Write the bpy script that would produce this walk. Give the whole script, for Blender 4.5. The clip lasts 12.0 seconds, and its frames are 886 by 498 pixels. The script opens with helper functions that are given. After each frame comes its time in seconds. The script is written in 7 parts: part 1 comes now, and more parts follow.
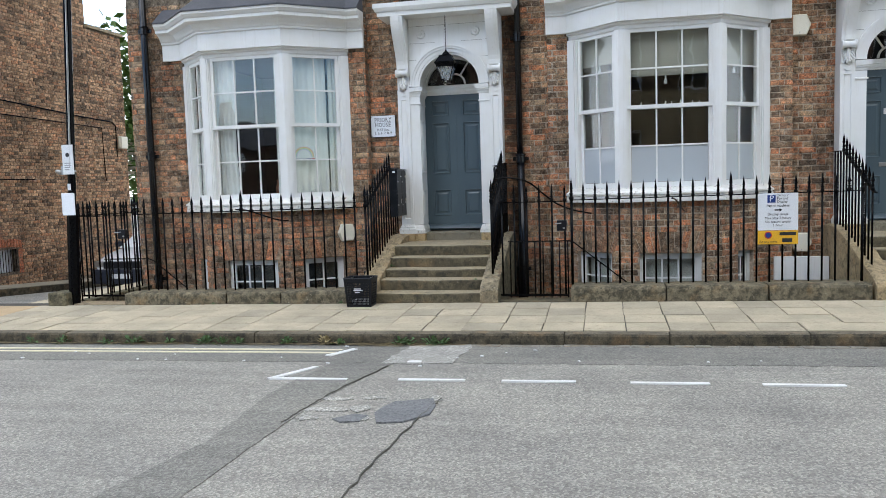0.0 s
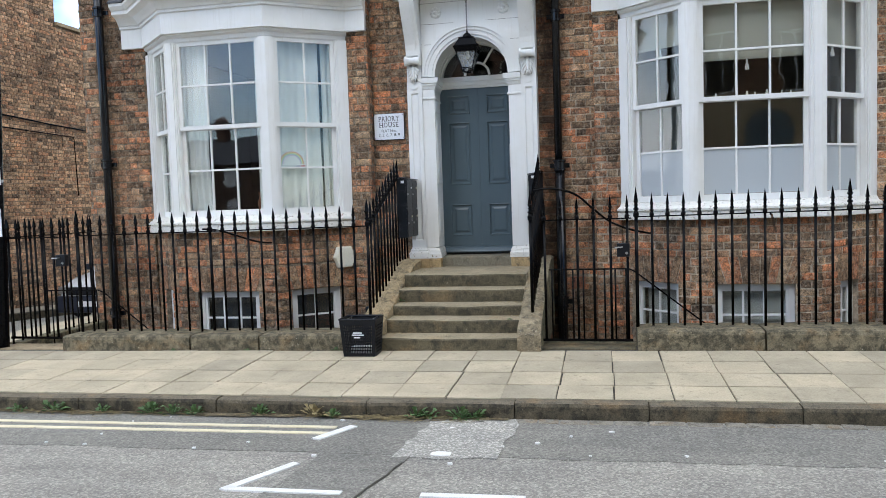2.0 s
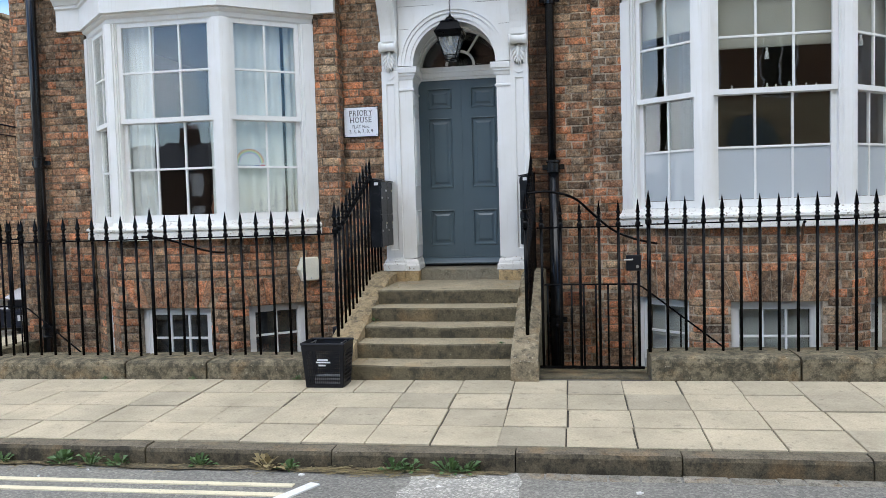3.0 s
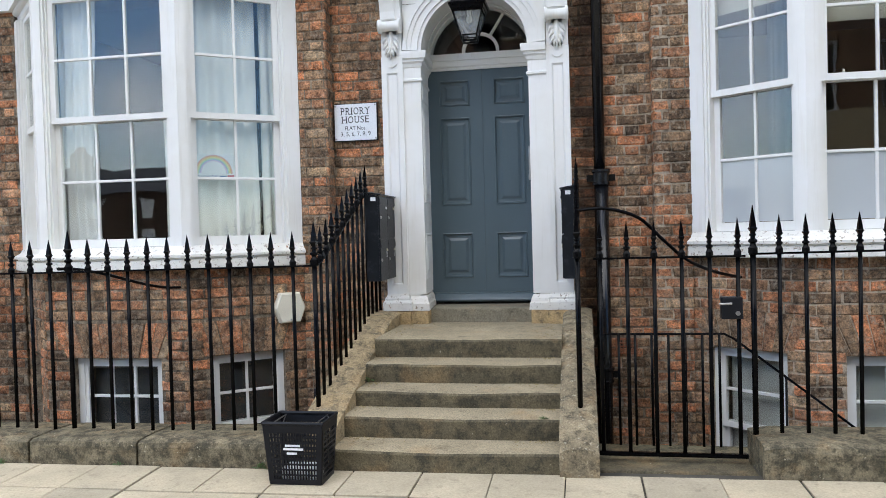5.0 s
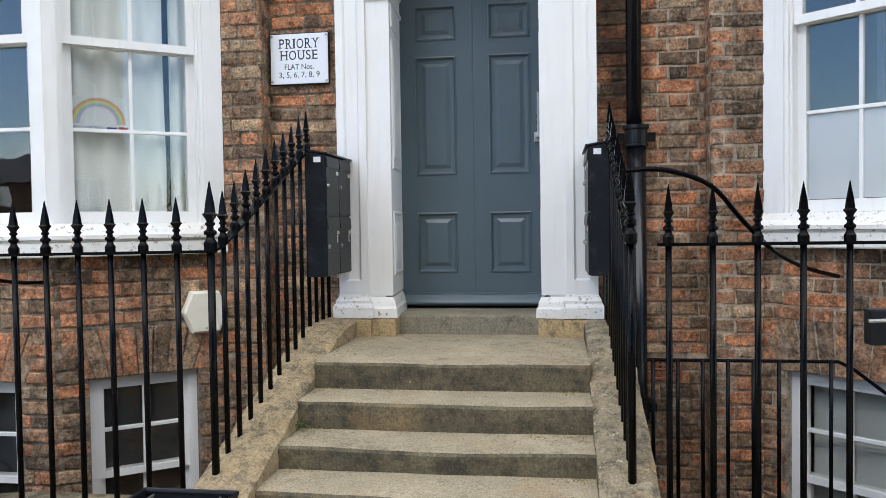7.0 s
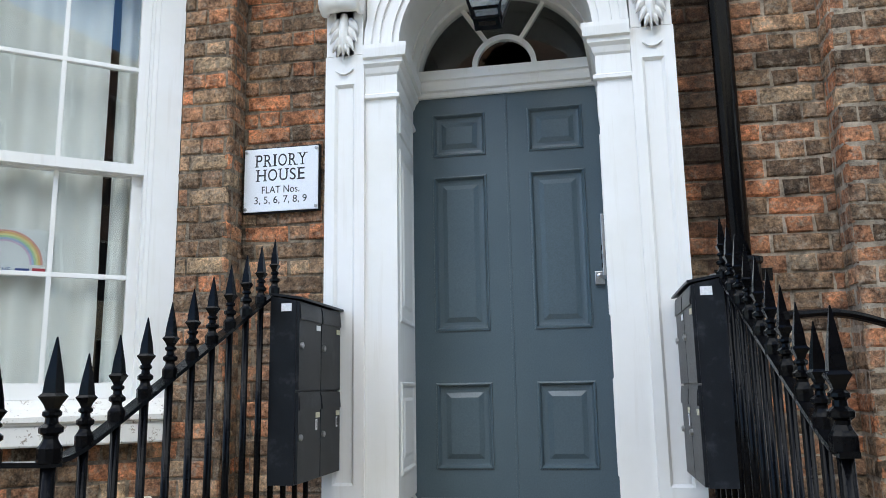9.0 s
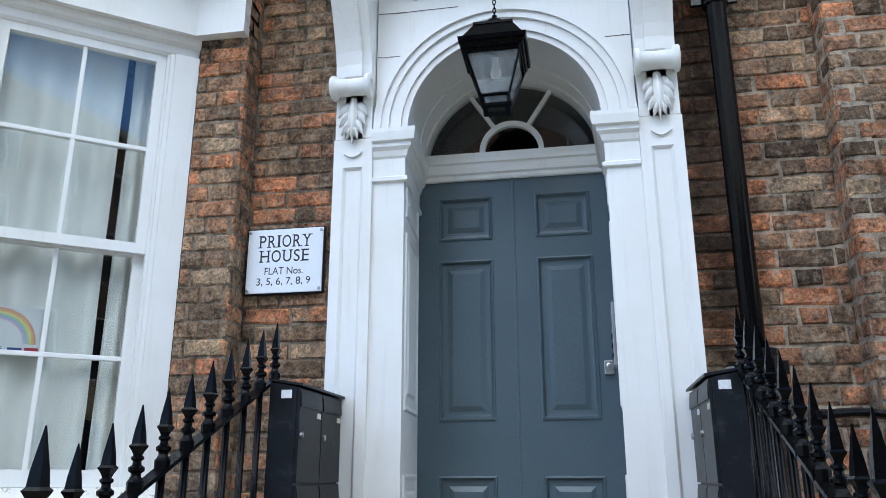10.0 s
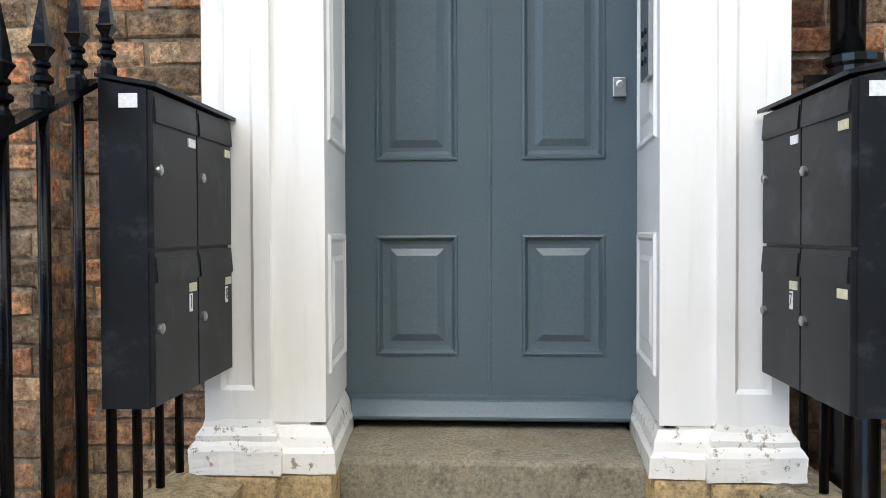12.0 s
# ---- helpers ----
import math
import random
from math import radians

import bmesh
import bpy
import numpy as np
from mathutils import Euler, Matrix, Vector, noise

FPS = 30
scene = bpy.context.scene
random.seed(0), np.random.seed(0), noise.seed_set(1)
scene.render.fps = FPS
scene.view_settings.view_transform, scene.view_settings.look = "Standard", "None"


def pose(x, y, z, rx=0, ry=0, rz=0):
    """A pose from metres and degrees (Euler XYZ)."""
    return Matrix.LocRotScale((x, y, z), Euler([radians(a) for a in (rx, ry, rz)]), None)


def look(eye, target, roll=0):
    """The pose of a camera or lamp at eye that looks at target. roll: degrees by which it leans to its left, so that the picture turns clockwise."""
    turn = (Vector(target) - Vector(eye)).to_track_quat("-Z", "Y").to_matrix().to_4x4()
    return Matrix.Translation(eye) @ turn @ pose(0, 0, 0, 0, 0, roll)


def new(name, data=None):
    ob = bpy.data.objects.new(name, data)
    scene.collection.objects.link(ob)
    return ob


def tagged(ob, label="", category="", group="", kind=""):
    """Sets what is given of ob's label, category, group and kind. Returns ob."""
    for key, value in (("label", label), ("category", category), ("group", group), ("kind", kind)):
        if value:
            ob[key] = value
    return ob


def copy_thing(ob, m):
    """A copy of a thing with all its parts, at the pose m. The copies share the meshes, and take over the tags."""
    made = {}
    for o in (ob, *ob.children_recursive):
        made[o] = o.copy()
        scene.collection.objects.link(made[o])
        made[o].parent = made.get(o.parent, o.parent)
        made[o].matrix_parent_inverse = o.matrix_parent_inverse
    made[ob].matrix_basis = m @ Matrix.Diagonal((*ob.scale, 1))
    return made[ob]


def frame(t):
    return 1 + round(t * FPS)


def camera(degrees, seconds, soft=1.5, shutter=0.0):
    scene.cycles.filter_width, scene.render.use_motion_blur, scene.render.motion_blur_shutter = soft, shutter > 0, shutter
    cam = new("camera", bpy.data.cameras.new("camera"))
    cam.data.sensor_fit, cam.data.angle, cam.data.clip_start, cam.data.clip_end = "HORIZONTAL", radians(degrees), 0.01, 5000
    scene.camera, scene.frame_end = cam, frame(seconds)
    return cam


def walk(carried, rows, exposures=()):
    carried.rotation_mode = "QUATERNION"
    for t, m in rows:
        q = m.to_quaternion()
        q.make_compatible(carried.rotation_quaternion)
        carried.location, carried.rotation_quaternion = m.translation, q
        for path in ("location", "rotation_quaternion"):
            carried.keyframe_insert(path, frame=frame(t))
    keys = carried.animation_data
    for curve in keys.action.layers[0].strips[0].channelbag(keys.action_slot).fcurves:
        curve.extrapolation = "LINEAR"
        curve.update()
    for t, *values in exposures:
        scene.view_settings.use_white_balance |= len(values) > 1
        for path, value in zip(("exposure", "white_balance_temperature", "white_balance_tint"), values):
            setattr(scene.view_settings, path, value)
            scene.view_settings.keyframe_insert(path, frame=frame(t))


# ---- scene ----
cam = camera(59.7, 12.0, 0.8)
METRES, EYE, TILT, LEAN, TURN = 9.7, 1.6, 0.0, 0.0, 11.8
ROWS = [
    (0.0, 0.0, 0.0, 0.0, -0.15, -4.8, 1.8),
    (0.5, -0.0042, 0.0487, -0.0065, 3.06, -5.7, 2.82),
    (1.0, -0.0131, 0.1095, -0.0067, 3.22, -6.01, 3.67),
    (1.5, -0.0169, 0.1697, -0.0011, 2.19, -5.73, 2.11),
    (2.0, -0.0249, 0.2311, -0.0031, -0.15, -3.6, 1.89),
    (2.5, -0.03, 0.2872, -0.0058, -1.73, -3.22, 3.12),
    (3.0, -0.0331, 0.3438, -0.0073, -2.28, -3.0, 1.57),
    (5.0, -0.0332, 0.5326, -0.0066, -1.72, -1.35, 1.54),
    (5.5, -0.0339, 0.5799, -0.0068, -2.03, -2.16, 0.75),
    (6.0, -0.0352, 0.629, -0.0085, -3.42, -2.61, 0.91),
    (6.5, -0.031, 0.6741, -0.0133, -3.97, -2.78, 0.66),
    (8.5, -0.0169, 0.837, -0.0236, -0.22, 7.12, 1.34),
    (9.0, -0.0164, 0.8608, -0.0118, -1.19, 10.28, 1.0),
    (9.5, -0.0156, 0.8648, -0.009, -1.56, 14.89, -0.36),
    (10.0, -0.0203, 0.868, -0.0089, -1.6, 16.38, 0.08),
    (10.5, -0.0249, 0.8796, -0.0109, -1.95, 10.77, 0.4),
    (11.0, -0.0247, 0.908, -0.0117, -2.91, 3.99, 0.58),
    (11.5, -0.0267, 0.9455, -0.0123, -4.97, -0.7, 0.32),
    (12.0, -0.0281, 0.9866, -0.0082, -8.49, -1.21, 0.22),
]
walk(cam, [(t, pose(0, 0, EYE, TILT, LEAN, TURN) @ pose(METRES * x, METRES * y, METRES * z, 90 + pitch, roll, yaw)) for t, x, y, z, yaw, pitch, roll in ROWS],
     [(0.0, -0.14, 6090, 9), (3.0, 0.03, 6120, 10), (6.5, 0.25, 6320, 11), (8.5, 0.39, 6280, 9), (10.0, 0.2, 5650, 7), (11.0, 0.44, 5850, 7), (12.0, 0.74, 6750, 10)])

# ---- world, sun, exposure ----
world = bpy.data.worlds.new("overcast_sky")
scene.world = world
world.use_nodes = True
wn, wl = world.node_tree.nodes, world.node_tree.links
sky = wn.new("ShaderNodeTexSky")
sky.sky_type = "NISHITA"
sky.sun_disc = False
sky.sun_elevation = radians(48)
sky.sun_rotation = radians(215)
sky.air_density, sky.dust_density, sky.ozone_density = 1.0, 0.5, 3.0
wmap = wn.new("ShaderNodeTexCoord")
cloud = wn.new("ShaderNodeTexNoise")
cloud.inputs["Scale"].default_value = 1.6
cloud.inputs["Detail"].default_value = 6
cramp = wn.new("ShaderNodeValToRGB")
cramp.color_ramp.elements[0].position, cramp.color_ramp.elements[1].position = 0.43, 0.56
wmix = wn.new("ShaderNodeMixRGB")
wmix.inputs[2].default_value = (22.0, 21.9, 21.7, 1)
cmap = wn.new("ShaderNodeMapping")
cmap.inputs["Location"].default_value = (1.3, 5.2, 2.6)
cmap.inputs["Rotation"].default_value = (0, 0, radians(-114))
wl.new(wmap.outputs["Generated"], cmap.inputs["Vector"])
wl.new(cmap.outputs["Vector"], cloud.inputs["Vector"])
wl.new(cloud.outputs["Fac"], cramp.inputs["Fac"])
wl.new(cramp.outputs["Color"], wmix.inputs[0])
deep = wn.new("ShaderNodeHueSaturation")
deep.inputs["Saturation"].default_value = 1.2
deep.inputs["Value"].default_value = 1.5
wl.new(sky.outputs["Color"], deep.inputs["Color"])
wl.new(deep.outputs["Color"], wmix.inputs[1])
wl.new(wmix.outputs["Color"], wn["Background"].inputs["Color"])
wn["Background"].inputs["Strength"].default_value = 0.15
sun = new("sun", bpy.data.lights.new("sun", "SUN"))
sun.data.energy, sun.data.angle, sun.data.color = 0.6, radians(25), (1.0, 0.98, 0.95)
sun.matrix_world = look((-12, -20, 26), (0, 8, 0))

# ---- materials ----
def mat(name):
    m = bpy.data.materials.new(name)
    m.use_nodes = True
    return m, m.node_tree.nodes, m.node_tree.links, m.node_tree.nodes["Principled BSDF"]


def noise_node(n, l, scale, detail=4.0, rough=0.6, vec=None):
    t = n.new("ShaderNodeTexNoise")
    t.inputs["Scale"].default_value, t.inputs["Detail"].default_value, t.inputs["Roughness"].default_value = scale, detail, rough
    if vec is None:
        g = n.new("ShaderNodeNewGeometry")
        vec = g.outputs["Position"]
    l.new(vec, t.inputs["Vector"])
    return t.outputs["Fac"]


def ramp(n, l, fac, stops, constant=False):
    r = n.new("ShaderNodeValToRGB")
    if constant:
        r.color_ramp.interpolation = "CONSTANT"
    e = r.color_ramp.elements
    while len(e) < len(stops):
        e.new(0.5)
    for k, (p, c) in enumerate(stops):
        e[k].position = p
        e[k].color = (*c, 1) if len(c) == 3 else c
    l.new(fac, r.inputs["Fac"])
    return r.outputs["Color"]


def mix(n, l, fac, a, b, mode="MIX"):
    m = n.new("ShaderNodeMixRGB")
    m.blend_type = mode
    for k, v in enumerate((fac, a, b)):
        if hasattr(v, "is_linked"):
            l.new(v, m.inputs[k])
        else:
            m.inputs[k].default_value = v if k == 0 else (*v, 1)
    return m.outputs["Color"]


def bumped(n, l, p, height, strength=0.3, distance=0.01):
    b = n.new("ShaderNodeBump")
    b.inputs["Strength"].default_value, b.inputs["Distance"].default_value = strength, distance
    l.new(height, b.inputs["Height"])
    l.new(b.outputs["Normal"], p.inputs["Normal"])


def surface(name, c1, c2, scale=6.0, rough=0.6, grain=120.0, bump=0.15, spots=None, spot_scale=20.0, spot_at=0.62, metallic=0.0, spec=0.5, bdist=0.004):
    """A surface of two tones at one scale, fine grain at another, and optional spots or stains."""
    m, n, l, p = mat(name)
    big = noise_node(n, l, scale)
    fine = noise_node(n, l, grain, 3.0)
    col = ramp(n, l, big, [(0.3, c1), (0.7, c2)])
    col = mix(n, l, 0.35, col, ramp(n, l, fine, [(0.3, (0.55, 0.55, 0.55)), (0.7, (1.25, 1.25, 1.25))]), "MULTIPLY")
    if spots:
        s = noise_node(n, l, spot_scale, 5.0, 0.7)
        col = mix(n, l, ramp(n, l, s, [(spot_at, (0, 0, 0)), (spot_at + 0.13, (1, 1, 1))]), col, spots)
    l.new(col, p.inputs["Base Color"])
    p.inputs["Roughness"].default_value, p.inputs["Metallic"].default_value = rough, metallic
    p.inputs["Specular IOR Level"].default_value = spec
    if bump:
        bumped(n, l, p, fine, bump, bdist)
    return m


def weathering(n, l, col, soot_amount, smear_colour=(0.4, 0.345, 0.27)):
    """Soot in broad patches and smeared lime in small ones, the same over bricks and joints."""
    soot = noise_node(n, l, 1.1, 5.0, 0.65)
    col = mix(n, l, soot_amount, col, ramp(n, l, soot, [(0.36, (0.26, 0.25, 0.24)), (0.48, (0.86, 0.85, 0.84)), (0.62, (1.25, 1.22, 1.18))]), "MULTIPLY")
    lime = noise_node(n, l, 24.0, 8.0, 0.78)
    col = mix(n, l, ramp(n, l, lime, [(0.515, (0, 0, 0)), (0.64, (0.8, 0.8, 0.8))]), col, smear_colour)
    bloom = noise_node(n, l, 4.2, 6.0, 0.75)
    col = mix(n, l, ramp(n, l, bloom, [(0.55, (0, 0, 0)), (0.72, (0.5, 0.5, 0.5))]), col, smear_colour)
    dirt = noise_node(n, l, 13.0, 8.0, 0.8)
    return mix(n, l, 0.85, col, ramp(n, l, dirt, [(0.36, (0.24, 0.23, 0.22)), (0.49, (0.98, 0.96, 0.93)), (0.62, (1.5, 1.44, 1.36))]), "MULTIPLY")


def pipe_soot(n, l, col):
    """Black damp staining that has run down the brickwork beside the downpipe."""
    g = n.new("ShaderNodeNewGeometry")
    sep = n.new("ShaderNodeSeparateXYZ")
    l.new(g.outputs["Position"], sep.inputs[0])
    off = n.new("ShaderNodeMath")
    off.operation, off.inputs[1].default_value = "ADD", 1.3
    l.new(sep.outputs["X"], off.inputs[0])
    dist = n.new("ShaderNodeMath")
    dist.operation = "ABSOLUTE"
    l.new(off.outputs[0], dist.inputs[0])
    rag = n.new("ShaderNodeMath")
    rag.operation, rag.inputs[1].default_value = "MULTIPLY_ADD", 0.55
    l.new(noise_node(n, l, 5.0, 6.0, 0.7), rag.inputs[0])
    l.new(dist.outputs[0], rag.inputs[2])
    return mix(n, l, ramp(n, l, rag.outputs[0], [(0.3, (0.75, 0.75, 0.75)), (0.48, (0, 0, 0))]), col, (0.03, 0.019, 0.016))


def brick_material(name, stops, dark=0.6):
    m, n, l, p = mat(name)
    g = n.new("ShaderNodeNewGeometry")
    o = n.new("ShaderNodeObjectInfo")
    add = n.new("ShaderNodeMath")
    l.new(g.outputs["Random Per Island"], add.inputs[0])
    l.new(o.outputs["Random"], add.inputs[1])
    fr = n.new("ShaderNodeMath")
    fr.operation = "FRACT"
    l.new(add.outputs[0], fr.inputs[0])
    col = ramp(n, l, fr.outputs[0], stops)
    burnt = noise_node(n, l, 19.0, 5.0, 0.7)
    col = mix(n, l, 0.85, col, ramp(n, l, burnt, [(0.36, (0.42, 0.4, 0.39)), (0.48, (0.95, 0.95, 0.95)), (0.62, (1.3, 1.2, 1.08))]), "MULTIPLY")
    fleck = noise_node(n, l, 62.0, 8.0, 0.8)
    col = mix(n, l, 0.9, col, ramp(n, l, fleck, [(0.36, (0.28, 0.27, 0.26)), (0.49, (1.0, 0.98, 0.96)), (0.63, (1.9, 1.8, 1.65))]), "MULTIPLY")
    col = weathering(n, l, col, dark)
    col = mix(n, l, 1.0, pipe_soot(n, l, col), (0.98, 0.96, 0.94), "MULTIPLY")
    l.new(col, p.inputs["Base Color"])
    p.inputs["Roughness"].default_value = 0.92
    p.inputs["Specular IOR Level"].default_value = 0.2
    bumped(n, l, p, noise_node(n, l, 48.0, 8.0, 0.8), 1.0, 0.016)
    return m


def mortar_material(name, c1, c2, fresh=None):
    """Dirty joints, with paler repointing in broad stretches where fresh is given."""
    m, n, l, p = mat(name)
    col = ramp(n, l, noise_node(n, l, 14.0, 7.0, 0.75), [(0.36, c2), (0.62, c1)])
    if fresh:
        sep, east = n.new("ShaderNodeSeparateXYZ"), n.new("ShaderNodeMath")
        l.new(n.new("ShaderNodeNewGeometry").outputs["Position"], sep.inputs[0])
        east.operation, east.inputs[1].default_value = "MULTIPLY_ADD", 0.12
        l.new(sep.outputs["X"], east.inputs[0])
        l.new(noise_node(n, l, 0.75, 5.0, 0.7), east.inputs[2])
        col = mix(n, l, ramp(n, l, east.outputs[0], [(0.3, (0, 0, 0)), (0.42, (0.8, 0.8, 0.8))]), col, fresh)
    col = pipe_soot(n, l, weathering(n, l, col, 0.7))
    l.new(col, p.inputs["Base Color"])
    p.inputs["Roughness"].default_value = 0.95
    p.inputs["Specular IOR Level"].default_value = 0.2
    bumped(n, l, p, noise_node(n, l, 70.0, 7.0, 0.8), 1.0, 0.012)
    return m


BRICK = brick_material("old_mixed_brick", [(0.0, (0.12, 0.09, 0.066)), (0.14, (0.21, 0.15, 0.103)), (0.36, (0.32, 0.228, 0.152)), (0.52, (0.34, 0.205, 0.132)), (0.68, (0.4, 0.205, 0.12)), (0.84, (0.52, 0.235, 0.125)), (0.92, (0.45, 0.35, 0.24)), (1.0, (0.24, 0.175, 0.12))])
# red brick of the backlit houses opposite, their shade put into the colour
BRICK_SHADED = brick_material("shaded_red_brown_brick", [(0.0, (0.07, 0.045, 0.035)), (0.35, (0.1, 0.06, 0.045)), (0.6, (0.12, 0.065, 0.045)), (0.85, (0.13, 0.075, 0.05)), (1.0, (0.09, 0.06, 0.045))])
BRICK_FAR = brick_material("weathered_brown_brick", [(0.0, (0.1, 0.075, 0.055)), (0.2, (0.24, 0.16, 0.105)), (0.45, (0.4, 0.27, 0.175)), (0.7, (0.5, 0.36, 0.24)), (0.85, (0.44, 0.24, 0.14)), (1.0, (0.2, 0.14, 0.1))], 0.6)
BRICK_ARCH = brick_material("orange_red_arch_brick", [(0.0, (0.36, 0.13, 0.07)), (0.5, (0.45, 0.17, 0.09)), (1.0, (0.4, 0.15, 0.085))], 0.4)
MORTAR = mortar_material("lime_mortar", (0.3, 0.25, 0.19), (0.13, 0.108, 0.082), (0.55, 0.47, 0.37))
MORTAR_FAR = mortar_material("dark_mortar", (0.16, 0.125, 0.095), (0.1, 0.08, 0.062))


def white_paint(name, base=(0.8, 0.8, 0.79), wear=0.66, rust=True):
    m, n, l, p = mat(name)
    big = noise_node(n, l, 2.6, 4.0)
    col = ramp(n, l, big, [(0.3, base), (0.75, (base[0] * 0.92, base[1] * 0.91, base[2] * 0.87))])
    g = n.new("ShaderNodeNewGeometry")
    mp = n.new("ShaderNodeMapping")
    mp.inputs["Scale"].default_value = (30, 30, 1.6)
    l.new(g.outputs["Position"], mp.inputs["Vector"])
    streak = noise_node(n, l, 1.0, 4.0, 0.65, mp.outputs["Vector"])
    col = mix(n, l, ramp(n, l, streak, [(0.56, (0, 0, 0)), (0.8, (0.36, 0.36, 0.36))]), col, (0.56, 0.52, 0.44))
    chip = noise_node(n, l, 26.0, 7.0, 0.78)
    col = mix(n, l, ramp(n, l, chip, [(wear + 0.04, (0, 0, 0)), (wear + 0.07, (1, 1, 1))]), col, (0.3, 0.25, 0.19))
    if rust:
        spot = noise_node(n, l, 17.0, 3.0, 0.5)
        col = mix(n, l, ramp(n, l, spot, [(0.72, (0, 0, 0)), (0.76, (0.8, 0.8, 0.8))]), col, (0.33, 0.13, 0.04))
    l.new(col, p.inputs["Base Color"])
    p.inputs["Roughness"].default_value = 0.42
    bumped(n, l, p, noise_node(n, l, 55.0, 5.0, 0.7), 0.18, 0.003)
    return m


WHITE = white_paint("white_gloss_paint", (0.8, 0.795, 0.775), 0.68, False)
CRACKED = surface("dirt_in_cracked_paint", (0.2, 0.17, 0.13), (0.1, 0.085, 0.065), 20, 0.9, 90, 0.2)
WHITE_WORN = white_paint("flaking_white_paint", (0.78, 0.76, 0.71), 0.535)
IRON = surface("black_gloss_iron", (0.0015, 0.0016, 0.002), (0.003, 0.0032, 0.004), 14, 0.16, 60, 0.25, (0.014, 0.008, 0.006), 30, 0.66, 0.0, 0.09, 0.003)
PIPE = surface("glossy_black_pipe_paint", (0.004, 0.0045, 0.006), (0.008, 0.009, 0.011), 14, 0.18, 60, 0.2, (0.02, 0.016, 0.014), 30, 0.68, 0.0, 0.45, 0.003)
DOOR_PAINT = surface("blue_grey_door_paint", (0.07, 0.103, 0.122), (0.083, 0.119, 0.139), 2.2, 0.33, 140, 0.12, (0.12, 0.145, 0.165), 60, 0.72)


def weathered_stone(name, pale, mid, dark, scale=5.0, stain=0.5, lichen=0.0, relief=0.01):
    """Sandstone: broad tones, black stains with ragged edges, scattered lichen, coarse grain."""
    m, n, l, p = mat(name)
    col = ramp(n, l, noise_node(n, l, scale, 6.0, 0.7), [(0.3, mid), (0.5, tuple((a + b) / 2 for a, b in zip(pale, mid))), (0.66, pale)])
    col = mix(n, l, ramp(n, l, noise_node(n, l, scale * 2.3, 8.0, 0.75), [(1.0 - stain - 0.06, (0, 0, 0)), (1.0 - stain + 0.08, (0.88, 0.88, 0.88))]), col, dark)
    rust = noise_node(n, l, scale * 0.8, 4.0, 0.6)
    col = mix(n, l, ramp(n, l, rust, [(0.55, (0, 0, 0)), (0.72, (0.4, 0.4, 0.4))]), col, (0.36, 0.225, 0.1))
    if lichen:
        spot = noise_node(n, l, 42.0, 4.0, 0.65)
        col = mix(n, l, ramp(n, l, spot, [(0.72 - 0.2 * lichen, (0, 0, 0)), (0.76 - 0.2 * lichen, (0.7, 0.7, 0.7))]), col, (0.5, 0.46, 0.35))
    fine = noise_node(n, l, 95.0, 6.0, 0.75)
    col = mix(n, l, 0.75, col, ramp(n, l, fine, [(0.34, (0.45, 0.44, 0.43)), (0.5, (1, 1, 1)), (0.66, (1.5, 1.48, 1.42))]), "MULTIPLY")
    l.new(col, p.inputs["Base Color"])
    p.inputs["Roughness"].default_value = 0.9
    p.inputs["Specular IOR Level"].default_value = 0.25
    bumped(n, l, p, noise_node(n, l, 38.0, 8.0, 0.75), 0.8, relief)
    return m


STONE = weathered_stone("weathered_sandstone", (0.43, 0.34, 0.215), (0.25, 0.2, 0.13), (0.13, 0.105, 0.07), 2.6, 0.42)
STONE_GREEN = weathered_stone("mossy_sandstone", (0.22, 0.185, 0.11), (0.11, 0.1, 0.065), (0.045, 0.042, 0.028), 5.0, 0.5)
STONE_PALE = weathered_stone("pale_scraped_sandstone", (0.46, 0.35, 0.2), (0.27, 0.21, 0.125), (0.12, 0.1, 0.065), 7.0, 0.45, 0.35, 0.016)
STONE_PLINTH = weathered_stone("lichened_sandstone", (0.27, 0.225, 0.145), (0.13, 0.112, 0.072), (0.055, 0.05, 0.034), 5.0, 0.5, 0.3)
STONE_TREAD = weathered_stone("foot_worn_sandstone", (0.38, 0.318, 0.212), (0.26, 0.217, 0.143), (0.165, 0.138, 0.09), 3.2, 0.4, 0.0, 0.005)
# riser stone: close to the tread's hue, under half its value
STONE_RISER = weathered_stone("dark_brown_sandstone", (0.165, 0.137, 0.083), (0.1, 0.086, 0.055), (0.055, 0.049, 0.034), 3.5, 0.47, 0.16, 0.007)
STONE_SILL = weathered_stone("smooth_grey_sandstone", (0.27, 0.242, 0.178), (0.175, 0.155, 0.11), (0.1, 0.088, 0.06), 4.0, 0.4, 0.0, 0.004)
STONE_BLOCK = weathered_stone("yellow_sandstone_block", (0.56, 0.4, 0.2), (0.36, 0.27, 0.15), (0.15, 0.12, 0.075), 8.0, 0.42, 0.2, 0.012)
STONE_COPING = weathered_stone("rough_brown_sandstone", (0.34, 0.28, 0.18), (0.19, 0.155, 0.1), (0.07, 0.06, 0.042), 6.5, 0.46, 0.5, 0.014)
SLAB = surface("concrete_paving", (0.52, 0.452, 0.325), (0.37, 0.322, 0.23), 2.4, 0.9, 75, 0.7, (0.29, 0.25, 0.18), 16, 0.57)
n_, l_ = SLAB.node_tree.nodes, SLAB.node_tree.links
own = n_.new("ShaderNodeObjectInfo")
base_link = n_["Principled BSDF"].inputs["Base Color"].links[0].from_socket
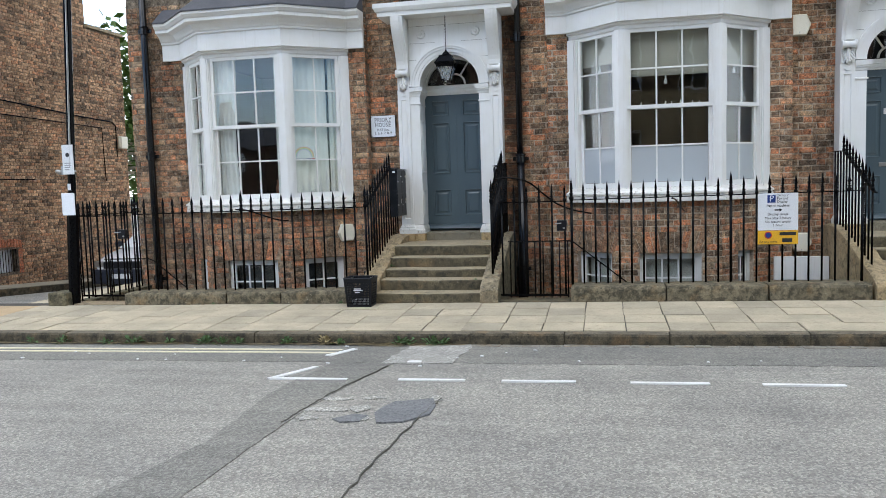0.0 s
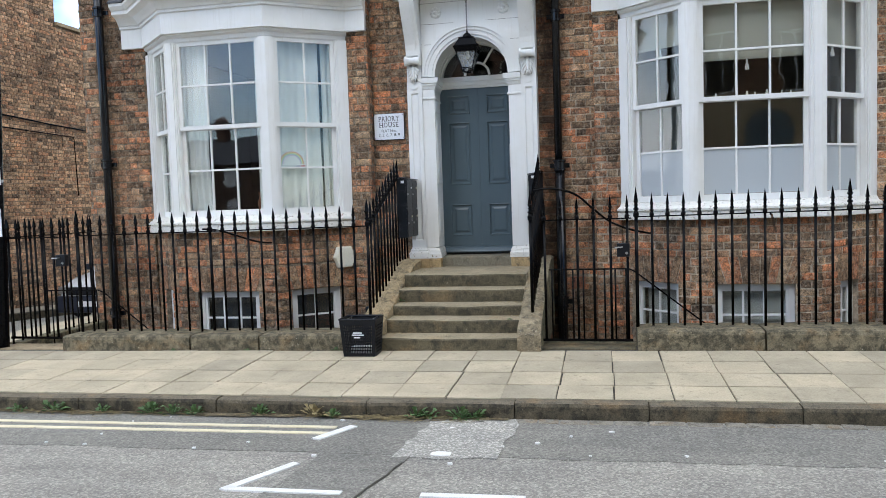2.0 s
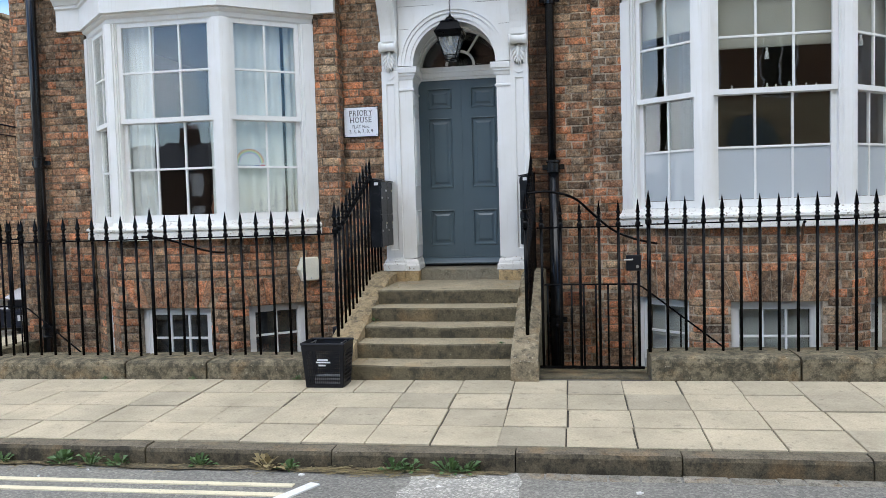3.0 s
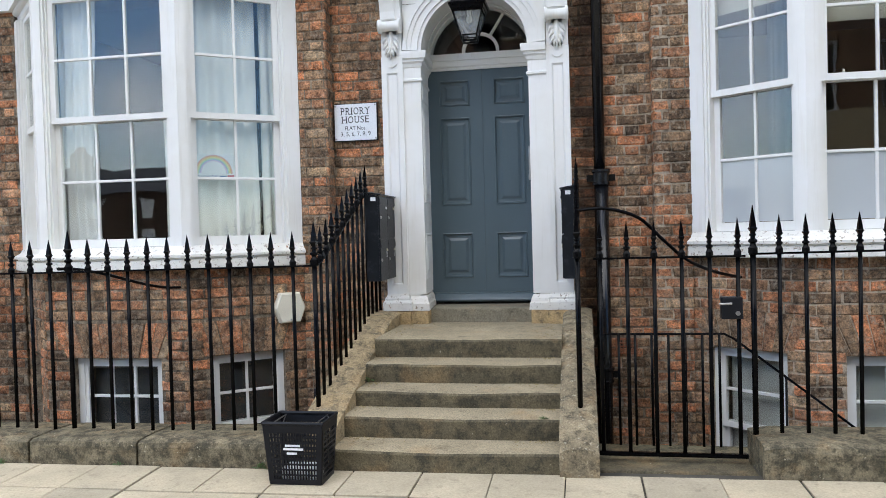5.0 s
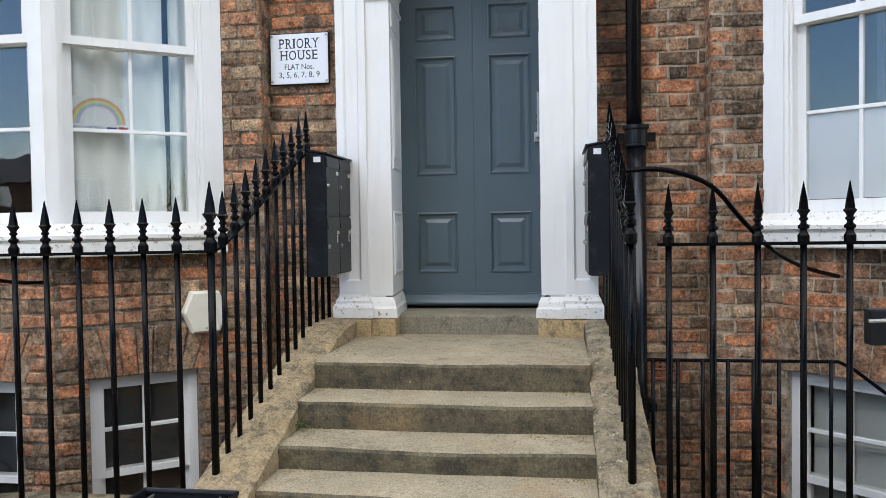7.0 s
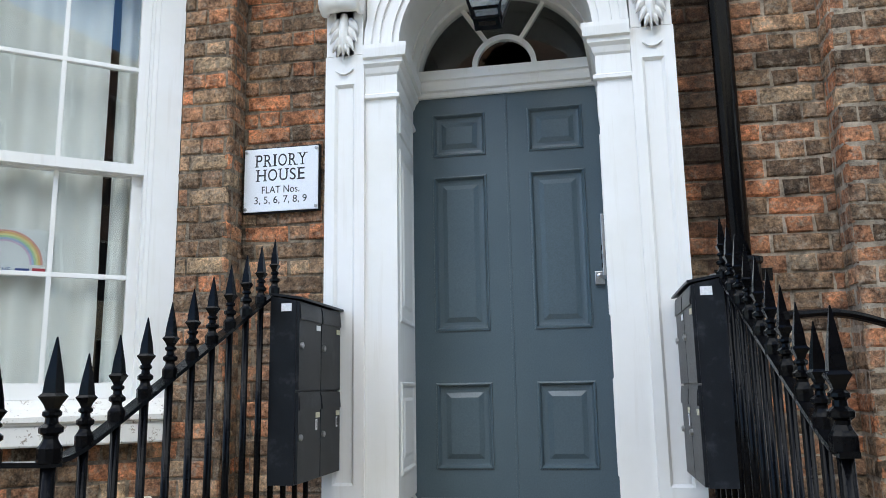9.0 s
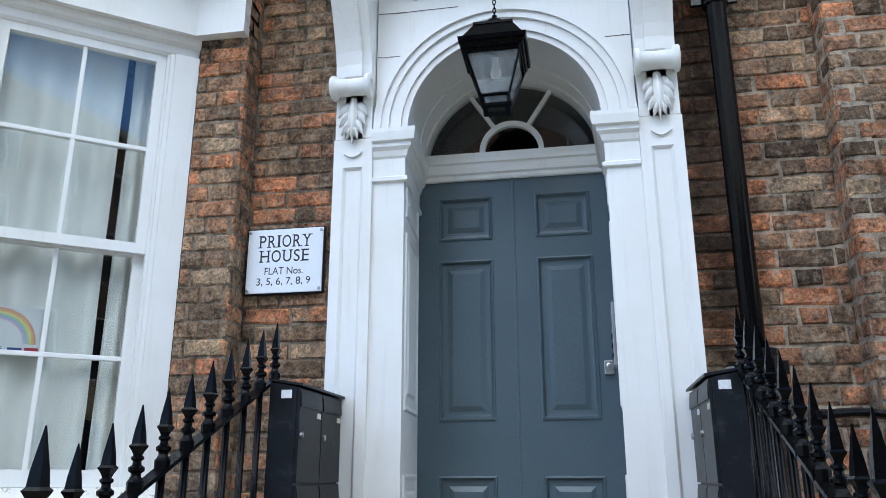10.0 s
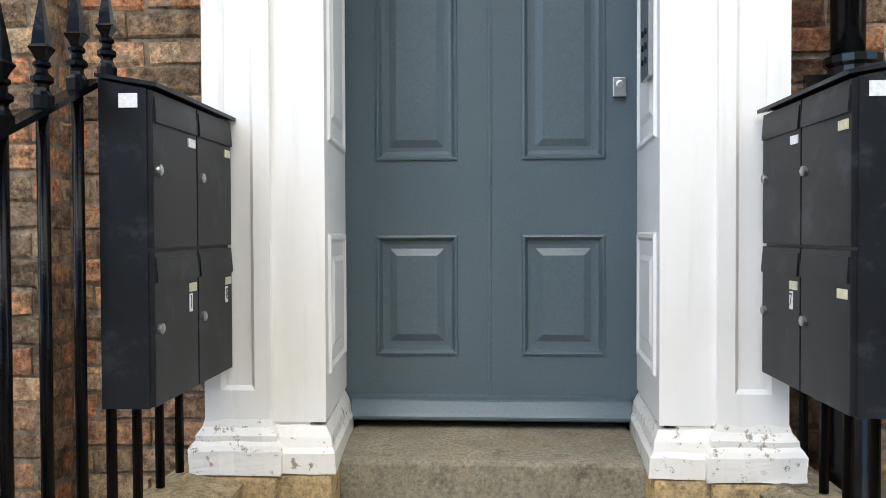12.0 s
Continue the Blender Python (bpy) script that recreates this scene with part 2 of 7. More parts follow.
l_.new(mix(n_, l_, 1.0, base_link, ramp(n_, l_, own.outputs["Random"], [(0.0, (0.84, 0.84, 0.84)), (0.5, (1.0, 0.99, 0.97)), (1.0, (1.12, 1.1, 1.07))]), "MULTIPLY"), n_["Principled BSDF"].inputs["Base Color"])
JOINT = surface("paving_joint_dirt", (0.09, 0.08, 0.06), (0.05, 0.045, 0.035), 8, 0.95, 90, 0.3)
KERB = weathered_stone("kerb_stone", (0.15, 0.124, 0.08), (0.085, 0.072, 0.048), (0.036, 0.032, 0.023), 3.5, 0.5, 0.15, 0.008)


KERB_TOP = weathered_stone("lighter_kerb_top", (0.19, 0.162, 0.115), (0.12, 0.102, 0.072), (0.065, 0.057, 0.041), 4.0, 0.42, 0.1, 0.006)


def asphalt(name, base, aggregate, amount=0.5):
    m, n, l, p = mat(name)
    g = n.new("ShaderNodeNewGeometry")
    v = n.new("ShaderNodeTexVoronoi")
    v.inputs["Scale"].default_value = 80
    l.new(g.outputs["Position"], v.inputs["Vector"])
    grain = ramp(n, l, v.outputs["Color"], [(0.1, tuple(c * 0.68 for c in base)), (0.55, base), (0.95, aggregate)])
    fine = noise_node(n, l, 260, 3.0)
    col = mix(n, l, amount, grain, ramp(n, l, fine, [(0.3, (0.5, 0.5, 0.5)), (0.7, (1.4, 1.4, 1.4))]), "MULTIPLY")
    big = noise_node(n, l, 0.7, 5.0, 0.6)
    col = mix(n, l, 0.8, col, ramp(n, l, big, [(0.32, (0.74, 0.74, 0.75)), (0.68, (1.18, 1.17, 1.14))]), "MULTIPLY")
    mp = n.new("ShaderNodeMapping")
    mp.inputs["Scale"].default_value = (0.5, 5.0, 1)
    l.new(g.outputs["Position"], mp.inputs["Vector"])
    track = noise_node(n, l, 1.0, 5.0, 0.6, mp.outputs["Vector"])
    col = mix(n, l, 0.7, col, ramp(n, l, track, [(0.35, (0.85, 0.85, 0.86)), (0.65, (1.1, 1.1, 1.1))]), "MULTIPLY")
    l.new(col, p.inputs["Base Color"])
    p.inputs["Roughness"].default_value = 0.88
    bumped(n, l, p, v.outputs["Distance"], 0.5, 0.006)
    return m


ASPHALT = asphalt("worn_asphalt", (0.3, 0.282, 0.245), (0.48, 0.452, 0.385))
ASPHALT_DARK = asphalt("dark_asphalt_strip", (0.22, 0.21, 0.182), (0.33, 0.315, 0.27))
ASPHALT_PATCH = asphalt("smooth_patch", (0.19, 0.192, 0.192), (0.235, 0.237, 0.237), 0.25)
ASPHALT_PALE = asphalt("broken_pale_asphalt", (0.36, 0.345, 0.305), (0.68, 0.65, 0.58), 0.8)
CRACK = surface("tar_crack", (0.1, 0.095, 0.08), (0.15, 0.14, 0.115), 20, 0.9, 120, 0.3)
LINE_WHITE = surface("white_road_paint", (0.85, 0.84, 0.81), (0.7, 0.69, 0.66), 9, 0.7, 160, 0.3, (0.3, 0.29, 0.28), 30, 0.62)
LINE_YELLOW = surface("faded_yellow_road_paint", (0.78, 0.7, 0.5), (0.66, 0.59, 0.42), 6, 0.75, 160, 0.3, (0.25, 0.24, 0.22), 26, 0.6)
SETT = weathered_stone("grey_setts", (0.3, 0.275, 0.225), (0.2, 0.18, 0.145), (0.1, 0.09, 0.07), 7.0, 0.45, 0.0, 0.008)
SILT = weathered_stone("gutter_silt", (0.24, 0.19, 0.11), (0.13, 0.105, 0.066), (0.05, 0.048, 0.03), 9.0, 0.48, 0.3, 0.02)
TACTILE = surface("buff_tactile_paving", (0.5, 0.36, 0.2), (0.42, 0.31, 0.18), 4, 0.9, 120, 0.3)
BLACK_PLASTIC = surface("black_plastic", (0.006, 0.0065, 0.009), (0.01, 0.011, 0.014), 10, 0.4, 200, 0.1, None, 20, 0.6, 0.0, 0.25)
BOX_METAL = surface("black_powder_coated_steel", (0.009, 0.0102, 0.0122), (0.018, 0.02, 0.0235), 4, 0.34, 240, 0.1, (0.036, 0.04, 0.045), 8, 0.56, 0.0, 0.12)
CREAM = surface("cream_plastic", (0.86, 0.81, 0.66), (0.8, 0.75, 0.6), 4, 0.5, 500, 0.04, (0.42, 0.37, 0.27), 14, 0.73)
PLAQUE = surface("pale_grey_enamel", (0.86, 0.88, 0.91), (0.82, 0.845, 0.87), 3, 0.3, 700, 0.0)
INK = surface("black_lettering", (0.012, 0.012, 0.013), (0.02, 0.02, 0.02), 10, 0.5, 100, 0)
SIGN_WHITE = surface("white_sign_face", (0.76, 0.77, 0.78), (0.72, 0.73, 0.74), 6, 0.4, 100, 0)
SIGN_YELLOW = surface("yellow_sign_face", (0.75, 0.42, 0.02), (0.7, 0.38, 0.02), 6, 0.4, 100, 0)
SIGN_BLUE = surface("blue_sign_face", (0.01, 0.04, 0.2), (0.012, 0.045, 0.22), 6, 0.4, 100, 0)
SIGN_RED = surface("red_sign_ring", (0.45, 0.03, 0.05), (0.4, 0.03, 0.05), 6, 0.4, 100, 0)
STEEL = surface("brushed_steel", (0.5, 0.5, 0.5), (0.42, 0.42, 0.42), 20, 0.3, 200, 0.05, None, 20, 0.6, 1.0)
LABEL = surface("cream_card_label", (0.6, 0.56, 0.4), (0.55, 0.52, 0.38), 30, 0.6, 100, 0)
CURTAIN = surface("white_net_curtain", (0.88, 0.87, 0.84), (0.82, 0.81, 0.78), 5, 0.9, 200, 0.1)
BLIND = surface("cream_linen_blind", (0.5, 0.47, 0.4), (0.44, 0.41, 0.34), 5, 0.9, 200, 0.1)
# near-black colour carries the shade of unlit rooms seen through the panes
ROOM_DARK = surface("unlit_room_shade", (0.03, 0.027, 0.025), (0.02, 0.019, 0.018), 2, 0.9, 60, 0.05)
ROOM_OCHRE = surface("ochre_room_wall", (0.2, 0.155, 0.08), (0.16, 0.125, 0.065), 2, 0.9, 60, 0.05)
ROOM_WHITE = surface("room_ceiling_paint", (0.3, 0.29, 0.27), (0.25, 0.245, 0.23), 2, 0.9, 60, 0.05)
WOOD = surface("brown_wood", (0.07, 0.035, 0.018), (0.04, 0.02, 0.011), 4, 0.5, 90, 0.2)
SLATE = surface("grey_slate", (0.1, 0.1, 0.11), (0.065, 0.067, 0.075), 3, 0.7, 60, 0.3)
TERRACOTTA = surface("terracotta", (0.35, 0.14, 0.07), (0.28, 0.11, 0.06), 6, 0.85, 80, 0.3)
GREEN_A = surface("leaf_green", (0.12, 0.2, 0.035), (0.07, 0.125, 0.02), 3, 0.6, 60, 0.1)
GREEN_B = surface("weed_green", (0.095, 0.17, 0.045), (0.05, 0.1, 0.028), 20, 0.6, 60, 0.1)
STRAW = surface("dry_grass", (0.3, 0.24, 0.11), (0.22, 0.17, 0.08), 20, 0.9, 60, 0.1)
BARK = surface("bark", (0.09, 0.065, 0.045), (0.05, 0.04, 0.03), 12, 0.95, 60, 0.4)
# car glass mirrors a white sky; that reflection is put into the pale colour
WINDSCREEN = surface("sky_pale_glass", (0.8, 0.82, 0.84), (0.76, 0.78, 0.8), 2, 0.2, 60, 0, None, 20, 0.6, 0.0, 0.5)
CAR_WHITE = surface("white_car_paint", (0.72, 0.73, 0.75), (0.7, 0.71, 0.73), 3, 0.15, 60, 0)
CAR_DARK = surface("dark_blue_trim", (0.012, 0.016, 0.03), (0.016, 0.02, 0.036), 5, 0.35, 60, 0.02)
RUBBER = surface("tyre_rubber", (0.014, 0.014, 0.014), (0.022, 0.022, 0.022), 9, 0.9, 80, 0.1)
RAINBOW = [surface("crayon_" + k, c, tuple(v * 0.85 for v in c), 60, 0.8, 200, 0) for k, c in (("red", (0.72, 0.36, 0.3)), ("orange", (0.78, 0.5, 0.2)), ("yellow", (0.78, 0.72, 0.35)), ("green", (0.45, 0.65, 0.4)), ("blue", (0.4, 0.52, 0.72)), ("lilac", (0.68, 0.5, 0.68)))]


def glass_material(name, tint=(1, 1, 1), film=0.0, ior=1.5):
    """Clear pane: what lies behind it, with a mirror gloss by Fresnel; film adds a frosted white share."""
    m, n, l, p = mat(name)
    n.remove(p)
    tr, gl, fr, mx = n.new("ShaderNodeBsdfTransparent"), n.new("ShaderNodeBsdfGlossy"), n.new("ShaderNodeLayerWeight"), n.new("ShaderNodeMixShader")
    tr.inputs["Color"].default_value = (*tint, 1)
    gl.inputs["Roughness"].default_value = 0.0
    fr.inputs["Blend"].default_value = 0.5
    power, scale_ = n.new("ShaderNodeMath"), n.new("ShaderNodeMath")
    power.operation, power.inputs[1].default_value = "POWER", 5.0
    l.new(fr.outputs["Facing"], power.inputs[0])
    f0 = ((ior - 1) / (ior + 1)) ** 2
    scale_.operation, scale_.inputs[1].default_value, scale_.inputs[2].default_value = "MULTIPLY_ADD", 1 - f0, f0
    l.new(power.outputs[0], scale_.inputs[0])
    wav = n.new("ShaderNodeBump")
    wav.inputs["Strength"].default_value, wav.inputs["Distance"].default_value = 0.06, 0.02
    l.new(noise_node(n, l, 2.3, 2.0), wav.inputs["Height"])
    l.new(wav.outputs["Normal"], gl.inputs["Normal"])
    base = tr.outputs[0]
    if film:
        df, tl, m2, m3 = n.new("ShaderNodeBsdfDiffuse"), n.new("ShaderNodeBsdfTranslucent"), n.new("ShaderNodeMixShader"), n.new("ShaderNodeMixShader")
        df.inputs["Color"].default_value = (0.6, 0.64, 0.66, 1)
        m2.inputs[0].default_value, m3.inputs[0].default_value = 0.3, film
        l.new(df.outputs[0], m2.inputs[1])
        l.new(tl.outputs[0], m2.inputs[2])
        l.new(tr.outputs[0], m3.inputs[1])
        l.new(m2.outputs[0], m3.inputs[2])
        base = m3.outputs[0]
    l.new(scale_.outputs[0], mx.inputs[0])
    l.new(base, mx.inputs[1])
    l.new(gl.outputs[0], mx.inputs[2])
    l.new(mx.outputs[0], n["Material Output"].inputs["Surface"])
    return m


GLASS = glass_material("old_window_glass", (0.93, 0.95, 0.94), 0.0, 1.75)
# the white film stands in for grey sky reflected in the lantern panes
LANTERN_GLASS = glass_material("sky_sheen_lantern_glass", (0.95, 0.96, 0.96), 0.22, 1.6)
FROSTED = glass_material("frosted_window_film", (0.9, 0.93, 0.93), 0.85, 1.5)

# ---- builders ----
rnd = random.Random(7)


def grade(x):
    """The street's gentle fall along x."""
    return 0.007 * (x + 1.6)


def thing(name, loc, label="", category="", group="", kind=""):
    ob = new(name)
    ob.empty_display_size = 0.1
    ob.location = loc
    return tagged(ob, label, category, group, kind)


def base_of(ob):
    v = Vector((0, 0, 0))
    while ob is not None:
        v += ob.location
        ob = ob.parent
    return v


def part(name, bm, material, parent=None, label="", smooth=False):
    """Links a bmesh, made in world metres, as one mesh object under a thing or part."""
    bmesh.ops.recalc_face_normals(bm, faces=bm.faces[:])
    if parent is not None:
        bmesh.ops.translate(bm, verts=bm.verts[:], vec=-base_of(parent))
    me = bpy.data.meshes.new(name)
    bm.to_mesh(me)
    bm.free()
    me.materials.append(material)
    if smooth:
        me.polygons.foreach_set("use_smooth", [True] * len(me.polygons))
    ob = new(name, me)
    ob.parent = parent
    return tagged(ob, label)


def seg(p0, p1):
    """Frame of a wall run: x along it, y into the wall, z up, and its length."""
    a = math.atan2(p1[1] - p0[1], p1[0] - p0[0])
    return pose(p0[0], p0[1], 0, 0, 0, math.degrees(a)), math.hypot(p1[0] - p0[0], p1[1] - p0[1])


FLAT = Matrix.Identity(4)


def box(bm, x0, x1, y0, y1, z0, z1, m=FLAT, bevel=0.0):
    vs = [bm.verts.new(m @ Vector((x, y, z))) for z in (z0, z1) for x, y in ((x0, y0), (x1, y0), (x1, y1), (x0, y1))]
    fs = [bm.faces.new([vs[i] for i in q]) for q in ((3, 2, 1, 0), (4, 5, 6, 7), (0, 1, 5, 4), (1, 2, 6, 5), (2, 3, 7, 6), (3, 0, 4, 7))]
    if bevel:
        es = list({e for f in fs for e in f.edges})
        bmesh.ops.bevel(bm, geom=es, offset=bevel, segments=2, affect="EDGES", profile=0.6)
    return vs


def solid(*args, m=FLAT, bevel=0.0):
    bm = bmesh.new()
    box(bm, *args, m=m, bevel=bevel)
    return bm


def prism(bm, outline, v0, v1, m=FLAT):
    """Outline of (u, z) pushed from v0 to v1."""
    a = [bm.verts.new(m @ Vector((u, v0, z))) for u, z in outline]
    b = [bm.verts.new(m @ Vector((u, v1, z))) for u, z in outline]
    bm.faces.new(a)
    bm.faces.new(b[::-1])
    for i in range(len(a)):
        j = (i + 1) % len(a)
        bm.faces.new((a[j], a[i], b[i], b[j]))


def sweep(bm, path, profile):
    """A closed profile of (outward offset, z) along a run of (x, y), mitred at the corners."""
    rings = []
    n = len(path)
    for i, p in enumerate(path):
        ns = []
        for a, b in ((i - 1, i), (i, i + 1)):
            if 0 <= a and b < n:
                d = Vector((path[b][0] - path[a][0], path[b][1] - path[a][1])).normalized()
                ns.append(Vector((d.y, -d.x)))
        nv = sum(ns, Vector((0, 0))).normalized()
        nv = nv / max(0.3, nv.dot(ns[0]))
        rings.append([bm.verts.new((p[0] + nv.x * o, p[1] + nv.y * o, z)) for o, z in profile])
    for r0, r1 in zip(rings, rings[1:]):
        for i in range(len(profile)):
            j = (i + 1) % len(profile)
            bm.faces.new((r0[i], r0[j], r1[j], r1[i]))
    bm.faces.new(rings[0])
    bm.faces.new(rings[-1][::-1])


def lathe(bm, profile, centre=(0, 0, 0), steps=12, m=FLAT):
    rings = []
    for r, z in profile:
        rings.append([bm.verts.new(m @ Vector((centre[0] + r * math.cos(2 * math.pi * k / steps), centre[1] + r * math.sin(2 * math.pi * k / steps), centre[2] + z))) for k in range(steps)])
    for r0, r1 in zip(rings, rings[1:]):
        for k in range(steps):
            bm.faces.new((r0[k], r0[(k + 1) % steps], r1[(k + 1) % steps], r1[k]))
    bm.faces.new(rings[0][::-1])
    bm.faces.new(rings[-1])


def tube(bm, pts, r, steps=8, flat=1.0):
    """A bar of round section along points; flat squeezes its height."""
    pts = [Vector(p) for p in pts]
    rings = []
    for i, p in enumerate(pts):
        d = (pts[min(i + 1, len(pts) - 1)] - pts[max(i - 1, 0)]).normalized()
        side = d.cross(Vector((0, 0, 1)))
        side = Vector((1, 0, 0)) if side.length < 1e-3 else side.normalized()
        up = side.cross(d).normalized()
        rings.append([bm.verts.new(p + side * r * math.cos(2 * math.pi * k / steps) + up * r * flat * math.sin(2 * math.pi * k / steps)) for k in range(steps)])
    for r0, r1 in zip(rings, rings[1:]):
        for k in range(steps):
            bm.faces.new((r0[k], r0[(k + 1) % steps], r1[(k + 1) % steps], r1[k]))
    bm.faces.new(rings[0][::-1])
    bm.faces.new(rings[-1])


def rings_loft(bm, m, rect, rings, cap=True):
    """Nested rectangles (inset, depth) joined into a moulded panel."""
    u0, u1, z0, z1 = rect
    prev = None
    for inset, v in rings:
        cur = [bm.verts.new(m @ Vector(c)) for c in ((u0 + inset, v, z0 + inset), (u1 - inset, v, z0 + inset), (u1 - inset, v, z1 - inset), (u0 + inset, v, z1 - inset))]
        if prev:
            for i in range(4):
                bm.faces.new((prev[i], prev[(i + 1) % 4], cur[(i + 1) % 4], cur[i]))
        prev = cur
    if cap:
        bm.faces.new(prev)


def walled(bm, m, u0, u1, z0, z1, holes, v0, v1):
    """A wall slab with rectangular openings (u0, u1, z0, z1) right through it."""
    us = sorted({u0, u1, *[min(max(h[k], u0), u1) for h in holes for k in (0, 1)]})
    zs = sorted({z0, z1, *[min(max(h[k], z0), z1) for h in holes for k in (2, 3)]})
    for a, b in zip(us, us[1:]):
        for c, d in zip(zs, zs[1:]):
            if not any(h[0] < (a + b) / 2 < h[1] and h[2] < (c + d) / 2 < h[3] for h in holes):
                box(bm, a, b, v0, v1, c, d, m)


# ---- brickwork ----
COURSE, GAP, LONG, SHORT = 0.085, 0.013, 0.222, 0.104
brick_verts, brick_faces = [], []
single_bricks = []


def add_brick(m, a, b, c, d, store=None, wob=0.0035, proud=0.007, tilt=0.0):
    v0 = -rnd.uniform(0.0, proud)
    k = len(brick_verts) if store is None else len(store[0])
    vs, fs = (brick_verts, brick_faces) if store is None else store
    ch = 0.007
    for v, s in ((0.02, 0.0), (v0 + ch, 0.0), (v0, ch)):
        for u, z in ((a + s, c + s), (b - s, c + s), (b - s, d - s), (a + s, d - s)):
            q = m @ Vector((u + rnd.uniform(-wob, wob), v, z + rnd.uniform(-wob, wob)))
            vs.append((q.x, q.y, q.z))
    for r in (0, 4):
        for i in range(4):
            j = (i + 1) % 4
            fs.append((k + r + i, k + r + j, k + r + 4 + j, k + r + 4 + i))
    fs.append((k + 8, k + 9, k + 10, k + 11))


def brick_field(m, u0, u1, z0, z1, holes=(), shift=0.0, store=None, single=False, wob=0.0065):
    k = math.floor(z0 / COURSE)
    while k * COURSE < z1:
        c, d = max(z0, k * COURSE + GAP / 2), min(z1, (k + 1) * COURSE - GAP / 2)
        u = u0 - 0.4 + (0.177 if k % 2 else 0.0) + shift % 0.3
        i = 0
        while u < u1 and d - c > 0.03:
            w = LONG if i % 2 == 0 else SHORT
            a, b = max(u, u0 + 0.001), min(u + w + rnd.uniform(-0.006, 0.006), u1 - 0.001)
            runs = [(a, b)]
            for h in holes:
                if h[2] < (c + d) / 2 < h[3]:
                    cut = []
                    for p, q in runs:
                        if h[0] >= q or h[1] <= p:
                            cut.append((p, q))
                        else:
                            cut += [(p, min(q, h[0] - 0.004)), (max(p, h[1] + 0.004), q)]
                    runs = cut
            for p, q in runs:
                if q - p > 0.03:
                    if single and b - a > w - 0.02 and d - c > 0.06:
                        single_bricks.append((m @ Vector(((p + q) / 2, 0, (c + d) / 2)), i % 2, m))
                    else:
                        add_brick(m, p, q, c, d, store, wob)
            u += w + GAP
            i += 1
        k += 1


def soldier_arch(m, u0, u1, z0, z1, store=None):
    """A flat arch of fanned upright bricks over an opening."""
    n = max(4, round((u1 - u0) / 0.085))
    mid = (u0 + u1) / 2
    for i in range(n):
        a, b = u0 + (u1 - u0) * i / n + 0.004, u0 + (u1 - u0) * (i + 1) / n - 0.004
        k = len(brick_verts)
        v0 = -rnd.uniform(0.0, 0.006)
        for v, s in ((0.02, 0.0), (v0 + 0.004, 0.0), (v0, 0.004)):
            for u, z in ((a + s, z0 + s), (b - s, z0 + s), (b - s, z1 - s), (a + s, z1 - s)):
                lean = (u - mid) * 0.32 * (z - z0) / (z1 - z0)
                q = m @ Vector((u + lean + rnd.uniform(-0.002, 0.002), v, z))
                brick_verts.append((q.x, q.y, q.z))
        for r in (0, 4):
            for e in range(4):
                f = (e + 1) % 4
                brick_faces.append((k + r + e, k + r + f, k + r + 4 + f, k + r + 4 + e))
        brick_faces.append((k + 8, k + 9, k + 10, k + 11))


def bulk(name, store, material, parent, label=""):
    me = bpy.data.meshes.new(name)
    me.from_pydata(store[0], [], store[1])
    me.materials.append(material)
    ob = new(name, me)
    ob.parent = parent
    return tagged(ob, label, kind="stuff")


# ---- ground, road, pavement ----
KERB_Y, BACK_Y = 7.72, 9.47


def road_height(x, y):
    z = grade(max(-8.0, min(x, 8.0)))
    if y > 5.9:
        z -= 0.06 * min(1.0, (y - 5.9) / (KERB_Y - 5.9))
    if x < -7.8 and y > 8.5:
        z -= 0.072 * (min(y, 24.0) - 8.5) * min(1.0, (-7.8 - x) / 1.5)
    return z


bm = bmesh.new()
xs = [-600, -200, -60, -30, -22, -18, -16, -14.6, -14, -13, -12, -11, -10, -9.3, -8.7, -8.2, -7.8, -6, -4, -2, 0, 2, 4, 6, 8, 12, 20, 60, 200, 600]
ys = [-600, -200, -60, -25, -12, -6, -2, 0, 2, 4, 5.2, 5.9, 6.5, 7.1, KERB_Y, 8.5, 9.5, 11, 12, 13, 14, 15, 16, 17, 18, 20, 22, 24, 30, 60, 200, 600]
grid = [[bm.verts.new((x, y, road_height(x, y) if not (x > -7.75 and y > KERB_Y + 0.01) else -1.45)) for x in xs] for y in ys]
for r0, r1 in zip(grid, grid[1:]):
    for i in range(len(xs) - 1):
        bm.faces.new((r0[i], r0[i + 1], r1[i + 1], r1[i]))
ground = tagged(part("ground", bm, ASPHALT), "worn grey asphalt road, patched and cracked", "road", kind="structure")


def decal(name, outline, material, lift, label, category="road marking", wander=0.0, kind="", group=""):
    """A thin sheet of paint or tar on the road."""
    bm = bmesh.new()
    pts = []
    n = len(outline)
    for i in range(n):
        a, b = Vector(outline[i]), Vector(outline[(i + 1) % n])
        steps = max(1, int((b - a).length / 0.12)) if wander else max(1, int((b - a).length / 0.6))
        for s in range(steps):
            q = a.lerp(b, s / steps)
            pts.append((q.x + rnd.uniform(-wander, wander), q.y + rnd.uniform(-wander, wander)))
    top = [bm.verts.new((x, y, road_height(x, y) + lift)) for x, y in pts]
    low = [bm.verts.new((x, y, road_height(x, y) - 0.02)) for x, y in pts]
    bm.faces.new(top)
    for i in range(len(top)):
        j = (i + 1) % len(top)
        bm.faces.new((top[i], low[i], low[j], top[j]))
    return tagged(part(name, bm, material), label, category, group, kind)


def strip(p0, p1, w):
    d = (Vector(p1) - Vector(p0)).normalized()
    s = Vector((-d.y, d.x)) * w / 2
    return [tuple(Vector(p0) + s), tuple(Vector(p0) - s), tuple(Vector(p1) - s), tuple(Vector(p1) + s)]


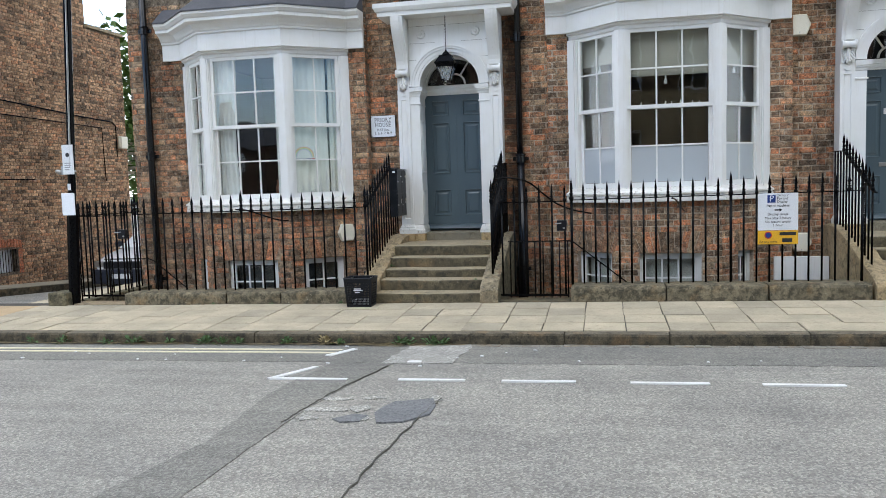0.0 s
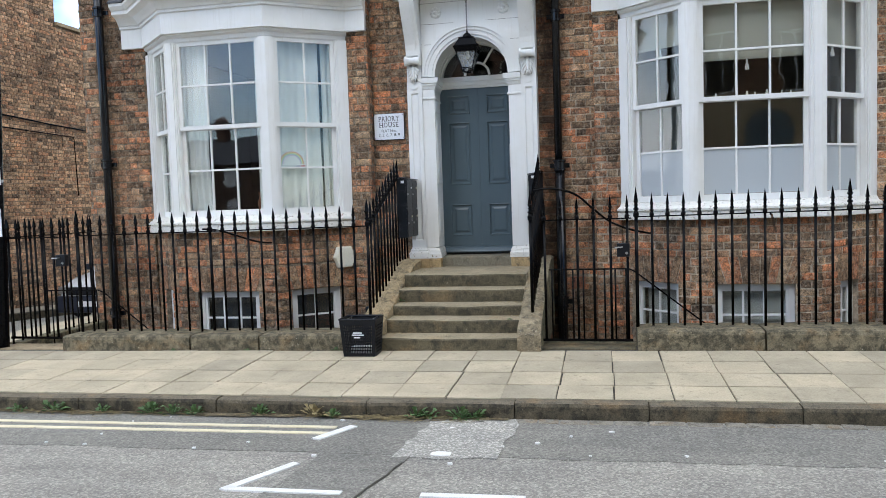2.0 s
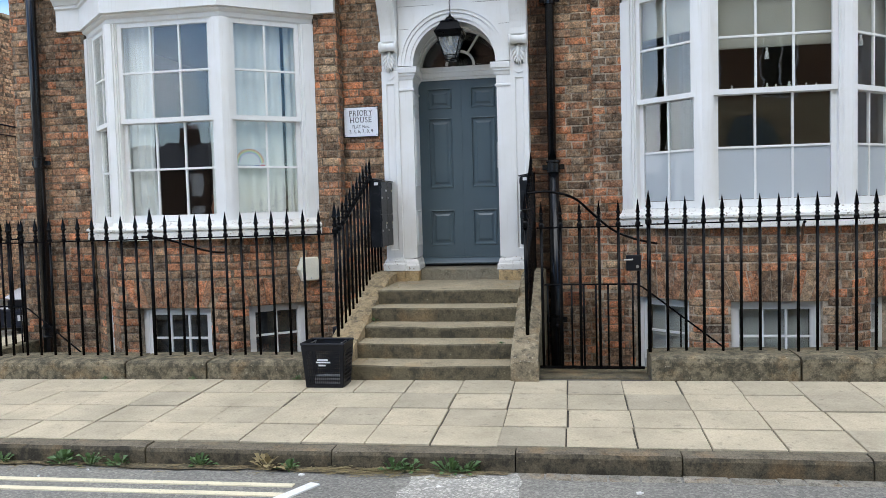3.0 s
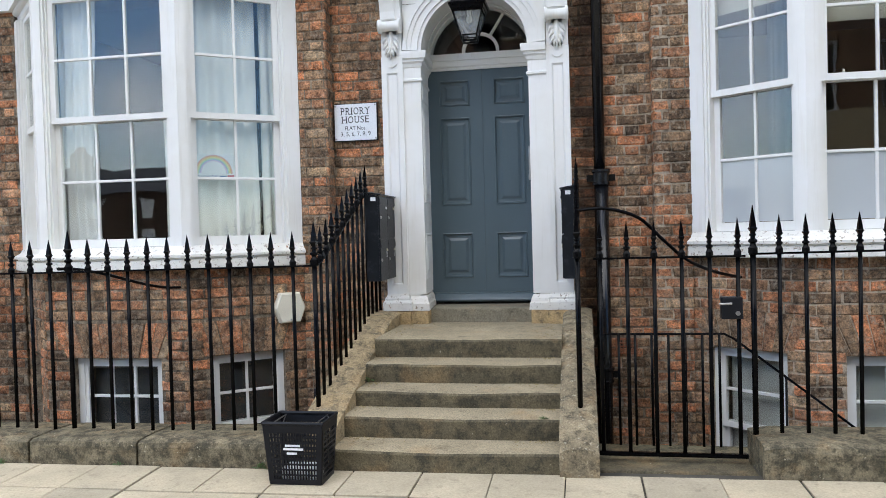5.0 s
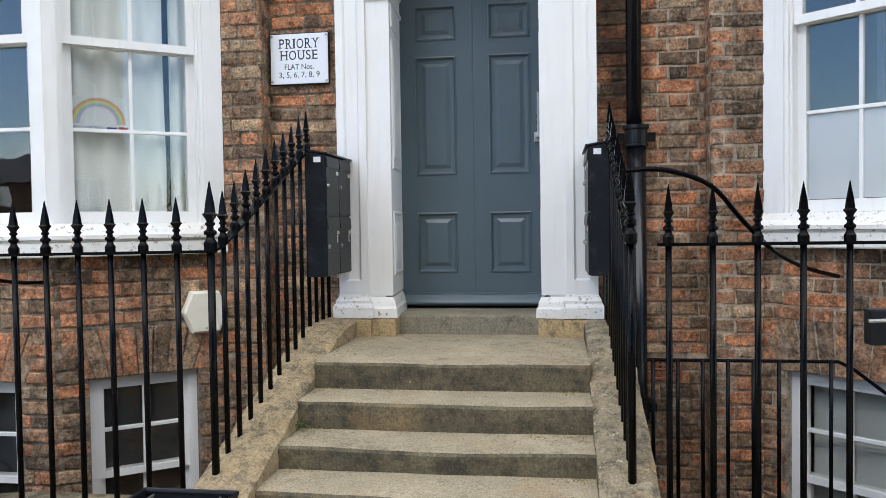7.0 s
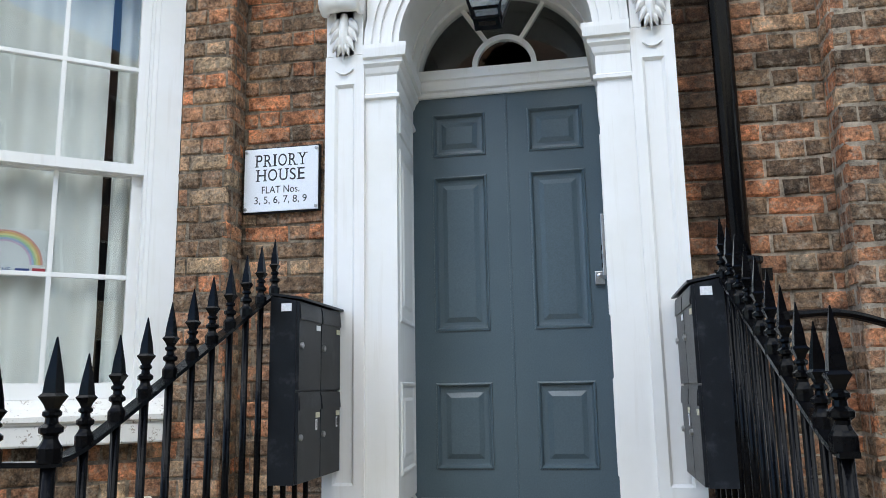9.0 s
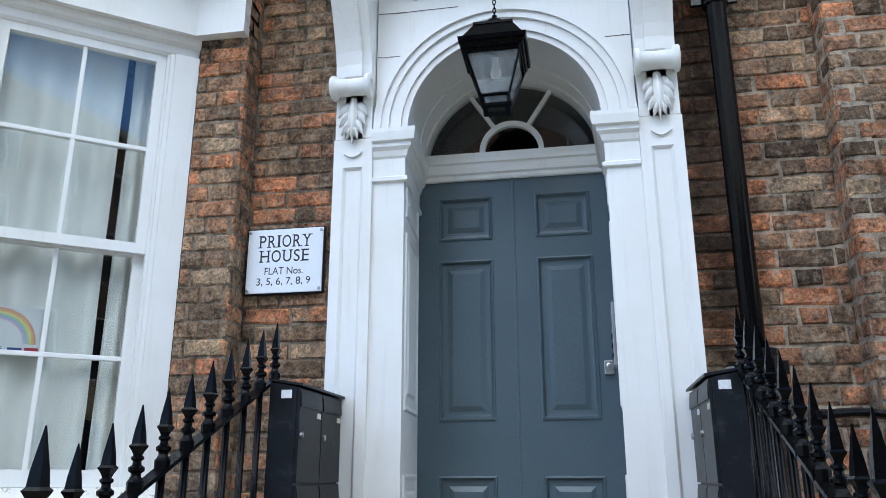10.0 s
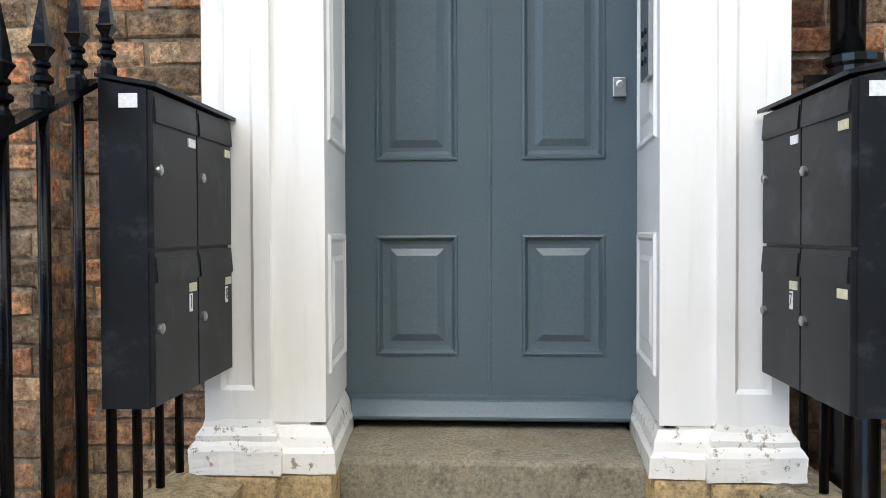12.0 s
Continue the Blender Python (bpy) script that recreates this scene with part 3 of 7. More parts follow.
# gutter band, trench patch, repairs
decal("road_gutter_band", [(-8.4, 6.75), (6.5, 6.82), (6.5, KERB_Y), (-8.4, KERB_Y)], ASPHALT_DARK, 0.004, "darker asphalt band along the kerb", "road", 0.02, "structure")
decal("road_trench", [(-2.5, 6.76), (-1.9, 6.76), (-2.1, 5.55), (-2.19, 4.3), (-2.2, 3.5), (-2.2, 1.5), (-2.78, 1.5), (-2.68, 3.5), (-2.52, 4.45), (-2.6, 5.5)], ASPHALT_DARK, 0.006, "filled trench of darker asphalt across the road", "road", 0.012, "structure")
decal("road_repair", [(-2.0, 6.7), (-1.34, 6.74), (-1.33, 7.68), (-1.98, 7.68)], ASPHALT_PALE, 0.009, "pale coarse asphalt repair by the kerb", "road", 0.03, "structure")
for cx, cy, rx, ry in ((-2.0, 5.45, 0.13, 0.05), (-1.72, 5.5, 0.1, 0.04), (-1.98, 5.18, 0.16, 0.06), (-1.74, 5.22, 0.08, 0.09), (-2.04, 4.97, 0.09, 0.05), (-1.24, 5.52, 0.05, 0.09), (-1.67, 4.99, 0.06, 0.07)):
    decal("road_worn_area", [(cx + rx * rnd.uniform(0.7, 1.2) * math.cos(0.63 * a), cy + ry * rnd.uniform(0.6, 1.25) * math.sin(0.63 * a)) for a in range(10)], ASPHALT_PALE, 0.009, "broken pale asphalt round a patch", "road", 0.012, "structure")
decal("road_patch", [(-1.6, 5.1), (-1.53, 5.4), (-1.27, 5.5), (-1.2, 5.32), (-1.2, 5.12), (-1.35, 4.94), (-1.53, 4.9)], ASPHALT_PATCH, 0.012, "smooth dark grey asphalt patch", "road", 0.012, "structure")
decal("road_patch", [(-1.86, 4.95), (-1.74, 5.07), (-1.62, 5.06), (-1.64, 4.93), (-1.78, 4.89)], ASPHALT_PATCH, 0.011, "small smooth asphalt patch", "road", 0.01, "structure")
# cracks
for pts in ([(-1.2, 5.5), (-1.25, 5.1), (-1.31, 4.4), (-1.34, 3.7), (-1.36, 2.7), (-1.4, 1.5)], [(-1.92, 6.6), (-2.08, 5.7), (-2.15, 5.2), (-2.18, 4.8)]):
    run = []
    for a, b in zip(pts, pts[1:]):
        for k in range(8):
            q = Vector(a).lerp(Vector(b), k / 8)
            run.append((q.x + rnd.uniform(-0.012, 0.012), q.y + rnd.uniform(-0.01, 0.01)))
    wide = [(x + rnd.uniform(0.001, 0.007), y) for x, y in run]
    decal("road_crack", run + wide[::-1], CRACK, 0.014, "ragged tar-dark crack in the asphalt", "crack", 0.0, "structure")
# parking bay and yellow lines
decal("bay_marking", strip((-2.80, 6.05), (-2.12, 6.05), 0.055), LINE_WHITE, 0.011, "worn white parking bay line", group="parking bay lines")
decal("bay_marking", strip((-2.81, 6.03), (-2.58, 6.54), 0.06), LINE_WHITE, 0.011, "worn white parking bay corner line", group="parking bay lines")
for a, b in ((-1.68, -1.12), (-0.82, -0.23), (0.19, 0.78), (1.16, 1.74), (2.15, 2.75), (3.15, 3.75), (4.1, 4.7)):
    decal("bay_marking", strip((a, 6.07), (b, 6.08), 0.055), LINE_WHITE, 0.011, "worn white dashed parking bay line", group="parking bay lines")
for y in (7.22, 7.38):
    decal("yellow_line", strip((-8.6, y - 0.03), (-2.62, y), 0.055), LINE_YELLOW, 0.011, "faded pale yellow no-waiting line by the kerb", group="double yellow lines")
decal("yellow_line", strip((-2.66, 7.06), (-2.5, 7.42), 0.07), LINE_WHITE, 0.013, "worn pale bar ending the double yellow lines", group="double yellow lines")
decal("paint_spot", [(-1.72 + 0.07 * math.cos(a * 0.7), 6.8 + 0.05 * math.sin(a * 0.7)) for a in range(9)], LINE_WHITE, 0.013, "white paint blob on the road", "paint spot", 0.008)
for k in range(26):
    x, y = rnd.uniform(-7, 3), rnd.uniform(6.6, 7.6)
    s = rnd.uniform(0.008, 0.022)
    decal("litter_chip", [(x + s * math.cos(a) * rnd.uniform(0.6, 1.2), y + s * math.sin(a) * rnd.uniform(0.6, 1.2)) for a in (0, 1.3, 2.5, 3.8, 5.1)], LINE_WHITE, 0.012, "small pale chip lying on the road", "litter", group="gutter litter")


# gutter channel of worn setts, silted up towards the corner
channel = thing("gutter_channel", (0, KERB_Y, 0), "row of worn stone setts along the kerb, half buried", "gutter", kind="structure")
x = -2.4
while x < 4.6:
    w = rnd.uniform(0.14, 0.27)
    zs = road_height(x, KERB_Y - 0.06) + rnd.uniform(0.006, 0.013)
    bm = bmesh.new()
    box(bm, x + 0.006, x + w - 0.006, KERB_Y - 0.115 + rnd.uniform(-0.012, 0.012), KERB_Y - 0.008, zs - 0.06, zs, bevel=0.006)
    part("sett", bm, SETT, channel)
    x += w
silt = []
for side in (0, 1):
    for k in range(61):
        xx = -8.3 + 6.9 * (k if side == 0 else 60 - k) / 60
        silt.append((xx, KERB_Y - 0.004) if side == 0 else (xx, KERB_Y - 0.05 - 0.1 * abs(noise.noise(Vector((xx * 1.7, 0.3, 0)))) - 0.06 * abs(noise.noise(Vector((xx * 7, 2.3, 0))))))
bm = bmesh.new()
top = [bm.verts.new((a, b, road_height(a, b) + 0.014)) for a, b in silt]
for k in range(60):
    bm.faces.new((top[k], top[k + 1], top[120 - k], top[121 - k]))
tagged(part("gutter_silt", bm, SILT), "brown silt and leaf mould lying against the kerb", "dirt", kind="stuff")


def pave_height(x, y):
    return grade(x) + 0.062 + 0.045 * (y - KERB_Y) / (BACK_Y - KERB_Y)


pavement = thing("pavement", (0, 0, 0), "pale concrete slab pavement with dirty joints", "pavement", kind="structure")
bm = bmesh.new()
for x0, x1 in ((-8.75, 0), (0, 8)):
    vs = [bm.verts.new((x, y, pave_height(x, y) - dz)) for dz in (0.012, 0.3) for x, y in ((x0, KERB_Y + 0.12), (x1, KERB_Y + 0.12), (x1, BACK_Y + 0.25), (x0, BACK_Y + 0.25))]
    for q in ((0, 1, 2, 3), (7, 6, 5, 4), (0, 4, 5, 1), (1, 5, 6, 2), (2, 6, 7, 3), (3, 7, 4, 0)):
        bm.faces.new([vs[i] for i in q])
part("bedding", bm, JOINT, pavement)
SLAB_W, rows_y = 0.423, [7.85, 8.24, 8.645, 9.05, 9.47]
slab_meshes = {}
col = 0
x = -1.058 - SLAB_W * 18
while x < 6.5:
    for r, (ya, yb) in enumerate(zip(rows_y, rows_y[1:])):
        bm = bmesh.new()
        box(bm, 0.0045, SLAB_W - 0.0045, 0.008, yb - ya - 0.008, -0.05, 0, bevel=0.004)
        buff = x < -7.9
        key = (r, rnd.randrange(3), buff)
        if key not in slab_meshes:
            for v in bm.verts:
                v.co.z += 0.003 * noise.noise(Vector((v.co.x * 3 + r, v.co.y * 3, key[1] * 5)))
            me = bpy.data.meshes.new("slab")
            bm.to_mesh(me)
            me.materials.append(TACTILE if buff else SLAB)
            slab_meshes[key] = me
        bm.free()
        ob = new("slab", slab_meshes[key])
        ob.parent = pavement
        tiltx = math.atan2(0.045, BACK_Y - KERB_Y)
        ob.matrix_basis = pose(x + rnd.uniform(-0.005, 0.005) + 0.012 * noise.noise(Vector((r * 3.3, 0.5, 1))), ya + rnd.uniform(-0.004, 0.004), pave_height(x + 0.2, ya) + rnd.uniform(-0.003, 0.003), math.degrees(tiltx) + rnd.uniform(-0.25, 0.25), -math.degrees(math.atan(0.007)) + rnd.uniform(-0.25, 0.25), 0)
    x += SLAB_W
kerb = thing("kerb", (0, 0, 0), "dark worn stone kerb beside the road", "kerb", kind="structure")
edges = [-8.75, -7.4, -6.1, -5.0, -3.75, -2.5, -1.36, -0.4, 0.62, 1.9, 2.9, 4.1, 5.3, 6.6]
for a, b in zip(edges, edges[1:]):
    bm = bmesh.new()
    dz = rnd.uniform(-0.006, 0.006)
    n = 8
    rows_ = []
    for i in range(n + 1):
        xx = a + 0.004 + (b - a - 0.008) * i / n
        zt = pave_height(xx, KERB_Y) + dz + rnd.uniform(-0.003, 0.003)
        yo = rnd.uniform(-0.004, 0.004)
        rows_.append([bm.verts.new(c) for c in ((xx, KERB_Y + yo, road_height(xx, KERB_Y) - 0.1), (xx, KERB_Y + yo, zt - 0.03), (xx, KERB_Y + 0.012 + yo, zt - 0.008), (xx, KERB_Y + 0.035, zt), (xx, KERB_Y + 0.125, zt), (xx, KERB_Y + 0.125, zt - 0.3))])
    for r0, r1 in zip(rows_, rows_[1:]):
        for i in range(5):
            bm.faces.new((r0[i], r0[i + 1], r1[i + 1], r1[i]))
        bm.faces.new((r0[5], r0[0], r1[0], r1[5]))
    bm.faces.new(rows_[0])
    bm.faces.new(rows_[-1][::-1])
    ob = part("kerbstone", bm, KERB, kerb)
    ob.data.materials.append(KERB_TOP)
    # upward faces take the slightly lighter kerb stone
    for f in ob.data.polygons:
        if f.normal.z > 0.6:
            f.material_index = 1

# ---- the house: walls with openings ----
BAY_L = [(-6.58, 11.5), (-5.91, 10.87), (-4.60, 10.87), (-3.79, 11.5)]
BAY_R = [(-0.48, 11.5), (0.23, 10.87), (1.56, 10.87), (2.28, 11.5)]
AREA = -1.4
house = thing("wall_front", (0, 0, 0), "old mixed red and brown brick house front", "wall", kind="structure")
RUNS = [  # start, end, bottom, top, openings, bricks kept single
    ((-7.53, 11.5), (-6.58, 11.5), AREA, 4.6, [], False),
    ((-3.79, 11.5), (-3.53, 11.5), AREA, 4.6, [], True),
    ((-3.53, 11.5), (-3.53, 11.66), AREA, 4.6, [], False),
    ((-3.53, 11.66), (-0.77, 11.66), AREA, 4.6, [(0.56, 2.06, 0.6, 4.5)], True),
    ((-0.77, 11.66), (-0.77, 11.5), AREA, 4.6, [], False),
    ((-0.77, 11.5), (-0.48, 11.5), AREA, 4.6, [], True),
    ((2.28, 11.5), (2.57, 11.5), AREA, 4.6, [], False),
    ((2.57, 11.5), (2.57, 11.66), AREA, 4.6, [], False),
    ((2.57, 11.66), (5.37, 11.66), AREA, 4.6, [(0.6, 2.1, 0.6, 4.5)], False),
]
bm = bmesh.new()
for p0, p1, z0, z1, holes, single in RUNS:
    m, length = seg(p0, p1)
    if length > 0.2:
        walled(bm, m, 0, length, z0, z1, holes, 0.006, 0.36 if p0[1] < 11.6 else 0.2)
        low = [] if not single else [(0, length, 0.62, 3.05)]
        brick_field(m, 0, length, z0, z1, list(holes) + low, p0[0])
        if single:
            brick_field(m, 0, length, 0.62, 3.05, holes, p0[0], None, True)
    else:
        walled(bm, m, 0.009, length - 0.0, z0, z1, holes, 0.009, 0.12)
        brick_field(m, 0.0, length, z0, z1, holes, 0.1)
# plain walls above and round the house
box(bm, -7.53, 8.0, 11.52, 11.86, 4.6, 8.0)
box(bm, -6.57, -3.8, 11.52, 11.86, 3.75, 4.6)
box(bm, -0.47, 2.27, 11.52, 11.86, 3.75, 4.6)
box(bm, -7.53, -7.2, 11.87, 20.0, -1.6, 8.0)
box(bm, 5.37, 9.0, 11.52, 11.86, AREA, 4.6)
part("mortar_bed", bm, MORTAR, house)
m, length = seg((-7.53, 19.9), (-7.53, 11.5))
brick_field(m, 4.5, length, -0.4, 4.6, [], 0.05)
house_roof = tagged(part("roof", solid(-7.7, 9.0, 11.3, 20.2, 8.0, 8.2), SLATE), "plain slate roof closing the house", "roof", kind="structure")
tagged(part("wall_back", solid(-7.53, 9.0, 16.0, 16.3, -1.5, 8.0), MORTAR), "plain rear wall of the house", "wall", kind="structure")
tagged(part("wall_side", solid(8.7, 9.0, 11.87, 16.0, -1.5, 8.0), MORTAR), "plain side wall of the house", "wall", kind="structure")

# ---- rooms behind the windows ----
def room(x0, x1, y0, y1, z0, z1, wall, floor_m, name, ceil=None):
    bm = bmesh.new()
    box(bm, x0 - 0.1, x0, y0, y1, z0, z1)
    box(bm, x1, x1 + 0.1, y0, y1, z0, z1)
    box(bm, x0 - 0.1, x1 + 0.1, y1, y1 + 0.1, z0, z1)
    tagged(part("wall_" + name, bm, wall), "interior wall of the room behind the window", "wall", kind="structure")
    tagged(part("floor_" + name, solid(x0, x1, 11.87, y1, z0 - 0.1, z0), floor_m), "floor of the room behind the window", "floor", kind="structure")
    tagged(part("ceiling_" + name, solid(x0, x1, 11.87, y1, z1, z1 + 0.1), ceil or ROOM_WHITE), "ceiling of the room behind the window", "ceiling", kind="structure")


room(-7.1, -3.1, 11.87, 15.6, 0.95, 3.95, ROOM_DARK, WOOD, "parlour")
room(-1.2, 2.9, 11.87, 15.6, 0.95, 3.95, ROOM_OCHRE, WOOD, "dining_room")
# hall ceilings share that near-black, so the fanlight shows an unlit hall
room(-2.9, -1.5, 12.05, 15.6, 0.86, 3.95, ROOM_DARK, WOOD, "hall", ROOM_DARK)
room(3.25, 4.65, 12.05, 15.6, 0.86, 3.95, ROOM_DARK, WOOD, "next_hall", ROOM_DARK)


# ---- windows ----
def sash(name, parent, m, u0, u1, z0, z1, cols, rows, v, stile=0.05, bottom=0.05, top=0.045, frost_rows=0, bar=0.022):
    """One sliding sash: its rails are the part, its bars and panes are pieces of it."""
    bm = bmesh.new()
    walled(bm, m, u0, u1, z0, z1, [(u0 + stile, u1 - stile, z0 + bottom, z1 - top)], v, v + 0.042)
    fr = part(name, bm, WHITE, parent)
    a, b, c, d = u0 + stile, u1 - stile, z0 + bottom, z1 - top
    for i in range(1, cols):
        u = a + (b - a) * i / cols
        part("glazing_bar", solid(u - bar / 2, u + bar / 2, v + 0.006, v + 0.034, c, d, m=m, bevel=0.004), WHITE, fr)
    for j in range(1, rows):
        z = c + (d - c) * j / rows
        part("glazing_bar", solid(a, b, v + 0.004, v + 0.036, z - bar / 2, z + bar / 2, m=m, bevel=0.004), WHITE, fr)
    for i in range(cols):
        for j in range(rows):
            e = 0.004
            pn = part("pane", solid(a + (b - a) * i / cols + e, a + (b - a) * (i + 1) / cols - e, v + 0.018, v + 0.022, c + (d - c) * j / rows + e, c + (d - c) * (j + 1) / rows - e, m=m), FROSTED if j < frost_rows else GLASS, fr)
            pn.visible_shadow = False
    return fr


def bay_window(index, pts, frost, label):
    bay = thing("window_%d" % index, (pts[1][0], pts[1][1], 1.27), label, "bay window", kind="structure")
    # sill and fascia
    bm = bmesh.new()
    sweep(bm, pts, [(-0.16, 1.272), (0.055, 1.272), (0.06, 1.28), (0.06, 1.355), (0.045, 1.362), (0.045, 1.372), (0.075, 1.376), (0.075, 1.398), (0.02, 1.43), (0.0, 1.468), (-0.16, 1.468)])
    part("window_sill", bm, WHITE_WORN, bay, "white painted sill, flaking along its edge")
    # head architrave
    bm = bmesh.new()
    sweep(bm, pts, [(-0.15, 3.6), (-0.05, 3.6), (-0.035, 3.615), (-0.03, 3.655), (0.0, 3.665), (0.012, 3.68), (0.012, 3.73), (-0.15, 3.73)])
    part("window_head", bm, WHITE, bay)
    # frieze and cornice
    l, r = pts[0], pts[3]
    run = [(l[0] - 0.3, l[1] - 0.03), (l[0] + 0.01, l[1] - 0.03), (pts[1][0], pts[1][1] - 0.03), (pts[2][0], pts[2][1] - 0.03), (r[0] - 0.01, r[1] - 0.03), (r[0] + 0.26, r[1] - 0.03)]
    bm = bmesh.new()
    sweep(bm, run, [(-0.14, 3.7), (0.03, 3.7), (0.03, 3.945), (0.055, 3.955), (0.055, 3.985), (0.075, 3.992), (0.09, 4.02), (0.14, 4.075), (0.2, 4.1), (0.215, 4.105), (0.215, 4.15), (0.235, 4.16), (0.27, 4.2), (0.275, 4.235), (-0.14, 4.235)])
    part("cornice", bm, WHITE, bay, "deep moulded white cornice")
    bm = bmesh.new()
    sweep(bm, run, [(-0.14, 4.237), (0.29, 4.237), (0.29, 4.255), (-0.14, 4.6)])
    part("roof", bm, SLATE, bay, "grey lead roof over the bay")
    # posts, linings and sashes of each side
    for k, (p0, p1) in enumerate(zip(pts, pts[1:])):
        m, w = seg(p0, p1)
        jl = 0.12 if k == 0 else 0.076
        jr = 0.12 if k == 2 else 0.076
        for a, b, s in ((0.0, jl, 1), (w - jr, w, -1)):
            bm = bmesh.new()
            box(bm, a, b, 0.002 * k, 0.15, 1.468, 3.6, m)
            e = b if s > 0 else a
            box(bm, min(e, e + s * 0.022), max(e, e + s * 0.022), 0.016, 0.15, 1.468, 3.6, m)
            box(bm, min(e + s * 0.022, e + s * 0.036), max(e + s * 0.022, e + s * 0.036), 0.034, 0.15, 1.468, 3.6, m)
            part("post", bm, WHITE, bay)
        a, b = jl + 0.034, w - jr - 0.034
        cols = 3 if k == 1 else 2
        sash("upper_sash", bay, m, a, b, 2.535, 3.602, cols, 2, 0.055)
        sash("lower_sash", bay, m, a, b, 1.47, 2.575, cols, 2, 0.1, bottom=0.07, frost_rows=1 if frost else 0)
    return bay


bay_window(1, BAY_L, False, "white painted timber bay window with net curtains")
bay_window(2, BAY_R, True, "white painted timber bay window, lower panes frosted")


def basement_window(index, m, u0, u1, z0, z1, cols, blind, label):
    win = thing("window_%d" % index, m @ Vector(((u0 + u1) / 2, 0.1, z0)), label, "window", kind="structure")
    bm = bmesh.new()
    walled(bm, m, u0, u1, z0, z1, [(u0 + 0.055, u1 - 0.055, z0 + 0.06, z1 - 0.05)], 0.07, 0.16)
    part("window_frame", bm, WHITE, win)
    zm = (z0 + z1) / 2 + 0.02
    sash("upper_sash", win, m, u0 + 0.05, u1 - 0.05, zm - 0.02, z1 - 0.045, cols, 2, 0.085, 0.035, 0.04, 0.035)
    sash("lower_sash", win, m, u0 + 0.05, u1 - 0.05, z0 + 0.055, zm + 0.02, cols, 2, 0.128, 0.035, 0.05, 0.04)
    # near-black sheet stands in for the unlit basement room
    part("dark_backing", solid(u0, u1, 0.4, 0.42, z0, z1, m=m), ROOM_DARK, win)
    bm = bmesh.new()
    z = z0 + 0.1
    while z < z1 - 0.08:
        a = 0.2
        vs = [bm.verts.new(m @ Vector(c)) for c in ((u0 + 0.07, a, z), (u1 - 0.07, a, z), (u1 - 0.07, a + 0.009, z + 0.0235), (u0 + 0.07, a + 0.009, z + 0.0235))]
        bm.faces.new(vs)
        z += 0.024
    part("blind", bm, blind, win, "slatted blind behind the glass")


BLIND_DARK = surface("dark_grey_blind", (0.035, 0.038, 0.042), (0.025, 0.027, 0.03), 5, 0.6, 100, 0.05)
BLIND_PALE = surface("pale_grey_blind", (0.62, 0.61, 0.56), (0.55, 0.54, 0.5), 5, 0.7, 100, 0.05)
windex = 3
base_bm = bmesh.new()
for pts, top, blinds in ((BAY_L, 0.53, BLIND_DARK), (BAY_R, 0.56, BLIND_PALE)):
    inner = [(p[0], p[1] + 0.035) for p in pts]
    for k, (p0, p1) in enumerate(zip(inner, inner[1:])):
        m, w = seg(p0, p1)
        if k == 1:
            a, b = w / 2 - 0.41, w / 2 + 0.41
        elif (pts is BAY_L) == (k == 2):
            a, b = w / 2 - 0.33, w / 2 + 0.31
        else:
            a, b = w / 2 - 0.16, w / 2 + 0.16
        z0 = -0.74
        hole = (a, b, z0, top)
        arch = (a - 0.05, b + 0.05, top, top + 0.3)
        walled(base_bm, m, 0, w, AREA, 1.272, [hole], 0.006, 0.3)
        brick_field(m, 0.0, w, AREA, 1.27, [hole, arch], p0[0])
        soldier_arch(m, a - 0.05, b + 0.05, top + 0.004, top + 0.296)
        basement_window(windex, m, a, b, z0, top, 3 if k == 1 else 2, blinds, "white basement sash window with a slatted blind")
        windex += 1
part("mortar_bed", base_bm, MORTAR, house)

# ---- doors and their surrounds ----
DX, SPR = -2.217, 3.068     # door's middle, height where the arch springs


def ring_arch(bm, r0, r1, y0, y1, n=28, cx=DX, cz=SPR):
    """A half ring, radii r0 to r1, depth y0 to y1."""
    loops = []
    for i in range(n + 1):
        a = math.pi * i / n
        loops.append([bm.verts.new((cx + r * math.cos(a), y, cz + r * math.sin(a))) for r, y in ((r0, y0), (r1, y0), (r1, y1), (r0, y1))])
    for p, q in zip(loops, loops[1:]):
        for i in range(4):
            bm.faces.new((p[i], p[(i + 1) % 4], q[(i + 1) % 4], q[i]))
    bm.faces.new(loops[0])
    bm.faces.new(loops[-1][::-1])


def lumpy(bm, amount):
    """Breaks long faces up and shifts them a little, as under many coats of paint."""
    bmesh.ops.subdivide_edges(bm, edges=[e for e in bm.edges if e.calc_length() > 0.06], cuts=5, use_grid_fill=True)
    for v in bm.verts:
        v.co += amount * noise.noise_vector(v.co * 16) + 0.4 * amount * noise.noise_vector(v.co * 45)


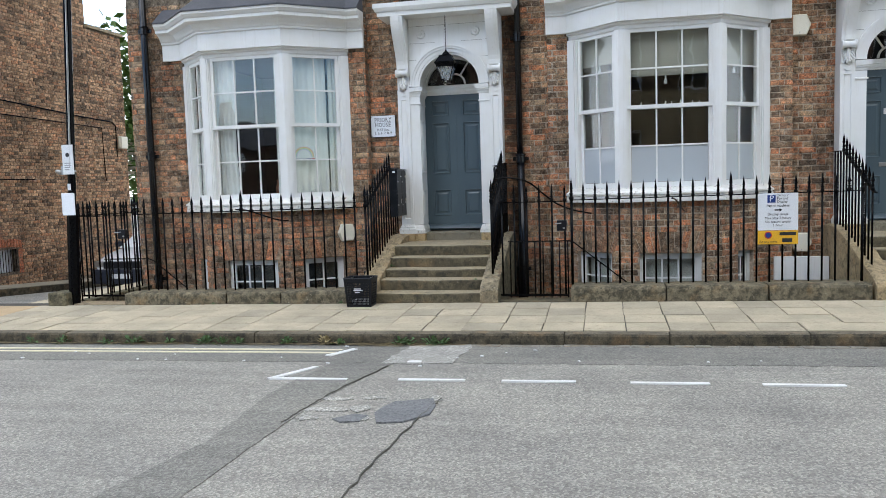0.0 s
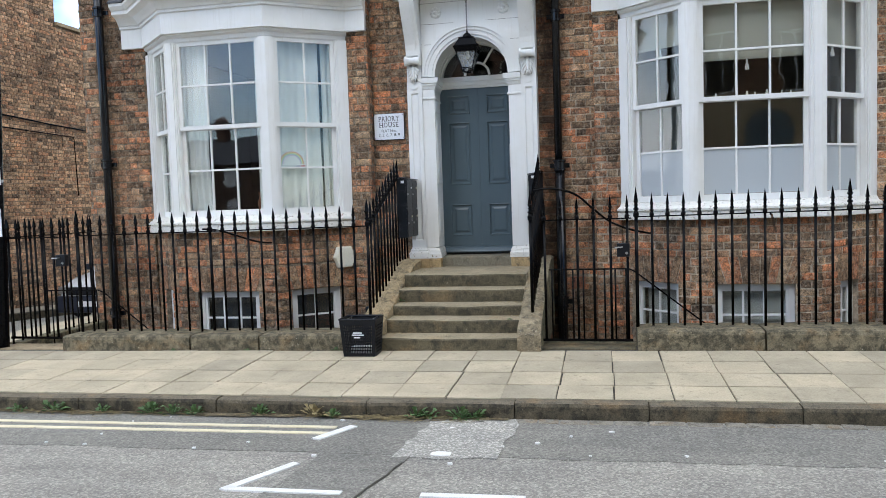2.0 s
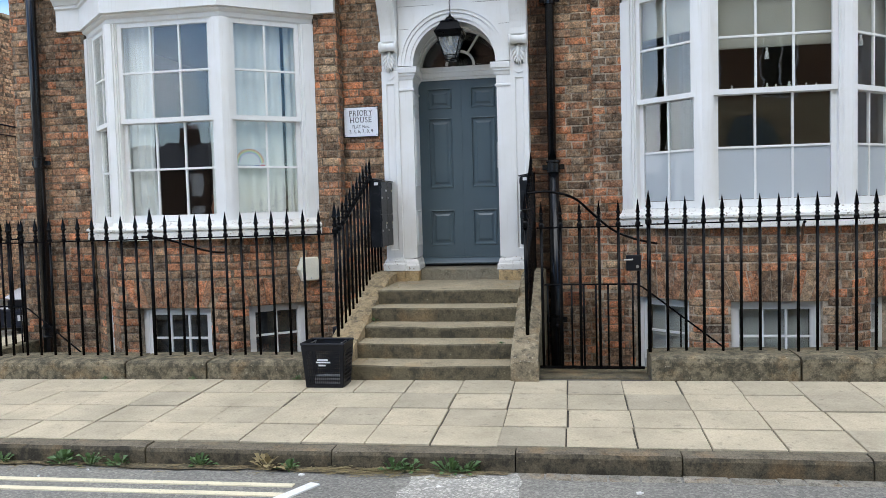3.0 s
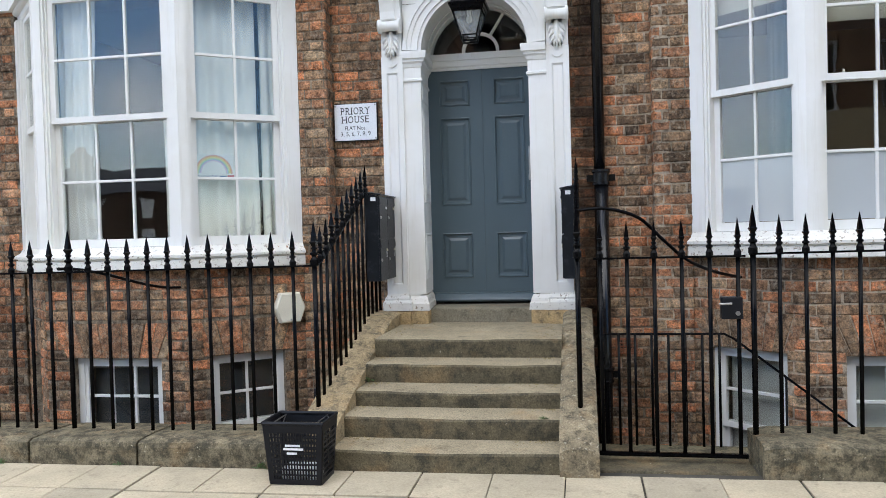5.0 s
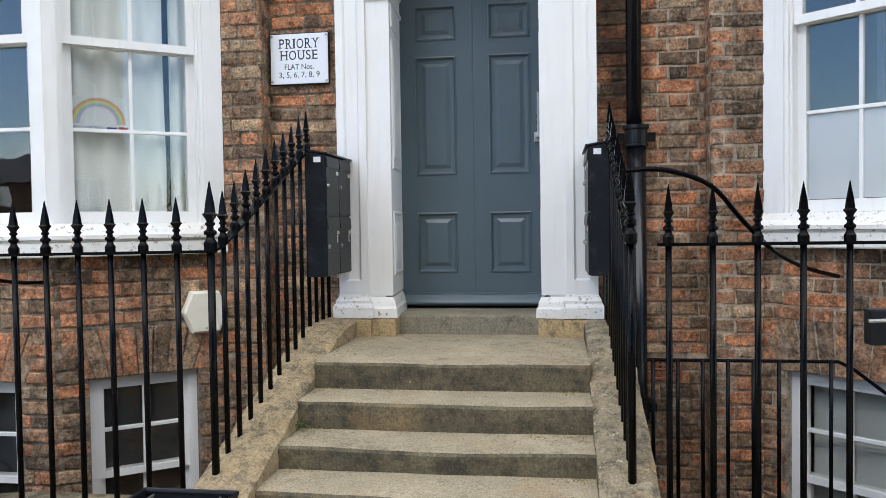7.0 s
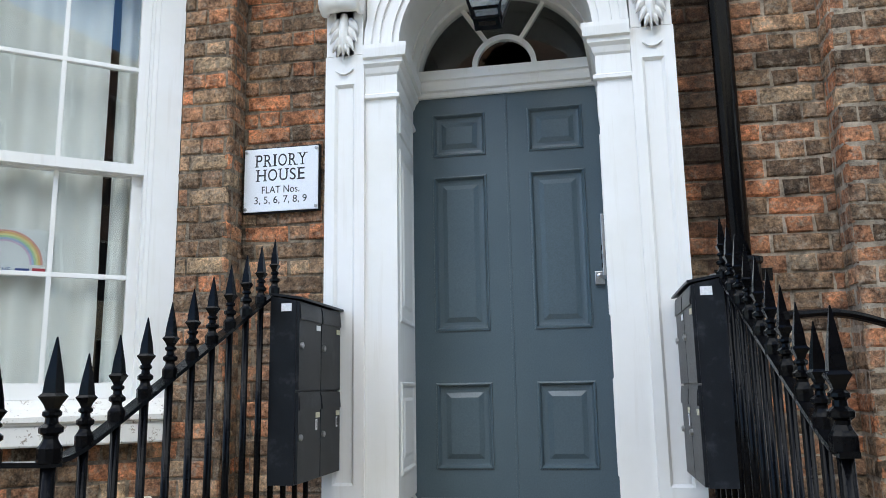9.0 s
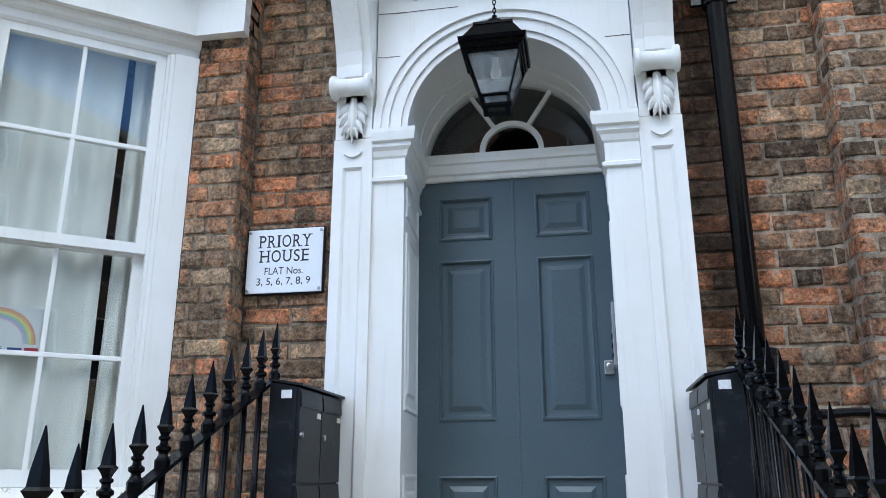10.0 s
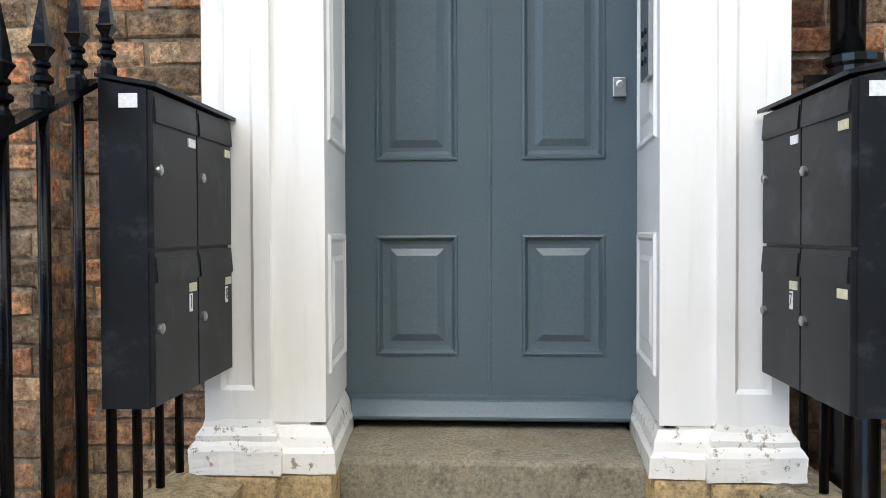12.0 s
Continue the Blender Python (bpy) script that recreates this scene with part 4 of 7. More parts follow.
def leaf_lobe(bm, root, tip, width, bulge, n=9):
    """A pointed, ridged lobe of a carved leaf lying on the wall plane and swelling towards the street."""
    root, tip = Vector(root), Vector(tip)
    d = tip - root
    side = Vector((-d.z, 0, d.x)).normalized()
    secs = []
    for k in range(n + 1):
        t = k / n
        half = width * (0.35 + 0.65 * math.sin(math.pi * min(1.0, 0.18 + 0.82 * t))) * (1 - t ** 5)
        curl = bulge * math.sin(math.pi * (0.12 + 0.78 * t)) + 0.4 * bulge * t ** 4
        o = root + d * t
        secs.append([bm.verts.new(o + side * half * q + Vector((0, -max(0.002, curl * (1 - 0.55 * q * q) - (0.006 if abs(q) == 0.5 else 0.0)), 0))) for q in (-1, -0.5, 0, 0.5, 1)])
    for p, q in zip(secs, secs[1:]):
        for i in range(4):
            bm.faces.new((p[i], p[i + 1], q[i + 1], q[i]))


def door_surround():
    ds = thing("door_surround", (DX, 11.66, 0.74), "white painted classical door surround with arch and consoles", "door surround", group="front door surrounds")
    for s in (-1, 1):
        def X(d0, d1):
            return sorted((DX + s * d0, DX + s * d1))
        # outer pilaster with sunk panel
        a, b = X(0.6, 0.785)
        bm = bmesh.new()
        walled(bm, FLAT, a, b, 1.0, 3.02, [(a + 0.045, b - 0.045, 1.09, 2.88)], 11.385, 11.64)
        box(bm, a + 0.045, b - 0.045, 11.4, 11.6, 1.09, 2.88)
        rings_loft(bm, FLAT, (a + 0.045, b - 0.045, 1.09, 2.88), [(0, 11.385), (0.006, 11.392), (0.012, 11.399)], False)
        pil = part("pilaster", bm, WHITE, ds)
        # shaped upper part under the console
        bm = bmesh.new()
        arc = [(a + 0.05 + (b - a - 0.1) * i / 10, 2.925 + 0.022 * (1 - math.sin(math.pi * i / 10))) for i in range(11)]
        prism(bm, arc + [(b - 0.05, 2.955), (a + 0.05, 2.955)], 11.372, 11.39)
        part("panel_cap", bm, WHITE, pil)
        # base mouldings
        bm = bmesh.new()
        run = [(a, 11.6), (a, 11.385), (b, 11.385), (b, 11.6)]
        sweep(bm, run, [(-0.02, 0.865), (0.035, 0.865), (0.035, 0.93), (0.028, 0.945), (0.02, 0.955), (0.02, 0.97), (0.006, 0.99), (0.0, 1.01), (-0.02, 1.01)])
        lumpy(bm, 0.004)
        box(bm, a + 0.01, b - 0.01, 11.39, 11.6, 0.866, 1.0)
        part("pilaster_base", bm, WHITE_WORN, pil, "flaking white moulded base with rust spots")
        # stone block under it
        part("stone_block", solid(a - 0.02, b + 0.02, 11.35, 11.62, 0.7, 0.862, bevel=0.015), STONE_BLOCK, ds, "worn yellow sandstone block")
        # inner jamb with panelled reveal
        c, d = X(0.452, 0.6)
        lip, deep = (DX + s * 0.452, 11.405), (DX + s * 0.49, 11.95)
        bm = bmesh.new()
        plan = [lip, (DX + s * 0.6, 11.405), (DX + s * 0.6, 11.95), deep]
        rings = [[bm.verts.new((x, y, z)) for x, y in plan] for z in (1.0, 2.84)]
        bm.faces.new(rings[0])
        bm.faces.new(rings[1][::-1])
        for q in range(4):
            bm.faces.new((rings[0][q], rings[0][(q + 1) % 4], rings[1][(q + 1) % 4], rings[1][q]))
        jamb = part("jamb", bm, WHITE, ds)
        mm, w = seg(deep, lip) if s > 0 else seg(lip, deep)
        for z0, z1 in ((1.12, 1.52), (1.78, 2.58), (2.65, 2.82)):
            bm = bmesh.new()
            u0, u1 = (0.1, w - 0.06) if s > 0 else (0.06, w - 0.1)
            rings_loft(bm, mm, (u0, u1, z0, z1), [(0, 0.0), (0.006, -0.008), (0.016, -0.008), (0.026, -0.001), (0.07, -0.001), (0.085, -0.008)])
            part("reveal_panel", bm, WHITE, jamb)
        bm = bmesh.new()
        run = [(deep[0], 11.89), lip, (d - 0.001, 11.405), (d - 0.001, 11.6)] if s > 0 else [(c + 0.001, 11.6), (c + 0.001, 11.405), lip, (deep[0], 11.89)]
        sweep(bm, run, [(-0.02, 0.865), (0.03, 0.865), (0.03, 0.92), (0.02, 0.935), (0.015, 0.96), (0.0, 0.99), (-0.02, 0.99)])
        lumpy(bm, 0.004)
        part("jamb_base", bm, WHITE_WORN, jamb)
        bm = bmesh.new()
        prism(bm, [(c + 0.045, 0.866), (d - 0.01, 0.866), (d - 0.01, 1.0), (c + 0.045, 1.0)] if s > 0 else [(c + 0.01, 0.866), (d - 0.045, 0.866), (d - 0.045, 1.0), (c + 0.01, 1.0)], 11.41, 11.94)
        part("jamb_core", bm, WHITE_WORN, jamb)
        part("stone_block", solid(c - 0.02, d + 0.02, 11.375, 11.9, 0.7, 0.862, bevel=0.012), STONE_BLOCK, ds, "worn yellow sandstone block")
        # impost capital
        bm = bmesh.new()
        sweep(bm, [(deep[0], 11.92), lip, (d - 0.001, 11.405)] if s > 0 else [(c + 0.001, 11.405), lip, (deep[0], 11.92)], [(-0.05, 2.8), (0.004, 2.8), (0.016, 2.805), (0.016, 2.822), (0.004, 2.83), (0.004, 2.915), (0.012, 2.925), (0.02, 2.95), (0.034, 2.965), (0.034, 2.985), (0.05, 2.99), (0.055, 3.03), (0.055, 3.05), (-0.05, 3.05)])
        box(bm, c + 0.05 * (s > 0), d - 0.05 * (s < 0), 11.42, 11.93, 2.8, 3.05)
        part("impost", bm, WHITE, ds)
        # scroll bracket carrying the hood
        bm = bmesh.new()
        mm = pose((a + b) / 2 + 0.085, 11.385, 0, 0, 0, 90)
        curve = []
        for i in range(13):
            t = i / 12
            curve.append((-0.02 - 0.3 * (3 * t * t - 2 * t ** 3) * 0.95 + 0.0, 3.33 + 0.72 * t))
        front = [(u, z) for u, z in curve]
        bmp = [(u, z) for u, z in front] + [(0.25, 4.05), (0.25, 3.022), (0.0, 3.022), (0.0, 3.3)]
        half = (b - a) / 2 - 0.005
        for w0, w1, dd in ((-half, half, 0.0), (-half + 0.045, half - 0.045, -0.012)):
            vs0, vs1 = [], []
            for u, z in bmp:
                off = dd if u < 0 else 0
                vs0.append(bm.verts.new(((a + b) / 2 + w0, 11.385 + u + off, z)))
                vs1.append(bm.verts.new(((a + b) / 2 + w1, 11.385 + u + off, z)))
            bm.faces.new(vs0)
            bm.faces.new(vs1[::-1])
            for i in range(len(vs0)):
                j = (i + 1) % len(vs0)
                bm.faces.new((vs0[j], vs0[i], vs1[i], vs1[j]))
        br = part("console", bm, WHITE, ds, "tall curved white bracket")
        bm = bmesh.new()
        spin = pose((a + b) / 2, 11.335, 3.262, 0, 90, 0)
        lathe(bm, [(0.012, -0.098), (0.03, -0.092), (0.034, -0.096), (0.056, -0.096), (0.06, -0.088), (0.058, -0.074), (0.044, -0.068), (0.04, 0.0), (0.044, 0.068), (0.058, 0.074), (0.06, 0.088), (0.056, 0.096), (0.034, 0.096), (0.03, 0.092), (0.012, 0.098)], steps=22, m=spin)
        part("scroll", bm, WHITE, br, smooth=True)
        # carved leaf
        bm = bmesh.new()
        mx = (a + b) / 2
        for q in (-1, 1):
            leaf_lobe(bm, (mx + q * 0.018, 11.384, 3.2), (mx + q * 0.07, 11.38, 3.125), 0.02, 0.03)
            leaf_lobe(bm, (mx + q * 0.014, 11.384, 3.165), (mx + q * 0.064, 11.38, 3.075), 0.019, 0.036)
            leaf_lobe(bm, (mx + q * 0.01, 11.384, 3.12), (mx + q * 0.05, 11.38, 3.03), 0.017, 0.042)
            leaf_lobe(bm, (mx + q * 0.006, 11.384, 3.08), (mx + q * 0.028, 11.38, 3.005), 0.014, 0.05)
        leaf_lobe(bm, (mx, 11.382, 3.225), (mx, 11.378, 2.985), 0.022, 0.05, 14)
        part("carved_leaf", bm, WHITE, br, "carved acanthus leaf", smooth=True)
    # spandrel wall with round opening
    bm = bmesh.new()
    n, R, x0, x1, zt = 32, 0.5, DX - 0.6, DX + 0.6, 4.1
    arc = [(DX + R * math.cos(math.pi * i / n), SPR + R * math.sin(math.pi * i / n)) for i in range(n + 1)]
    left = [(x1, SPR)] + [(x1, zt), (x0, zt), (x0, SPR)]
    mid = n // 2
    prism(bm, arc[:mid + 1] + [(DX, zt), (x1, zt), (x1, SPR)], 11.43, 11.64)
    prism(bm, arc[mid:] + [(x0, SPR), (x0, zt), (DX, zt)], 11.43, 11.64)
    part("spandrel", bm, WHITE, ds)
    # archivolt rings and deep soffit
    bm = bmesh.new()
    for r0, r1, y in ((0.445, 0.475, 11.425), (0.475, 0.53, 11.412), (0.53, 0.565, 11.398), (0.565, 0.6, 11.385)):
        ring_arch(bm, r0, r1, y, 11.5)
    part("archivolt", bm, WHITE, ds)
    bm = bmesh.new()
    for r0, r1, y0, y1 in ((0.447, 0.52, 11.5, 11.7), (0.44, 0.52, 11.7, 11.75), (0.458, 0.52, 11.75, 11.86), (0.445, 0.52, 11.86, 11.95)):
        ring_arch(bm, r0, r1, y0 + 0.001, y1)
    part("soffit", bm, WHITE, ds)
    # joints of the boarded spandrel and rosettes
    for s in (-1, 1):
        for k, (z, u0, u1) in enumerate(((3.46, 0.485, 0.597), (3.7, 0.2, 0.597), (3.95, 0.02, 0.597))):
            bm = bmesh.new()
            n = 9
            for i in range(n):
                ua, ub = u0 + (u1 - u0) * i / n, u0 + (u1 - u0) * (i + 1) / n
                h0 = 0.0012 + 0.0022 * max(0.0, noise.noise(Vector((i * 0.9, k * 3.1, s))))
                zz = z + 0.004 * noise.noise(Vector((i * 0.3, k, s * 2)))
                box(bm, *sorted((DX + s * ua, DX + s * ub)), 11.4275, 11.44, zz - h0, zz + h0)
            part("board_joint", bm, CRACKED, ds, "dark open joint between painted boards")
        bm = bmesh.new()
        for k in range(8):
            aa = k * math.pi / 4
            lathe(bm, [(0.004, -0.016), (0.024, -0.012), (0.028, 0.0)], steps=8, m=pose(DX + s * 0.41 + 0.045 * math.cos(aa), 11.428, 3.83 + 0.045 * math.sin(aa), -90))
        lathe(bm, [(0.006, -0.024), (0.026, -0.016), (0.03, 0.0)], steps=10, m=pose(DX + s * 0.41, 11.428, 3.83, -90))
        part("rosette", bm, WHITE, ds, smooth=True)
    # transom
    bm = bmesh.new()
    sweep(bm, [(DX - 0.48, 11.9), (DX + 0.48, 11.9)], [(-0.1, 2.975), (0.02, 2.975), (0.025, 2.985), (0.025, 3.0), (0.04, 3.006), (0.048, 3.03), (0.05, 3.05), (0.065, 3.055), (0.065, 3.072), (0.03, 3.08), (0.03, 3.12), (0.0, 3.125), (-0.1, 3.125)])
    part("transom", bm, WHITE, ds)
    # fanlight
    cz = 3.135
    bm = bmesh.new()
    ring_arch(bm, 0.14, 0.168, 11.905, 11.935, 20, DX, cz)
    fan = part("fanlight_bars", bm, WHITE, ds)
    for deg in (57, 123):
        aa = math.radians(deg)
        d0 = Vector((math.cos(aa), 0, math.sin(aa)))
        bm = bmesh.new()
        box(bm, 0.165, 0.44, -0.015, 0.015, -0.011, 0.011, Matrix.Translation((DX, 11.92, cz)) @ Matrix.Rotation(-aa, 4, "Y"))
        part("glazing_bar", bm, WHITE, fan)
    bm = bmesh.new()
    n = 24
    prism(bm, [(DX + 0.45 * math.cos(math.pi * i / n), cz + 0.43 * math.sin(math.pi * i / n)) for i in range(n + 1)], 11.918, 11.922)
    pn = part("pane", bm, GLASS, fan)
    pn.visible_shadow = False
    # hood
    bm = bmesh.new()
    sweep(bm, [(DX - 0.98, 11.66), (DX - 0.98, 11.1), (DX + 0.98, 11.1), (DX + 0.98, 11.66)], [(-0.2, 4.06), (0.0, 4.06), (0.0, 4.12), (0.02, 4.125), (0.035, 4.15), (0.05, 4.18), (0.05, 4.24), (-0.2, 4.26)])
    box(bm, DX - 0.9, DX + 0.9, 11.15, 11.64, 4.065, 4.25)
    part("hood", bm, WHITE, ds, "flat white hood over the door")
    return ds


def front_door(index):
    m = pose(DX, 11.9, 0)
    dr = thing("door_%d" % index, (DX, 11.93, 0.88), "closed blue-grey six-panelled front door", "door", kind="structure")
    panels = []
    for s in (-1, 1):
        a, b = (0.107, 0.383) if s > 0 else (-0.383, -0.107)
        for z0, z1 in ((1.108, 1.513), (1.762, 2.552), (2.655, 2.886)):
            panels.append((a, b, z0, z1))
    bm = bmesh.new()
    walled(bm, m, -0.498, 0.498, 0.885, 2.985, panels, 0.0, 0.05)
    leaf = part("leaf", bm, DOOR_PAINT, dr)
    for rect in panels:
        bm = bmesh.new()
        rings_loft(bm, m, rect, [(0.0, 0.0), (0.002, -0.007), (0.008, -0.009), (0.013, -0.004), (0.02, 0.012), (0.032, 0.014), (0.046, 0.014), (0.07, 0.003)])
        part("panel", bm, DOOR_PAINT, leaf)
    part("bead", solid(-0.006, 0.006, -0.004, 0.01, 0.97, 2.985, m=m, bevel=0.002), DOOR_PAINT, leaf)
    bm = bmesh.new()
    sweep(bm, [(DX - 0.464, 11.9), (DX + 0.464, 11.9)], [(-0.01, 0.9), (0.052, 0.9), (0.062, 0.905), (0.062, 0.914), (0.057, 0.924), (0.03, 0.958), (0.024, 0.963), (0.024, 0.972), (0.0, 0.977), (-0.01, 0.977)])
    part("weatherboard", bm, DOOR_PAINT, dr, "blue-grey drip board along the foot")
    bm = bmesh.new()
    box(bm, 0.405, 0.45, -0.012, 0.0, 1.965, 2.03, m, 0.003)
    lock = part("lock", bm, STEEL, dr, "small steel lock")
    bm = bmesh.new()
    lathe(bm, [(0.014, 0.0), (0.014, 0.008), (0.008, 0.01)], steps=12, m=m @ pose(0.428, -0.012, 2.005, 90))
    box(bm, 0.408, 0.448, -0.025, -0.012, 1.966, 1.974, m)
    part("keyhole", bm, STEEL, lock)
    return dr


NEXT = Matrix.Translation((6.14, 0, 0.02))
surround = door_surround()
copy_thing(surround, NEXT @ surround.matrix_basis)
door = front_door(1)
door2 = copy_thing(door, NEXT @ door.matrix_basis)
door2.name = "door_2"
tagged(door2, "closed blue-grey panelled front door with letter slot")
part("letter_slot", solid(DX + 6.14 - 0.13, DX + 6.14 + 0.13, 11.885, 11.91, 1.655, 1.715, bevel=0.005), STEEL, door2, "pale metal letter slot")
part("number_plate", solid(DX + 6.14 - 0.08, DX + 6.14 + 0.08, 11.885, 11.905, 2.38, 2.46, bevel=0.003), SIGN_WHITE, door2, "small white number plate")

# ---- steps up to the doors ----
GOING, STEP_Y = 0.265, 9.44
TOPS = (0.234, 0.371, 0.48, 0.614, 0.752)


def stairway(dx, dz):
    st = thing("steps", (-2.2 + dx, STEP_Y, 0.1 + dz), "worn, stained sandstone steps with darker olive-brown risers", "steps", group="front steps", kind="structure")
    x0, x1 = -2.885 + dx, -1.52 + dx
    for i in range(5):
        y0 = STEP_Y + GOING * i
        y1 = 11.95 if i == 4 else y0 + GOING + 0.06
        top = TOPS[i] + dz
        bot = (TOPS[i - 1] - 0.012 if i else 0.02) + dz
        bm = bmesh.new()
        n = 40
        secs = []
        for k in range(n + 1):
            xx = x0 + (x1 - x0) * k / n
            worn = (0.011, 0.008, 0.013, 0.007, 0.005)[i] * math.exp(-((k / n - (0.45, 0.5, 0.56, 0.6, 0.5)[i]) / 0.27) ** 2) + 0.004 * noise.noise(Vector((xx * 3, i * 5.3, 8)))
            j = 0.006 * noise.noise(Vector((xx * 4, i * 3.1, 0))) + 0.003 * noise.noise(Vector((xx * 19, i, 3)))
            chip = 0.022 * max(0, noise.noise(Vector((xx * 8, i * 7.7, 2))) - 0.2) + 0.004 * abs(noise.noise(Vector((xx * 31, i * 2.7, 5))))
            secs.append([bm.verts.new(c) for c in ((xx, y0 + 0.012 + j, bot), (xx, y0 + 0.004 + j, top - 0.06), (xx, y0 + j + chip * 0.7, top - 0.018 - worn), (xx, y0 + 0.008 + chip, top - 0.004 - worn - chip * 0.5), (xx, y0 + 0.05, top - worn), (xx, y0 + 0.2, top - worn * 0.6), (xx, y1, top), (xx, y1, bot))])
        for s0, s1 in zip(secs, secs[1:]):
            for q in range(8):
                r = (q + 1) % 8
                bm.faces.new((s0[q], s0[r], s1[r], s1[q]))
        bm.faces.new(secs[0])
        bm.faces.new(secs[-1][::-1])
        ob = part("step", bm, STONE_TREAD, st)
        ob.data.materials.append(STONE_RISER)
        # front faces take the darker riser stone
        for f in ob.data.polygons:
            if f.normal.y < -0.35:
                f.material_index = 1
    bm = bmesh.new()
    box(bm, DX + dx - 0.455, DX + dx + 0.455, 11.49, 11.96, TOPS[4] + dz - 0.02, 0.872 + dz, bevel=0.014)
    part("threshold", bm, STONE_SILL, st, "smooth grey stone threshold")
    # flank walls with sloping copings
    for a, b, side in ((-3.13 + dx, -2.885 + dx, -1), (-1.52 + dx, -1.295 + dx, 1)):
        bm = bmesh.new()
        prof = [(9.42, 0.0), (9.415, 0.15), (9.42, 0.27), (9.445, 0.312), (9.5, 0.342), (9.6, 0.385)]
        joints = (0.3, 0.66)
        for k in range(1, 33):
            t = k / 32
            dip = 0.014 if any(abs(t - q) < 0.017 for q in joints) else 0.0
            prof.append((9.6 + 1.4 * t, 0.385 + 0.5 * t - 0.03 * t ** 3 - dip))
        prof += [(11.1, 0.866), (11.2, 0.87), (11.34, 0.865), (11.62, 0.86)]
        nx = 8
        cols_ = []
        for k in range(nx + 1):
            xx = a + (b - a) * k / nx
            edge = 0.026 * (abs(k / nx - 0.5) * 2) ** 4
            cols_.append([bm.verts.new((xx + 0.008 * noise.noise(Vector((y * 9, k * 0.6, side))) * (1 if k in (0, 8) else 0.3), y, (z + dz if z > 0 else 0.02) - (edge if z > 0.1 else 0) + 0.012 * noise.noise(Vector((xx * 14 + dx, y * 9, side * 3))) + 0.006 * noise.noise(Vector((xx * 40, y * 30, side))))) for y, z in prof] + [bm.verts.new((xx, 11.62, 0.02))])
        for c0, c1 in zip(cols_, cols_[1:]):
            for q in range(len(c0)):
                r = (q + 1) % len(c0)
                bm.faces.new((c0[q], c0[r], c1[r], c1[q]))
        bm.faces.new(cols_[0])
        bm.faces.new(cols_[-1][::-1])
        ob = part("coping", bm, STONE_PALE if side < 0 else STONE_COPING, st, "chipped sandstone coping beside the steps")
        ob.data.materials.append(STONE_GREEN)
        for f in ob.data.polygons:
            if abs(f.normal.x) > 0.7 and side > 0:
                f.material_index = 1
        m, w = seg((a + 0.02, 11.6), (a + 0.02, 9.6)) if side < 0 else seg((b - 0.02, 9.6), (b - 0.02, 11.6))
        bm = bmesh.new()
        box(bm, a + 0.03, b - 0.03, 9.6, 11.62, AREA, 0.05)
        part("flank_wall", bm, MORTAR, st)
        brick_field(m, 0, w, AREA, 0.02, [], 0.1)
    return st


stairway(0, 0)
stairway(6.14, 0.03)

# ---- area below the pavement, plinths ----
tagged(part("floor_area", solid(-7.5, 8, 9.9, 11.9, AREA - 0.1, AREA), STONE_GREEN), "damp stone floor of the basement area", "floor", kind="structure")
bm = bmesh.new()
box(bm, -7.5, -3.05, 9.6, 9.9, AREA, 0.06)
box(bm, -1.3, 8.0, 9.6, 9.9, AREA, 0.06)
tagged(part("wall_area", bm, MORTAR), "dark retaining wall under the railings", "wall", kind="structure")
box_l = [(-6.5, -4.98), (-4.97, -4.2), (-4.19, -3.13)]
box_r = [(-0.4, 0.72), (0.73, 1.87), (1.88, 2.98)]


def plinth(runs, top):
    pl = thing("railing_plinth", (runs[0][0], 9.47, 0.1), "mossy sandstone plinth under the iron railings", "plinth", group="railing plinths", kind="structure")
    for a, b in runs:
        bm = bmesh.new()
        n = 12
        secs = []
        for k in range(n + 1):
            xx = a + 0.004 + (b - a - 0.008) * k / n
            e = 0.012 * (abs(k / n - 0.5) * 2) ** 8
            j = 0.006 * noise.noise(Vector((xx * 4, 1, 0)))
            z = top + grade(xx) + 0.005 * noise.noise(Vector((xx * 3, 4, 1))) - e
            secs.append([bm.verts.new(c) for c in ((xx, 9.47 + j, pave_height(xx, BACK_Y) - 0.1), (xx, 9.465 + j + e, z - 0.05), (xx, 9.475 + j, z - 0.02), (xx, 9.51 + j, z - 0.003), (xx, 9.7, z), (xx, 9.92, z - 0.01), (xx, 9.93, -0.1))])
        for s0, s1 in zip(secs, secs[1:]):
            for q in range(7):
                r = (q + 1) % 7
                bm.faces.new((s0[q], s0[r], s1[r], s1[q]))
        bm.faces.new(secs[0])
        bm.faces.new(secs[-1][::-1])
        part("plinth_stone", bm, STONE_PLINTH, pl)
    return pl


plinth(box_l, 0.275)
plinth(box_r, 0.3)

# ---- railings ----
RAIL = 1.345


def finial_mesh(k=1.0):
    bm = bmesh.new()
    lathe(bm, [(r * k, z * k) for r, z in ((0.014, 0.0), (0.021, 0.003), (0.0215, 0.028), (0.016, 0.036), (0.0125, 0.044), (0.013, 0.05), (0.0205, 0.055), (0.0205, 0.064), (0.0115, 0.071), (0.0105, 0.08), (0.0165, 0.085), (0.016, 0.091), (0.01, 0.096))], steps=10)
    lathe(bm, [(r * k, z * k) for r, z in ((0.01, 0.092), (0.0155, 0.104), (0.0255, 0.118), (0.0185, 0.124), (0.0155, 0.15), (0.0015, 0.224))], steps=4, m=pose(0, 0, 0, 0, 0, 45))
    me = bpy.data.meshes.new("finial")
    bm.to_mesh(me)
    bm.free()
    me.materials.append(IRON)
    return me


FINIAL, FINIAL_BIG = finial_mesh(), finial_mesh(1.27)


